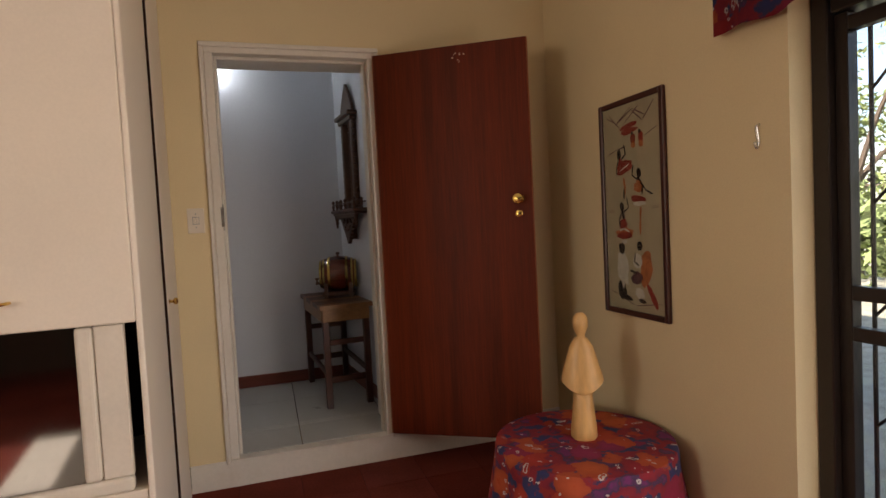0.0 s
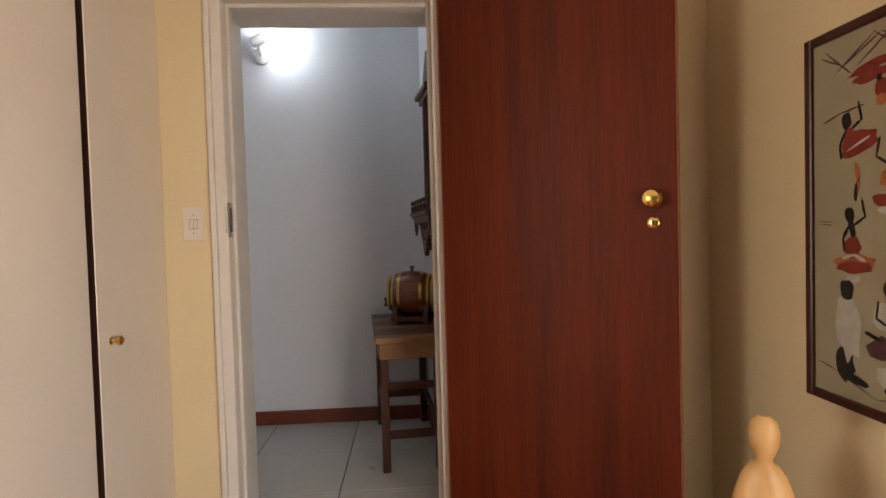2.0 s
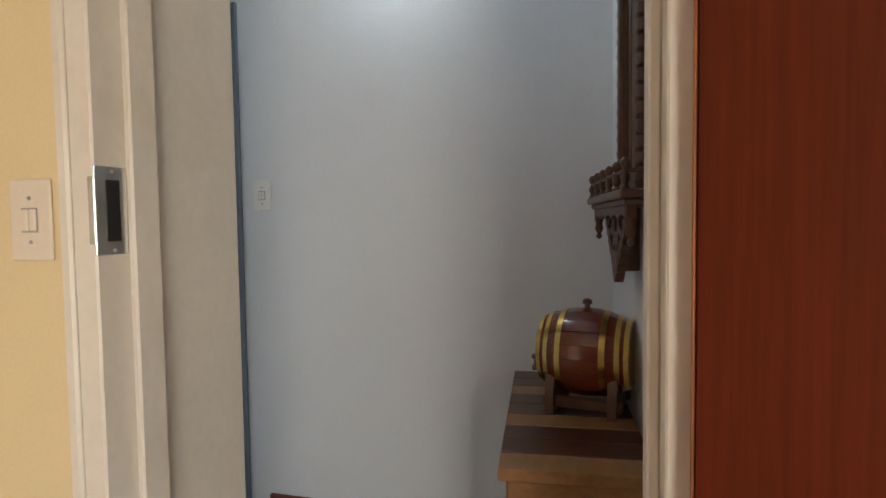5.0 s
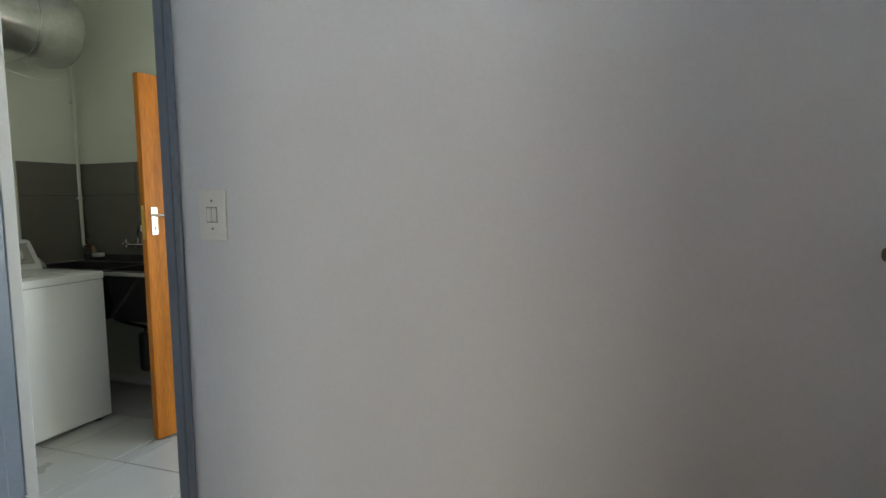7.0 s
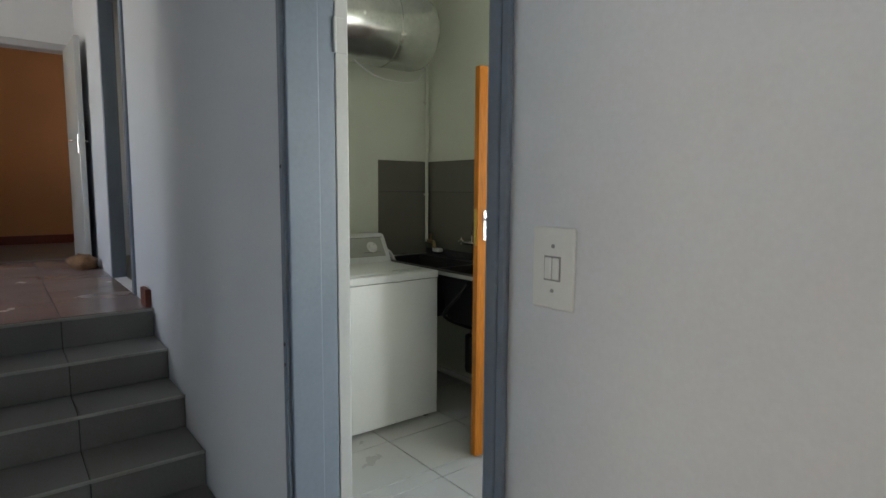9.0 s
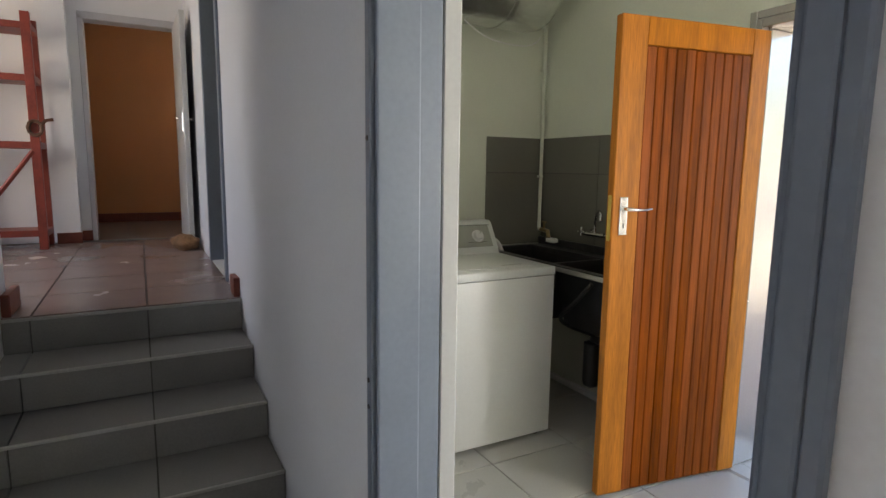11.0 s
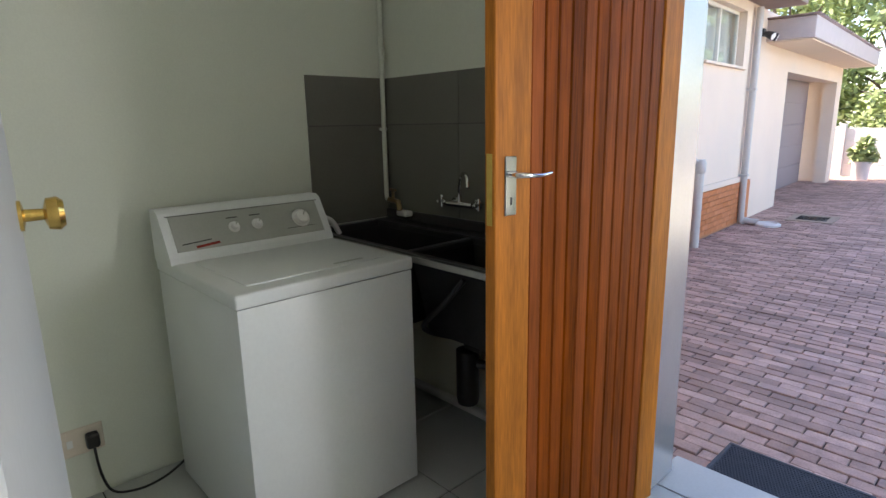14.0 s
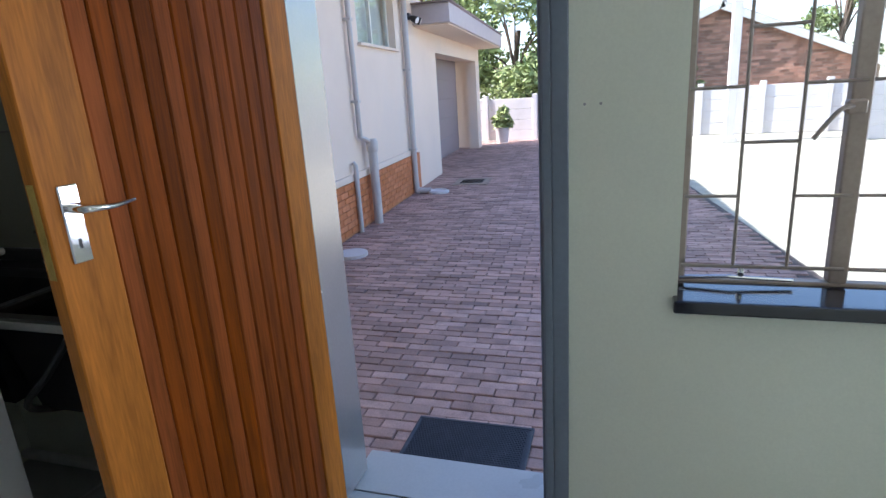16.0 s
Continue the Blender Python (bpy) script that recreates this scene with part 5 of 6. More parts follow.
for i, x in enumerate(NOSE_X):
    z = RISE * (i + 1)
    x_back = x - 0.31 if i < 4 else x - 0.05
    if i < 4:
        part("step_core", bm_box((-3.455, HY + 0.006, z - RISE - 0.004), (x - 0.012, WY - 0.002, z - 0.012)), M_GROUT, stairs)
    ys = [HY + 0.006, 0.48, 0.935, WY - 0.002]
    for a, b in zip(ys, ys[1:]):
        part("riser_tile", bm_box((x - 0.012, a + 0.003, z - RISE + 0.002), (x - 0.003, b - 0.003, z - 0.013), 0.001), M_STAIR, stairs)
        if i < 4:
            part("tread_tile", bm_box((x_back - 0.008, a + 0.003, z - 0.012), (x - 0.006, b - 0.003, z), 0.001), M_STAIR, stairs)
    part("nosing", bm_box((x - 0.009, HY + 0.006, z - 0.012), (x, WY - 0.002, z + 0.002), 0.002), M_NOSE, stairs, "thin pale metal stair nosing")
landing_tiles = bpy.data.objects["floor_landing"]
for i in range(6):
    for j in range(6):
        xa, xb = -3.47 - 0.45 * (i + 1), -3.47 - 0.45 * i
        ya, yb = -1.30 + 0.455 * j - 0.04, -1.30 + 0.455 * (j + 1) - 0.04
        xa, yb = max(xa, -6.3), min(yb, WY)
        part("floor_tile", bm_box((xa + 0.003, ya + 0.003, UZ - 0.012), (xb - 0.003, yb - 0.003, UZ), 0.0015), M_LAND, landing_tiles)


def landing_door_frames():
    ob = thing("door_frame", pose(0, 0, 0), "grey painted frame round the open landing doorway", "door frame", kind="structure")
    part("jamb", bm_box((-6.46, 0.545, UZ), (-6.285, 0.585, 2.67), 0.004), M_LFRAME, ob)
    part("jamb", bm_box((-6.46, 1.305, UZ), (-6.285, 1.345, 2.67), 0.004), M_LFRAME, ob)
    part("head", bm_box((-6.46, 0.545, 2.64), (-6.285, 1.345, 2.70), 0.004), M_LFRAME, ob)
    ob = thing("door_frame", pose(0, 0, 0), "blue-grey steel frame of the side doorway on the landing", "door frame", kind="structure")
    part("jamb", bm_box((-3.97, WY - 0.014, UZ), (-3.90, WY + 0.08, 2.78), 0.004), M_STEEL, ob)
    part("jamb", bm_box((-4.78, WY - 0.014, UZ), (-4.73, WY + 0.08, 2.78), 0.004), M_STEEL, ob)
    part("head", bm_box((-4.73, WY - 0.014, 2.72), (-3.97, WY + 0.08, 2.78), 0.004), M_STEEL, ob)
    d = thing("door_4", pose(-6.275, 1.30, UZ + 0.01, 0, 0, 1.0), "white painted door standing open on the landing", "door", kind="structure")
    part("leaf", bm_box((0, -0.04, 0), (0.74, 0, 1.86), 0.003), M_DOORW, d)
    pl = part("handle_plate", bm_box((0.66, -0.046, 0.93), (0.70, -0.0405, 1.08), 0.002), M_CHROME, d, "chrome handle plate")
    part("lever", bm_tube(arc([(0.68, -0.045, 1.03), (0.68, -0.085, 1.03), (0.64, -0.09, 1.03), (0.57, -0.088, 1.03)]), 0.008, 10), M_CHROME, pl, "", True)
    part("lever", bm_tube(arc([(0.68, 0.0, 1.03), (0.68, 0.035, 1.03), (0.64, 0.037, 1.03), (0.57, 0.036, 1.03)]), 0.008, 10), M_CHROME, d, "chrome lever handle", True)


landing_door_frames()


def stone():
    b = bmesh.new()
    bmesh.ops.create_icosphere(b, subdivisions=3, radius=1)
    for v in b.verts:
        k = 1 + 0.35 * noise.noise(v.co * 1.7)
        v.co = Vector((v.co.x * 0.13 * k, v.co.y * 0.085 * k, max(-0.055, v.co.z * 0.07 * k)))
    ob = part("door_stop_stone", b, M_ROCK, None, "", True)
    ob.matrix_basis = pose(-5.40, 1.235, UZ + 0.055, 0, 0, 30)
    tagged(ob, "rough brown stone propping the white landing door open", "stone")


stone()


def rack():
    ob = thing("wooden_rack", pose(-5.98, 0.05, UZ), "tall red-stained slatted wooden rack on the landing", "rack")
    for y in (-0.30, 0.20):
        for x in (-0.16, 0.16):
            part("post", bm_box((x - 0.022, y - 0.03, 0), (x + 0.022, y + 0.03, 1.78), 0.003), M_RACK, ob)
    for z in (0.10, 0.78, 1.28, 1.66):
        part("shelf", bm_box((-0.15, -0.33, z), (0.15, 0.23, z + 0.05), 0.003), M_RACK, ob)
    part("brace", bm_tube([(0.175, -0.28, 0.12), (0.175, 0.18, 0.76)], 0.018, 6), M_RACK, ob)
    coil = [(0.20 + 0.012 * math.sin(k), 0.21 + 0.045 * math.cos(k * 0.62), 0.93 + 0.055 * math.sin(k * 0.62)) for k in range(22)]
    tagged(part("leather_strap", bm_tube([ob.matrix_basis @ Vector(p) for p in coil] + [ob.matrix_basis @ Vector(p) for p in ((0.2, 0.28, 0.99), (0.2, 0.33, 1.0))], 0.013, 8), M_CARVED, None, "", True), "dark brown coiled leather strap hung on the red rack", "strap")
    return ob


rack()


# ---- laundry things ----
def washing_machine():
    x0, x1, y0, y1 = -3.50, -2.78, 2.163, 2.838
    ob = thing("washing_machine", pose(0, 0, 0), "white enamelled top-loading washing machine with a sloped grey console", "washing machine")
    part("body", bm_box((x0 + 0.01, y0 + 0.004, 0.025), (x1 - 0.004, y1 - 0.004, 0.8845), 0.005, None, 2), M_ENAMEL, ob, "", True)
    part("top", bm_box((x0 + 0.005, y0, 0.886), (x1, y1, 0.932), 0.008, None, 3), M_ENAMEL, ob, "", True)
    part("lid", bm_box((x0 + 0.215, y0 + 0.07, 0.930), (x1 - 0.075, y1 - 0.07, 0.9375), 0.004, None, 2), M_ENAMEL, ob, "", True)
    part("seam", bm_box((x0 + 0.014, y0 + 0.008, 0.879), (x1 - 0.008, y1 - 0.008, 0.888)), M_DARK, ob)
    part("lid_badge", bm_box((x1 - 0.115, y1 - 0.27, 0.9376), (x1 - 0.10, y1 - 0.15, 0.9380)), M_CONSOLE, ob)
    prof = [(x0, 0.925), (x0 + 0.185, 0.925), (x0 + 0.175, 0.955), (x0 + 0.085, 1.105), (x0 + 0.06, 1.118), (x0, 1.118)]
    con = part("console", bm_prism(prof, y1 - y0, None, pose(0, y0, 0)), M_ENAMEL, ob)
    dx, dz = -0.09, 0.15
    ln = math.hypot(dx, dz)
    tilt = math.degrees(math.atan2(0.09, 0.15))
    fm = pose(x0 + 0.130, (y0 + y1) / 2, 1.030, 0, 90 - tilt, 0)
    part("fascia", merge(None, bm_box((-0.072, -0.305, -0.001), (0.070, 0.305, 0.003), 0.001), fm), M_CONSOLE, con, "grey control fascia")
    for yy, r, xx in ((0.215, 0.034, 0.0), (0.02, 0.017, 0.0), (-0.075, 0.017, 0.0)):
        k = part("dial", bm_lathe([(r + 0.006, 0.003), (r + 0.005, 0.006), (r * 0.9, 0.008), (r * 0.78, 0.024), (r * 0.6, 0.027)], 28, fm @ pose(xx, yy, 0)), M_PLAST, con, "white control dial", True)
        part("dial_mark", merge(None, bm_box((-r * 0.7, -0.002, 0.0268), (-r * 0.1, 0.002, 0.0285)), fm @ pose(xx, yy, 0, 0, 0, -30)), M_CONSOLE, k)
    part("printed_bar", merge(None, bm_box((0.022, -0.285, 0.0031), (0.026, -0.175, 0.0035)), fm @ pose(0, 0, 0, 0, 0, 4)), M_DARK, con, "dark lettering bar")
    part("printed_bar", merge(None, bm_box((0.034, -0.24, 0.0031), (0.044, -0.150, 0.0035)), fm @ pose(0, 0, 0, 0, 0, 5)), M_FIGR, con, "red swoosh bar")
    for yy in (-0.075, 0.02):
        part("printed_bar", merge(None, bm_box((-0.042, yy - 0.022, 0.0031), (-0.038, yy + 0.022, 0.0035)), fm), M_DARK, con)
    part("printed_bar", merge(None, bm_box((0.038, 0.14, 0.0031), (0.040, 0.27, 0.0035)), fm), M_DARK, con)
    part("trim", merge(None, bm_box((-0.074, -0.315, 0.0), (-0.0725, 0.315, 0.004)), fm), M_DARK, con)
    for x in (x0 + 0.07, x1 - 0.06):
        for y in (y0 + 0.06, y1 - 0.06):
            part("foot", bm_lathe([(0.022, 0), (0.022, 0.014), (0.01, 0.016), (0.01, 0.03)], 14, pose(x, y, 0)), M_DARK, ob)
    return ob


washing_machine()


def wash_trough():
    ob = thing("wash_trough", pose(0, 0, 0), "black double-bowl laundry trough below grey wall tiles", "sink")
    x0, x1, y0, y1, zr = LX + 0.004, -2.20, 2.88, LY1 - 0.012, 0.925
    bm = bmesh.new()
    xm = (x0 + x1) / 2
    rim = 0.045
    bowls = ((x0 + rim, xm - 0.02), (xm + 0.02, x1 - rim))
    for lo, hi in (((x0, y0, zr - 0.035), (x1, y0 + rim, zr)), ((x0, y1 - 0.10, zr - 0.035), (x1, y1, zr)), ((x0, y0 + rim, zr - 0.035), (x0 + rim, y1 - 0.10, zr)), ((x1 - rim, y0 + rim, zr - 0.035), (x1, y1 - 0.10, zr)), ((xm - 0.02, y0 + rim, zr - 0.035), (xm + 0.02, y1 - 0.10, zr - 0.004))):
        bm_box(lo, hi, 0.006, bm)
    part("rim", bm, M_TROUGH, ob)
    part("front_trim", bm_box((x0, y0 - 0.004, zr - 0.03), (x1, y0 + 0.001, zr - 0.006), 0.002), M_NOSE, ob, "thin worn metal front edge")
    part("upstand", bm_box((x0, y1 - 0.015, zr), (x1, y1 + 0.01, zr + 0.05), 0.006), M_TROUGH, ob)
    for a, b in bowls:
        bm = bmesh.new()
        ya, yb, zb = y0 + rim, y1 - 0.10, zr - 0.34
        top = [bm.verts.new(p) for p in ((a, ya, zr - 0.03), (b, ya, zr - 0.03), (b, yb, zr - 0.03), (a, yb, zr - 0.03))]
        bot = [bm.verts.new(p) for p in ((a + 0.04, ya + 0.05, zb), (b - 0.04, ya + 0.05, zb), (b - 0.04, yb - 0.02, zb), (a + 0.04, yb - 0.02, zb))]
        for i in range(4):
            bm.faces.new((top[i], top[(i + 1) % 4], bot[(i + 1) % 4], bot[i]))
        bm.faces.new(bot[::-1])
        bmesh.ops.solidify(bm, geom=bm.faces[:], thickness=0.012)
        part("bowl", bm, M_TROUGH, ob)
        part("waste", bm_lathe([(0.03, 0), (0.03, 0.08)], 16, pose((a + b) / 2, (ya + yb) / 2 + 0.06, zb - 0.09)), M_DARK, ob)
    part("support", bm_box((x1 - 0.05, y0 + 0.28, 0), (x1 - 0.03, y1, zr - 0.35), 0.004), M_TROUGH, ob)
    xa = (bowls[1][0] + bowls[1][1]) / 2
    yb = (y0 + y1) / 2 + 0.03
    part("drain_trap", bm_lathe([(0.02, 0.20), (0.045, 0.215), (0.05, 0.24), (0.05, 0.46), (0.03, 0.47)], 18, pose(xa - 0.25, yb, 0)), M_DARK, ob, "black plastic bottle trap", True)
    part("drain_pipe", bm_tube([(xa, yb, zr - 0.41), (xa, yb, zr - 0.44), (xa - 0.25, yb, zr - 0.44)], 0.022, 10), M_DARK, ob)
    part("overflow_hose", bm_tube(arc([(xa - 0.02, y0 + 0.03, zr - 0.06), (xa - 0.10, y0 + 0.012, zr - 0.16), (xa - 0.24, y0 + 0.03, zr - 0.30), (xa - 0.25, yb, zr - 0.42)]), 0.011, 8), M_DARK, ob, "thin grey-black overflow hose", True)
    part("drain_coupling", bm_lathe([(0.03, -0.03), (0.034, -0.02), (0.034, 0.02), (0.03, 0.03)], 16, pose(xa - 0.12, yb, zr - 0.44, 0, 90)), M_DARK, ob)
    part("drain_pipe", bm_tube([(xa - 0.25, yb, 0.40), (xa - 0.12, yb + 0.06, 0.40), (xa, y1, 0.40)], 0.02, 10), M_DARK, ob)
    return ob


wash_trough()


def taps():
    ob = thing("sink_mixer", pose(-3.03, LY1 - 0.012, 1.05), "chrome wall mixer with a swan-neck spout above the trough", "tap")
    part("body", bm_tube([(-0.08, -0.045, 0), (0.08, -0.045, 0)], 0.014, 14), M_CHROME, ob, "", True)
    for s in (-1, 1):
        part("inlet", bm_tube([(s * 0.07, 0, 0), (s * 0.07, -0.045, 0)], 0.012, 12), M_CHROME, ob, "", True)
        part("flange", bm_lathe([(0.026, 0), (0.022, 0.008)], 18, pose(s * 0.07, 0, 0, 90)), M_CHROME, ob)
        h = part("handle", bm_lathe([(0.012, 0), (0.012, 0.02), (0.008, 0.026)], 14, pose(s * 0.09, -0.045, 0, 0, s * 70)), M_CHROME, ob, "", True)
        for k in range(4):
            part("spoke", bm_tube([(s * 0.118, -0.045, 0.008), (s * 0.118, -0.045 + 0.028 * math.cos(k * 1.571), 0.008 + 0.028 * math.sin(k * 1.571))], 0.006, 8), M_CHROME, h)
    part("spout", bm_tube(arc([(0, -0.045, 0.0), (0.004, -0.05, 0.07), (0.04, -0.075, 0.125), (0.10, -0.12, 0.150), (0.165, -0.165, 0.140), (0.185, -0.18, 0.10)]), 0.009, 12), M_CHROME, ob, "", True)
    t = thing("bib_tap", pose(LX + 0.03, LY1 - 0.04, 1.03), "old brass bib tap on a painted riser pipe", "tap")
    part("pipe", bm_tube([(0, 0, 1.92), (0, 0, 0.02), (0.01, -0.005, 0.0), (0.05, -0.02, 0.0)], 0.012, 10), M_LAUN, t, "cream painted water pipe")
    part("body", bm_tube([(0.05, -0.02, 0.0), (0.16, -0.05, 0.0), (0.175, -0.055, -0.04)], 0.014, 10), M_TARN, t, "", True)
    part("spindle", bm_tube([(0.10, -0.035, 0.0), (0.10, -0.035, 0.055)], 0.008, 8), M_TARN, t)
    part("handle", bm_tube([(0.07, -0.027, 0.055), (0.13, -0.043, 0.055)], 0.007, 8), M_TARN, t)
    for z in (0.35, 1.05, 1.6):
        part("clip", bm_box((-0.03, -0.014, z), (0.014, 0.014, z + 0.015), 0.003), M_LAUN, t)
    hose = tagged(part("drain_hose", bm_tube(arc([(-3.56, 2.84, 0.70), (-3.575, 2.86, 0.93), (-3.55, 2.90, 0.985), (-3.53, 2.96, 0.97), (-3.52, 3.0, 0.90)]), 0.013, 10), M_PLAST, None, "", True), "pale grey washing machine hose hooked over the trough", "hose")
    s = tagged(part("soap", bm_box((-3.46, 3.30, 0.956), (-3.38, 3.35, 0.985), 0.01, None, 3), M_PLAST, None, "", True), "white soap bar resting on the trough's back ledge", "soap")


taps()


def geyser():
    ob = thing("geyser", pose(LX + 0.285, 2.35, 2.49), "silver galvanised hot water cylinder mounted high on the wall", "water heater")
    m = pose(0, 0, 0, -90)
    part("cylinder", bm_lathe([(0.05, -0.52), (0.17, -0.50), (0.235, -0.46), (0.25, -0.42), (0.25, 0.68), (0.235, 0.74), (0.17, 0.79), (0.05, 0.815)], 48, m), M_GALV, ob, "", True)
    for z in (-0.2, 0.45):
        part("band", bm_lathe([(0.2502, -0.012), (0.2535, -0.012), (0.2535, 0.012), (0.2502, 0.012)], 48, m @ pose(0, 0, z)), M_GALV, ob)
        part("bracket", bm_box((-0.285, z - 0.02, -0.10), (-0.235, z + 0.02, 0.10), 0.003), M_GALV, ob)
    part("outlet", bm_tube([(0.0, 0.80, -0.05), (0.0, 0.86, -0.05), (-0.18, 0.92, -0.06), (-0.24, 1.0, -0.07)], 0.014, 10), M_DARK, ob)
    part("cable", bm_tube(arc([(0.05, 0.2, -0.25), (0.06, 0.35, -0.33), (0.02, 0.6, -0.34), (-0.1, 0.8, -0.28), (-0.25, 0.95, -0.2)]), 0.004, 6), M_PLAST, ob, "thin hanging cable")
    return ob


geyser()


def socket():
    ob = thing("wall_socket", pose(LX, 1.85, 0.243, 0, 0, 90), "cream double wall socket with a black plug", "socket")
    part("plate", bm_box((-0.075, -0.008, -0.055), (0.075, 0, 0.055), 0.004), M_CUP, ob)
    pl = part("plug", bm_box((0.01, -0.05, -0.03), (0.055, -0.008, 0.03), 0.01, None, 2), M_DARK, ob, "black three-pin plug")
    part("switch", bm_box((-0.05, -0.012, -0.015), (-0.03, -0.008, 0.015), 0.001), M_PLAST, ob)
    c = tagged(part("power_cord", bm_tube(arc([(LX + 0.045, 1.882, 0.215), (LX + 0.05, 1.89, 0.10), (LX + 0.06, 1.92, 0.015), (LX + 0.10, 2.0, 0.006), (LX + 0.13, 2.08, 0.03), (LX + 0.12, 2.15, 0.05), (LX + 0.10, 2.19, 0.06)]), 0.005, 8), M_DARK, None, "", True), "black power cord trailing on the laundry floor", "cord")


socket()

rail = structure("skirting_conduit", bm_box((LX, LY1 - 0.05, 0.02), (-2.25, LY1 - 0.012, 0.055), 0.006), M_PLAST, "white pipe casing along the laundry floor", "skirting")
stuff_box = tagged(part("floor_trap_cover", bm_box((-2.62, LY1 - 0.12, 0.0), (-2.52, LY1 - 0.055, 0.045), 0.008), M_PLAST), "small white plastic pipe box on the laundry floor", "pipe box")
for x in (-1.245, -1.205):
    tagged(part("wall_plug", bm_lathe([(0.004, 0), (0.003, 0.002)], 8, pose(x, LY1 - 0.0005, 1.40, 90)), M_SWGAP), "small dark screw hole plug in the laundry plaster", "wall plug")

# grey wall tiles in the trough's corner
wn, ww = bpy.data.objects["wall_laundry_north"], bpy.data.objects["wall_laundry_west"]
ZT = [0.93, 1.409, 1.643]
for z0, z1 in zip(ZT, ZT[1:]):
    ya = 2.925
    part("wall_tile", bm_box((LX, ya, z0 + 0.0025), (LX + 0.009, LY1 - 0.012, z1 - 0.0025), 0.001), M_WTILE, ww)
    for a, b in ((LX + 0.009, -3.083), (-3.078, -2.585), (-2.58, -2.18)):
        part("wall_tile", bm_box((a, LY1 - 0.009, z0 + 0.0025), (b, LY1 - 0.0005, z1 - 0.0025), 0.001), M_WTILE, wn)
part("tile_bed", bm_box((LX, 2.927, 0.93), (LX + 0.005, LY1 - 0.006, 1.64)), M_GROUT, ww)
part("tile_bed", bm_box((LX + 0.006, LY1 - 0.005, 0.93), (-2.181, LY1, 1.64)), M_GROUT, wn)


# ---- outside ----
def door_mat():
    ob = thing("door_mat", pose(-1.79, 4.00, GZ), "dark blue-black ribbed rubber door mat on the paving", "door mat")
    part("base", bm_box((-0.285, -0.19, 0), (0.285, 0.19, 0.010), 0.003), M_RUBBER, ob)
    for lo, hi in (((-0.285, -0.19, 0.010), (0.285, -0.172, 0.016)), ((-0.285, 0.172, 0.010), (0.285, 0.19, 0.016)), ((-0.285, -0.172, 0.010), (-0.267, 0.172, 0.016)), ((0.267, -0.172, 0.010), (0.285, 0.172, 0.016))):
        part("border", bm_box(lo, hi, 0.003), M_RUBBER, ob)
    bm = bmesh.new()
    rng = random.Random(3)
    for i in range(38):
        for j in range(24):
            x, y = -0.26 + 0.52 * (i + 0.5 * (j % 2)) / 38, -0.166 + 0.332 * j / 23
            h = 0.014 + rng.uniform(-0.001, 0.001)
            s = 0.0042
            v = [bm.verts.new((x + a * s, y + b * s, z)) for z in (0.0095, h) for a, b in ((-1, -1), (1, -1), (1, 1), (-1, 1))]
            for f in ((4, 5, 6, 7), (0, 1, 5, 4), (1, 2, 6, 5), (2, 3, 7, 6), (3, 0, 4, 7)):
                bm.faces.new([v[q] for q in f])
    tagged(part("studs", bm, M_RUBBER, ob), kind="stuff")


door_mat()

HOUSE = pose(-4.096, 7.485, GZ, 0, 0, 4)


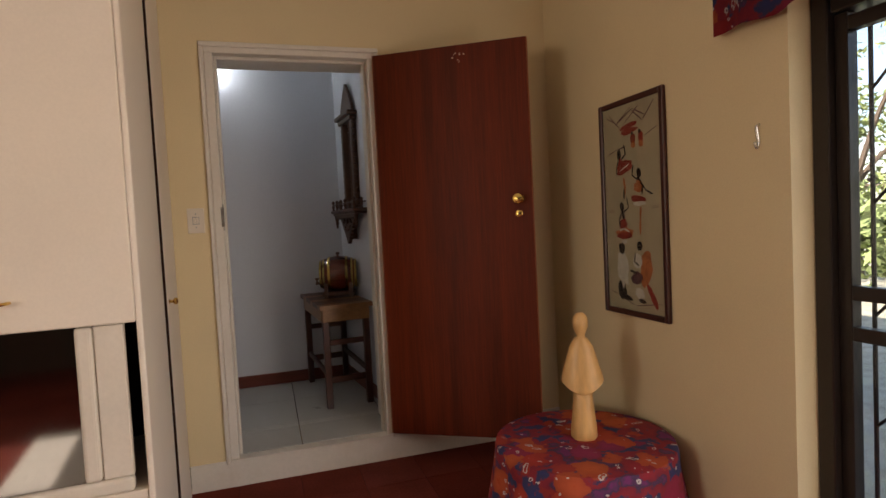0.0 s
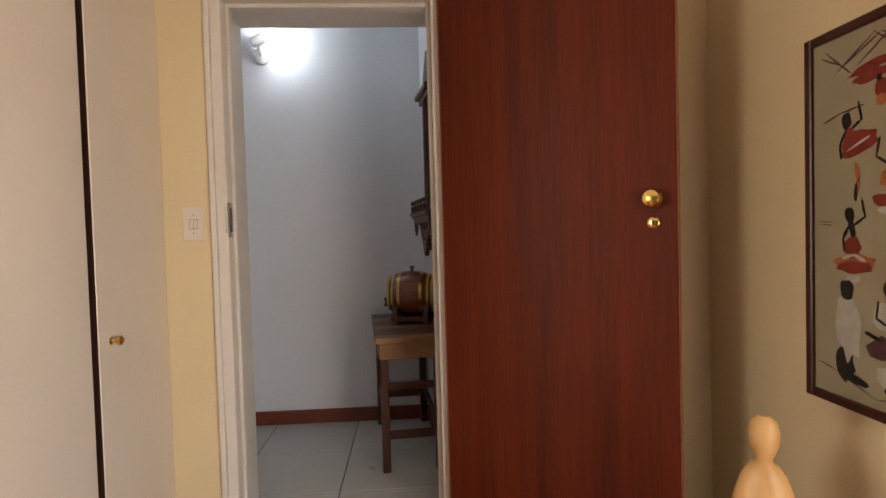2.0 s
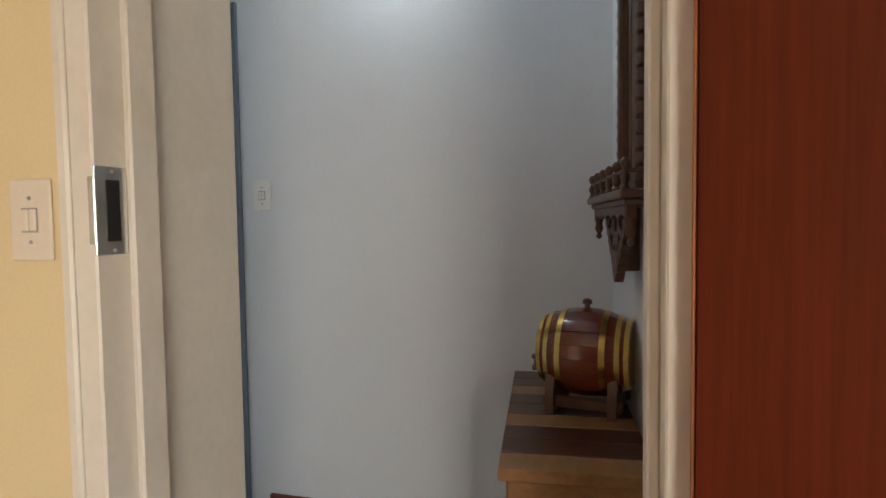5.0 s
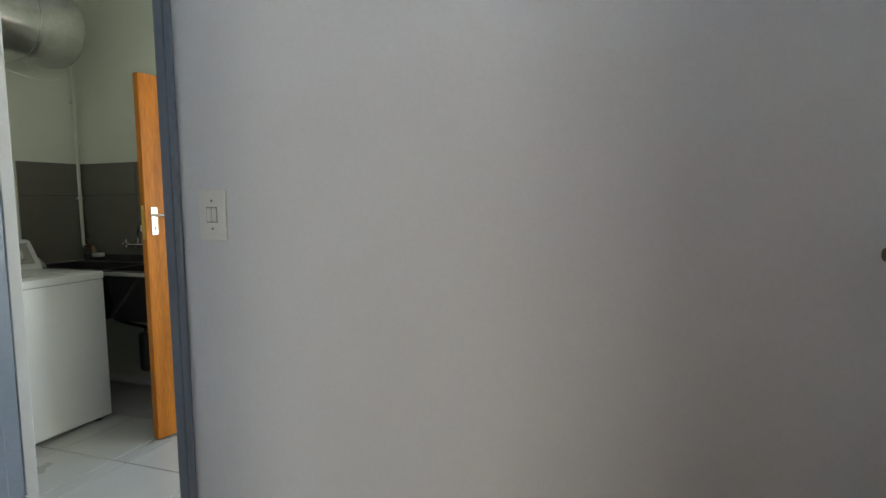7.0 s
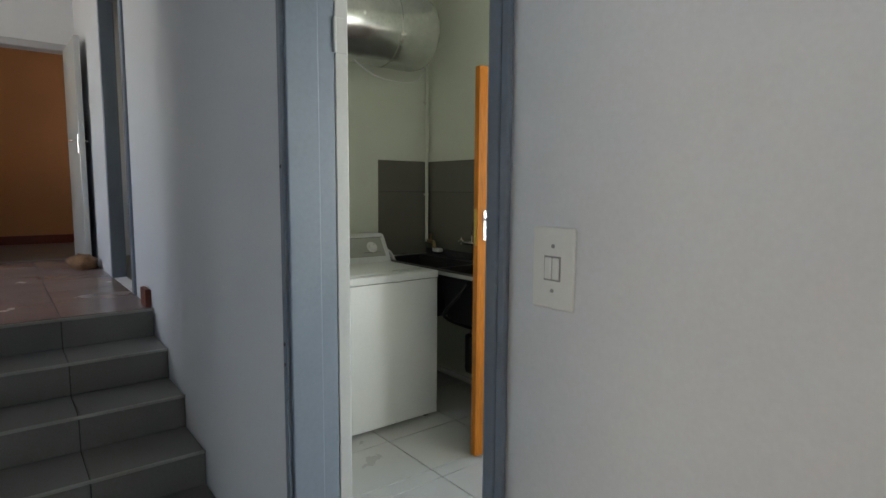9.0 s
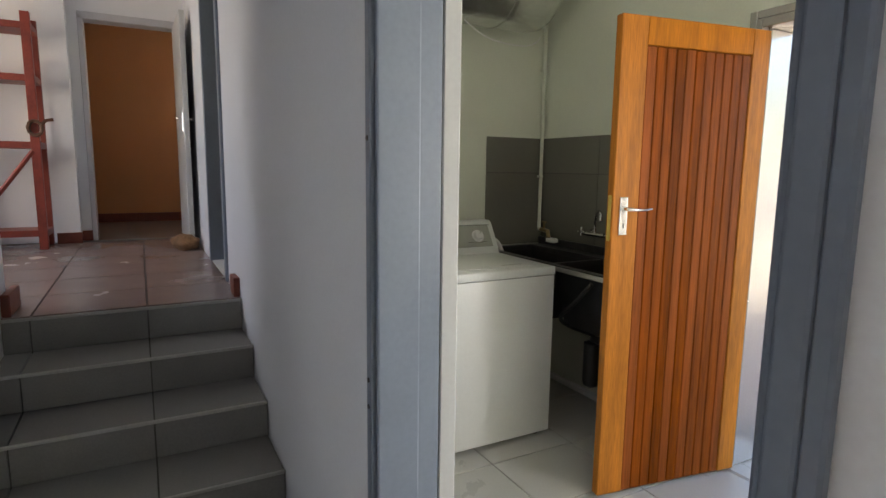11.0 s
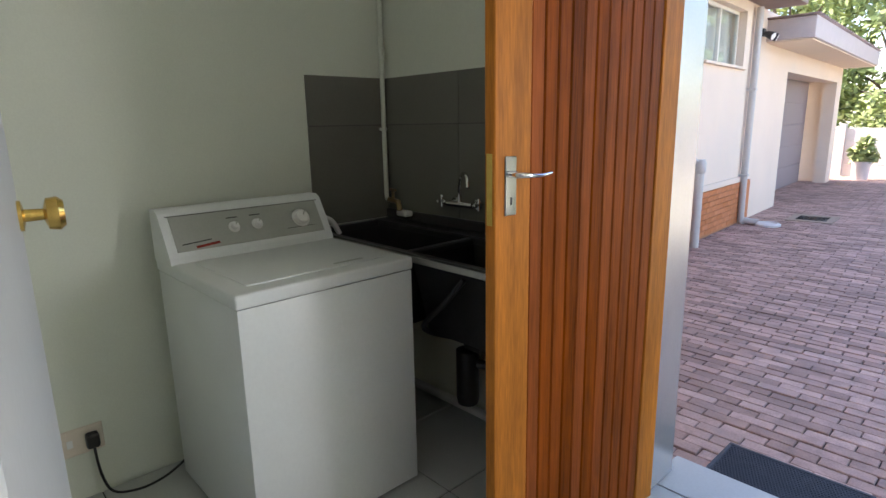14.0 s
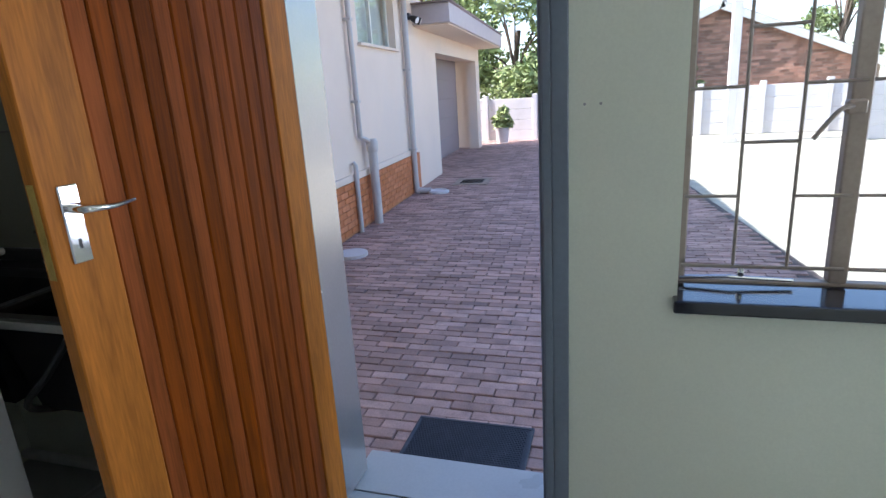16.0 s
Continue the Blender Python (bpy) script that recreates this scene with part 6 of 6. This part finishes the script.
def neighbour_wing():
    """Local x out of the wall, y along it, z up."""
    ob = thing("house_wing", HOUSE, "painted house wing with brick base, small window and garage", "house")
    H = 3.05
    y0, y1 = -3.4, 10.2
    bm = wall_with_holes("y", y0, y1, -0.25, 0.0, 0.0, H, [(1.0, 2.55, 2.20, 2.92), (5.05, 9.65, 0.0, 2.27)])
    part("wall", bm, M_EXTW, ob)
    part("wall", bm_box((-6, y1 - 0.25, 0), (-0.25, y1, H)), M_EXTW, ob)
    part("wall", bm_box((-1.6, 4.85, 0), (-0.25, 5.04, H)), M_EXTW, ob)
    part("garage_ceiling", bm_box((-1.6, 5.04, 2.3), (-0.25, 9.7, 2.4)), M_EXTW, ob)
    g = part("garage_door", bm_box((-0.62, 5.04, 0.0), (-0.56, 9.7, 2.3)), M_GARAGE, ob, "closed grey-mauve garage door")
    for k in range(5):
        part("garage_panel", bm_box((-0.562, 5.08, 0.03 + 0.45 * k), (-0.548, 9.66, 0.45 + 0.45 * k), 0.004), M_GARAGE, g)
    part("garage_handle", bm_box((-0.548, 6.2, 0.95), (-0.52, 6.28, 0.98), 0.003), M_CHROME, g)
    w = part("window", bm_box((-0.14, 1.0, 2.20), (-0.10, 2.55, 2.24), 0.003), M_FRAMEW, ob, "cream steel casement window")
    for lo, hi in (((-0.14, 1.0, 2.24), (-0.10, 1.04, 2.92)), ((-0.14, 2.51, 2.24), (-0.10, 2.55, 2.92)), ((-0.14, 1.04, 2.88), (-0.10, 2.51, 2.92)), ((-0.14, 1.76, 2.24), (-0.09, 1.80, 2.88))):
        part("frame", bm_box(lo, hi, 0.003), M_FRAMEW, w)
    part("pane", bm_box((-0.125, 1.04, 2.24), (-0.12, 2.51, 2.88)), M_GLASS, w)
    part("blind", bm_box((-0.20, 1.0, 2.2), (-0.19, 2.55, 2.92)), M_BLIND, w)
    part("window_sill", bm_box((-0.12, 0.97, 2.165), (0.05, 2.58, 2.199), 0.004), M_EXTW, w)
    part("air_brick", bm_box((0.0, 0.62, 2.95), (0.012, 0.86, 3.04), 0.002), M_PRECAST, ob)
    # brick base
    base = part("plinth", bm_box((0.0, y0, 0.0), (0.008, 3.05, 0.62)), M_MORTO, ob, "mortar behind an orange face-brick base")
    part("plinth_top", bm_box((0.0, y0, 0.621), (0.03, 3.05, 0.70), 0.004), M_EXTW, ob, "painted plaster band")
    bl, bh = 0.222, 0.073
    me = mesh_of("brick", bm_box((0.008, 0.004, 0.004), (0.024, bl - 0.006, bh - 0.006), 0.003), M_BRICKO)
    for r in range(8):
        yy = -1.4 + (0.111 if r % 2 else 0)
        while yy < 2.9:
            piece("brick", me, base, pose(0, yy, 0.03 + r * bh))
            yy += bl
    part("pillar", bm_box((0.0, 3.15, 0.0), (0.035, 3.32, 0.62), 0.004), M_BRICKO, ob, "short brick strip beside the downpipe")
    # garage canopy
    part("canopy", bm_box((-6, 3.55, 2.62), (0.62, 10.4, 2.92), 0.01), M_FASC, ob, "mauve-grey fascia of the garage roof")
    part("canopy_soffit", bm_box((0.0, 3.6, 2.60), (0.58, 10.3, 2.619)), M_EXTW, ob)
    bm = bmesh.new()
    for i in range(41):
        bm_box((-6, 3.5 + 0.17 * i, 2.921), (0.66, 3.585 + 0.17 * i, 2.945), 0, bm)
    part("roof_sheet", bm, M_ROOF, ob)
    part("roof", bm_box((-6, y0 - 0.2, H + 0.002), (0.5, 3.5, H + 0.12), 0.01), M_ROOF, ob)
    return ob


neighbour_wing()


def pipes():
    ob = thing("soil_pipe", HOUSE, "grey painted soil pipe with a hopper on the house wall", "pipe")
    part("lower_pipe", bm_tube([(0.11, 0.85, 0.0), (0.11, 0.85, 0.92)], 0.055, 16), M_PIPE, ob, "", True)
    part("hopper", bm_lathe([(0.058, 0.0), (0.07, 0.02), (0.07, 0.12), (0.055, 0.16)], 18, pose(0.11, 0.85, 0.90)), M_PIPE, ob, "", True)
    part("upper_pipe", bm_tube([(0.09, 0.86, 1.02), (0.08, 0.66, 1.08), (0.06, 0.60, 1.10), (0.06, 0.60, 3.0)], 0.03, 12), M_PIPE, ob, "", True)
    for z in (1.5, 2.4):
        part("clip", bm_box((0.0, 0.56, z), (0.095, 0.64, z + 0.03), 0.003), M_PIPE, ob)
    ob = thing("waste_pipe", HOUSE, "thin grey waste pipe standing beside the soil pipe", "pipe")
    part("pipe", bm_tube([(0.06, 0.36, 0.0), (0.06, 0.36, 0.80), (0.03, 0.36, 0.83)], 0.028, 12), M_PIPE, ob, "", True)
    ob = thing("downpipe", HOUSE, "grey painted rainwater downpipe with a kicked foot", "pipe")
    part("pipe", bm_tube(arc([(0.07, 2.86, 3.0), (0.07, 2.86, 1.6), (0.07, 2.86, 0.16), (0.12, 2.87, 0.06), (0.30, 2.90, 0.045)]), 0.045, 14), M_PIPE, ob, "", True)
    for z in (0.7, 1.9):
        part("clip", bm_box((0.0, 2.81, z), (0.118, 2.91, z + 0.03), 0.003), M_PIPE, ob)
    g = tagged(part("splash_block", bm_lathe([(0.17, 0.0), (0.17, 0.03), (0.13, 0.05), (0.11, 0.03)], 20, HOUSE @ pose(0.42, 2.92, 0.0)), M_PRECAST), "pale concrete splash block under the downpipe", "splash block")
    g2 = tagged(part("gully_cover", bm_lathe([(0.16, 0.0), (0.16, 0.035), (0.12, 0.04)], 20, HOUSE @ pose(0.32, -0.62, 0.0)), M_PRECAST), "pale round concrete gully cover in the paving", "gully")
    d = thing("drain_grate", HOUSE @ pose(0.8, 3.9, -0.003), "square iron drain grate with a concrete surround", "drain")
    for lo, hi in (((-0.3, -0.35, 0), (0.3, -0.22, 0.02)), ((-0.3, 0.22, 0), (0.3, 0.35, 0.02)), ((-0.3, -0.22, 0), (-0.2, 0.22, 0.02)), ((0.2, -0.22, 0), (0.3, 0.22, 0.02))):
        part("surround", bm_box(lo, hi, 0.004), M_MORT, d)
    for i in range(8):
        part("grate_bar", bm_box((-0.2, -0.2 + 0.055 * i, 0.002), (0.2, -0.175 + 0.055 * i, 0.014)), M_DARK, d)
    l = thing("outdoor_lamp", HOUSE @ pose(0.0, 3.3, 2.72), "twin-headed dark outdoor floodlight on the house wall", "lamp")
    part("base", bm_box((0, -0.06, -0.05), (0.04, 0.06, 0.05), 0.006), M_DARK, l)
    for s in (-1, 1):
        part("head", bm_lathe([(0.03, 0), (0.05, 0.06), (0.06, 0.13), (0.055, 0.135)], 16, pose(0.06, s * 0.07, -0.02, 0, 115, s * 15)), M_DARK, l, "", True)
        part("lens", bm_lathe([(0.052, 0.134), (0.03, 0.142)], 16, pose(0.06, s * 0.07, -0.02, 0, 115, s * 15)), M_PLAST, l)


pipes()


def boundary_wall():
    ob = thing("boundary_wall", pose(-6.5, 19.4, GZ - 0.03, 0, 0, -3), "white-painted precast concrete panel wall with posts", "wall")
    post = mesh_of("post", bm_box((-0.07, -0.07, 0), (0.07, 0.07, 1.36), 0.01), M_PRECAST)
    panel = mesh_of("panel", bm_box((0.075, -0.025, 0.0), (1.425, 0.025, 0.306), 0.008), M_PRECAST)
    for i in range(14):
        piece("post", post, ob, pose(1.5 * i, 0, 0))
        if i < 13:
            for k in range(4):
                piece("panel", panel, ob, pose(1.5 * i, 0, 0.01 + 0.312 * k))
    # a stepped return nearer the lawn
    ob2 = thing("boundary_wall", pose(4.0, 16.6, GZ - 0.03, 0, 0, 8), "short white-painted precast wall section with a gap", "wall")
    for i in range(7):
        piece("post", post, ob2, pose(1.5 * i, 0, 0))
        if i < 6:
            for k in range(4):
                piece("panel", panel, ob2, pose(1.5 * i, 0, 0.01 + 0.312 * k))


boundary_wall()


def brick_building():
    ob = thing("brick_building", pose(2.4, 26, GZ - 0.03), "red-brown brick outbuilding with a gabled roof", "house")
    gab = [(-5.0, 0), (5.2, 0), (5.2, 1.7), (0.0, 3.95), (-5.0, 1.7)]
    part("wall", bm_prism(gab, 0.3), M_MORT, ob)
    bl, bh = 0.30, 0.105
    bm = bmesh.new()
    vs, fs = [], []
    rng = random.Random(8)
    for r in range(38):
        z = 0.02 + r * bh
        half = 5.1 if z < 1.6 else max(0.0, (3.9 - z) / (3.95 - 1.7) * 5.1)
        x = -half + (bl / 2 if r % 2 else 0)
        while x + bl < half:
            d = -0.02 + rng.uniform(-0.008, 0.008)
            i = len(vs)
            for yy in (d, 0.01):
                vs += [(x + 0.008, yy, z + 0.008), (x + bl - 0.008, yy, z + 0.008), (x + bl - 0.008, yy, z + bh - 0.008), (x + 0.008, yy, z + bh - 0.008)]
            fs += [(i, i + 1, i + 2, i + 3), (i, i + 4, i + 5, i + 1), (i + 1, i + 5, i + 6, i + 2), (i + 2, i + 6, i + 7, i + 3), (i + 3, i + 7, i + 4, i)]
            x += bl
    me = bpy.data.meshes.new("bricks")
    me.from_pydata(vs, [], fs)
    me.materials.append(M_BRICKI)
    bk = new("bricks", me)
    bk.parent = ob
    tagged(bk, kind="stuff")
    for s in (-1, 1):
        a = math.degrees(math.atan2(2.25, 5.1))
        part("roof", bm_box((-0.1, -0.35, 0.0), (6.0, 6.0, 0.12)), M_ROOF, ob).matrix_basis = pose(0, 0, 3.98, 0, a if s > 0 else 180 - a, 0) if s > 0 else pose(0, 0, 4.10, 0, 180 - a, 0)
        part("barge_board", bm_box((-0.05, -0.38, -0.16), (6.0, -0.35, 0.10)), M_FRAMEW, ob).matrix_basis = pose(0, 0, 3.98, 0, a if s > 0 else 180 - a, 0)


def island_mat(name, base, amt, **more):
    m = mat(name, base, 0.85, var=0.15, scale=9, bump=0.3, **more)
    nt = m.node_tree
    b = nt.nodes["Principled BSDF"]
    src = b.inputs["Base Color"].links[0].from_socket
    ge = nt.nodes.new("ShaderNodeNewGeometry")
    r = nt.nodes.new("ShaderNodeMapRange")
    r.inputs[3].default_value, r.inputs[4].default_value = 1 - amt, 1 + amt
    nt.links.new(ge.outputs["Random Per Island"], r.inputs[0])
    h = nt.nodes.new("ShaderNodeHueSaturation")
    nt.links.new(r.outputs[0], h.inputs["Value"])
    nt.links.new(src, h.inputs["Color"])
    nt.links.new(h.outputs["Color"], b.inputs["Base Color"])
    return m


M_BRICKI = island_mat("rustic_brick", (0.42, 0.21, 0.14), 0.45)
M_PAVERI = island_mat("clay_paver_far", (0.42, 0.265, 0.215), 0.3, stain=(0.14, 0.115, 0.11), stain_amt=0.55)
# one leaf in two copies: the sunlit one has sunlight in its colour
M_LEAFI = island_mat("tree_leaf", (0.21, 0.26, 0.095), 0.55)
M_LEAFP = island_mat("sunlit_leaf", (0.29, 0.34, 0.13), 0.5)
brick_building()


def leaf_cloud(rng, centres, n, size, spread):
    vs, fs = [], []
    for _ in range(n):
        c, r = rng.choice(centres)
        d = Vector((rng.gauss(0, 1), rng.gauss(0, 1), rng.gauss(0, 1))).normalized() * r * (rng.random() ** 0.4)
        p = Vector(c) + Vector((d.x, d.y, d.z * spread))
        s = size * rng.uniform(0.6, 1.4)
        a = Vector((rng.gauss(0, 1), rng.gauss(0, 1), rng.gauss(0, 0.7))).normalized()
        b = a.cross(Vector((rng.gauss(0, 1), rng.gauss(0, 1), rng.gauss(0, 1)))).normalized()
        i = len(vs)
        vs += [tuple(p - a * s), tuple(p + b * s * 0.42 + a * 0.1 * s), tuple(p + a * s), tuple(p - b * s * 0.42 + a * 0.1 * s)]
        fs.append((i, i + 1, i + 2, i + 3))
    return vs, fs


def tree(x, y, h, r, seed, material, label, n=2600, size=0.16):
    rng = random.Random(seed)
    ob = thing("tree", pose(x, y, GZ - 0.05), label, "tree", "garden trees")
    trunk = bmesh.new()
    bm_tube(arc([(0, 0, 0), (rng.uniform(-0.1, 0.1), 0.05, h * 0.3), (rng.uniform(-0.2, 0.2), 0, h * 0.62)]), [0.14 - 0.005 * k for k in range(13)], 10, trunk)
    part("trunk", trunk, M_BARK, ob, "", True)
    centres = []
    for i in range(12):
        a = i * 2.4 + rng.uniform(-0.4, 0.4)
        e = Vector((math.cos(a) * r * rng.uniform(0.35, 0.9), math.sin(a) * r * rng.uniform(0.35, 0.9), h * rng.uniform(0.22, 0.95)))
        part("limb", bm_tube(arc([(0, 0, h * 0.35), (e.x * 0.4, e.y * 0.4, h * 0.35 + (e.z - h * 0.35) * 0.6), tuple(e)]), [0.06 - 0.004 * k for k in range(13)], 6), M_BARK, ob)
        centres.append((tuple(e), r * rng.uniform(0.3, 0.55)))
    vs, fs = leaf_cloud(rng, centres, int(n * 2.2), size * 0.62, 0.75)
    me = bpy.data.meshes.new("crown")
    me.from_pydata(vs, [], fs)
    me.materials.append(material)
    c = new("crown", me)
    c.parent = ob
    tagged(c, kind="stuff")


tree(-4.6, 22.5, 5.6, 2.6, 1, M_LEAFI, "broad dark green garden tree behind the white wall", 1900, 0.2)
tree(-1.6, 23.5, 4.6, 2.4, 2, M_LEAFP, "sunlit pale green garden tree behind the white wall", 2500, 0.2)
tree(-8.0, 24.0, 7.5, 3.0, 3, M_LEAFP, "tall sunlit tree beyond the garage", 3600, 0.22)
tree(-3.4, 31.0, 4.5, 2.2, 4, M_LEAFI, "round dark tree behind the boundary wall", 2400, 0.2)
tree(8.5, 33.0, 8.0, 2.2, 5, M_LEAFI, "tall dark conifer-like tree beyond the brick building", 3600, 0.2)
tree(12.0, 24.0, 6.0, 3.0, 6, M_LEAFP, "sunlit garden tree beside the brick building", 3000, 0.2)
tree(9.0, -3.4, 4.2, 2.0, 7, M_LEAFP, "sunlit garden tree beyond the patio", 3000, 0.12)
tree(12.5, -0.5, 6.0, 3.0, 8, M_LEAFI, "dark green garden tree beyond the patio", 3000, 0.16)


def shrub(x, y, h, r, seed, label, material, z=GZ):
    rng = random.Random(seed)
    ob = thing("shrub", pose(x, y, z - 0.03), label, "shrub", "garden shrubs")
    part("stem", bm_tube([(0, 0, 0), (0.02, 0, h * 0.5)], 0.03, 6), M_BARK, ob)
    cs = [((rng.uniform(-r, r) * 0.6, rng.uniform(-r, r) * 0.6, h * rng.uniform(0.35, 0.8)), r * 0.6) for _ in range(6)]
    vs, fs = leaf_cloud(rng, cs, 1100, 0.05 + 0.05 * r, 0.8)
    me = bpy.data.meshes.new("leaves")
    me.from_pydata(vs, [], fs)
    me.materials.append(material)
    c = new("leaves", me)
    c.parent = ob
    tagged(c, kind="stuff")


for k in range(5):
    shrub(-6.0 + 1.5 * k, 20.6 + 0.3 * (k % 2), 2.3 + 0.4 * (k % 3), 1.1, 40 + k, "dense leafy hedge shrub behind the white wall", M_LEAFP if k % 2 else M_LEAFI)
shrub(6.2, -1.2, 1.3, 0.8, 11, "pale leafy shrub at the patio's edge", M_LEAFP)
shrub(6.5, -2.8, 1.0, 0.8, 12, "low dark shrub at the patio's edge", M_LEAFI)
tree(10.0, 4.2, 4.5, 2.2, 9, M_LEAFP, "sunlit bushy garden tree beyond the lawn", 3000, 0.12)
shrub(7.2, 2.4, 1.4, 0.9, 15, "leafy shrub beyond the patio", M_LEAFI)
shrub(2.3, 8.6, 0.3, 0.3, 13, "small yellowing weed clump on the lawn", M_LEAFP)
shrub(3.6, 9.3, 0.35, 0.35, 14, "small green weed clump on the lawn", M_LEAFP)


def planter():
    ob = thing("planter", pose(-4.35, 18.4, GZ), "pale concrete plant pot with a leafy shrub by the wall", "plant pot")
    part("pot", bm_lathe([(0.15, 0), (0.16, 0.02), (0.20, 0.42), (0.22, 0.44), (0.20, 0.44), (0.18, 0.38)], 20), M_PRECAST, ob, "", True)
    rng = random.Random(21)
    vs, fs = leaf_cloud(rng, [((0, 0, 0.66), 0.26), ((0.14, 0, 0.58), 0.2), ((-0.14, 0.05, 0.6), 0.2), ((0.05, 0, 0.9), 0.14)], 300, 0.10, 1.0)
    me = bpy.data.meshes.new("leaves")
    me.from_pydata(vs, [], fs)
    me.materials.append(M_LEAFP)
    c = new("leaves", me)
    c.parent = ob
    tagged(c, kind="stuff")


planter()


def garden_post():
    ob = thing("garden_post", pose(1.42, 17.0, GZ - 0.03), "tall white-painted post beside the precast boundary wall", "post")
    part("post", bm_box((-0.10, -0.10, 0), (0.10, 0.10, 4.4), 0.012), M_PRECAST, ob)
    part("foot", bm_box((-0.16, -0.16, 0), (0.16, 0.16, 0.12), 0.012), M_PRECAST, ob)


garden_post()

# ---- pieces of floors and pavements ----
floor_ob = bpy.data.objects["floor"]
GX, GY = 0.32, 2.385
tile_me = mesh_of("floor_tile", bm_box((0.003, 0.003, -0.010), (TP - 0.003, TP - 0.003, 0.0), 0.0018), M_TILE)


def floor_tiles(parent, x0, x1, y0, y1):
    i0, i1 = math.floor((x0 - GX) / TP + 1e-6), math.ceil((x1 - GX) / TP - 1e-6)
    j0, j1 = math.floor((y0 - GY) / TP + 1e-6), math.ceil((y1 - GY) / TP - 1e-6)
    for i in range(i0, i1):
        for j in range(j0, j1):
            xa, xb = max(GX + i * TP, x0), min(GX + (i + 1) * TP, x1)
            ya, yb = max(GY + j * TP, y0), min(GY + (j + 1) * TP, y1)
            if xb - xa < 0.015 or yb - ya < 0.015:
                continue
            if xb - xa > TP - 1e-3 and yb - ya > TP - 1e-3:
                piece("floor_tile", tile_me, parent, pose(xa, ya, 0))
            else:
                part("floor_tile", bm_box((xa + 0.003, ya + 0.003, -0.010), (xb - 0.003, yb - 0.003, 0.0), 0.0018), M_TILE, parent)


floor_tiles(floor_ob, -2.18, 0.89, HY, WY)
floor_tiles(floor_ob, -0.028, 0.792, 0.052, HY)
floor_tiles(floor_ob, -1.57, -0.712, WY, LY0)
floor_tiles(floor_ob, -2.25, HX, LY0, LY1)
floor_tiles(bpy.data.objects["floor_laundry"], LX, -2.25, LY0, LY1)
floor_tiles(floor_ob, -2.11, -1.36, LY1, LYO - 0.125)

room_floor = bpy.data.objects["floor_room"]
rt = mesh_of("floor_tile", bm_box((0.002, 0.002, -0.010), (0.298, 0.298, 0.0), 0.001), M_TERRA)
for i in range(16):
    for j in range(18):
        piece("floor_tile", rt, room_floor, pose(-3 + 0.3 * i, -0.3 - 0.3 * j, FZ + 0.007))

PL, PW = 0.215, 0.078
pav = mesh_of("paver", bm_box((0.003, 0.003, -0.03), (PL - 0.003, PW - 0.003, 0.0), 0.004), M_PAVER)
rng = random.Random(17)
near = 0
vs, fs = [], []
for j in range(198):
    y = 3.76 + j * PW
    x = -4.6 - 0.08 * j * PW + (PL / 2 if j % 2 else 0) + rng.uniform(-0.012, 0.012)
    while x < drive_sun_edge(y) - PL:
        dz = rng.uniform(-0.004, 0.004)
        if y < 5.7 and -2.55 < x < -0.95 and near < 300:
            piece("paver", pav, paving, pose(x, y, GZ + dz, rng.uniform(-0.9, 0.9), rng.uniform(-0.7, 0.7), rng.uniform(-1.2, 1.2)))
            near += 1
        else:
            k = len(vs)
            a, b, c, d = x + 0.003, x + PL - 0.003, y + 0.003, y + PW - 0.003
            e = 0.004
            vs += [(a, c, GZ - 0.02), (b, c, GZ - 0.02), (b, d, GZ - 0.02), (a, d, GZ - 0.02), (a + e, c + e, GZ + dz), (b - e, c + e, GZ + dz), (b - e, d - e, GZ + dz), (a + e, d - e, GZ + dz)]
            fs += [(k + 4, k + 5, k + 6, k + 7), (k, k + 1, k + 5, k + 4), (k + 1, k + 2, k + 6, k + 5), (k + 2, k + 3, k + 7, k + 6), (k + 3, k, k + 4, k + 7)]
        x += PL
me = bpy.data.meshes.new("pavers")
me.from_pydata(vs, [], fs)
me.materials.append(M_PAVERI)
far_pavers = new("pavers", me)
far_pavers.parent = paving
tagged(far_pavers, kind="stuff")
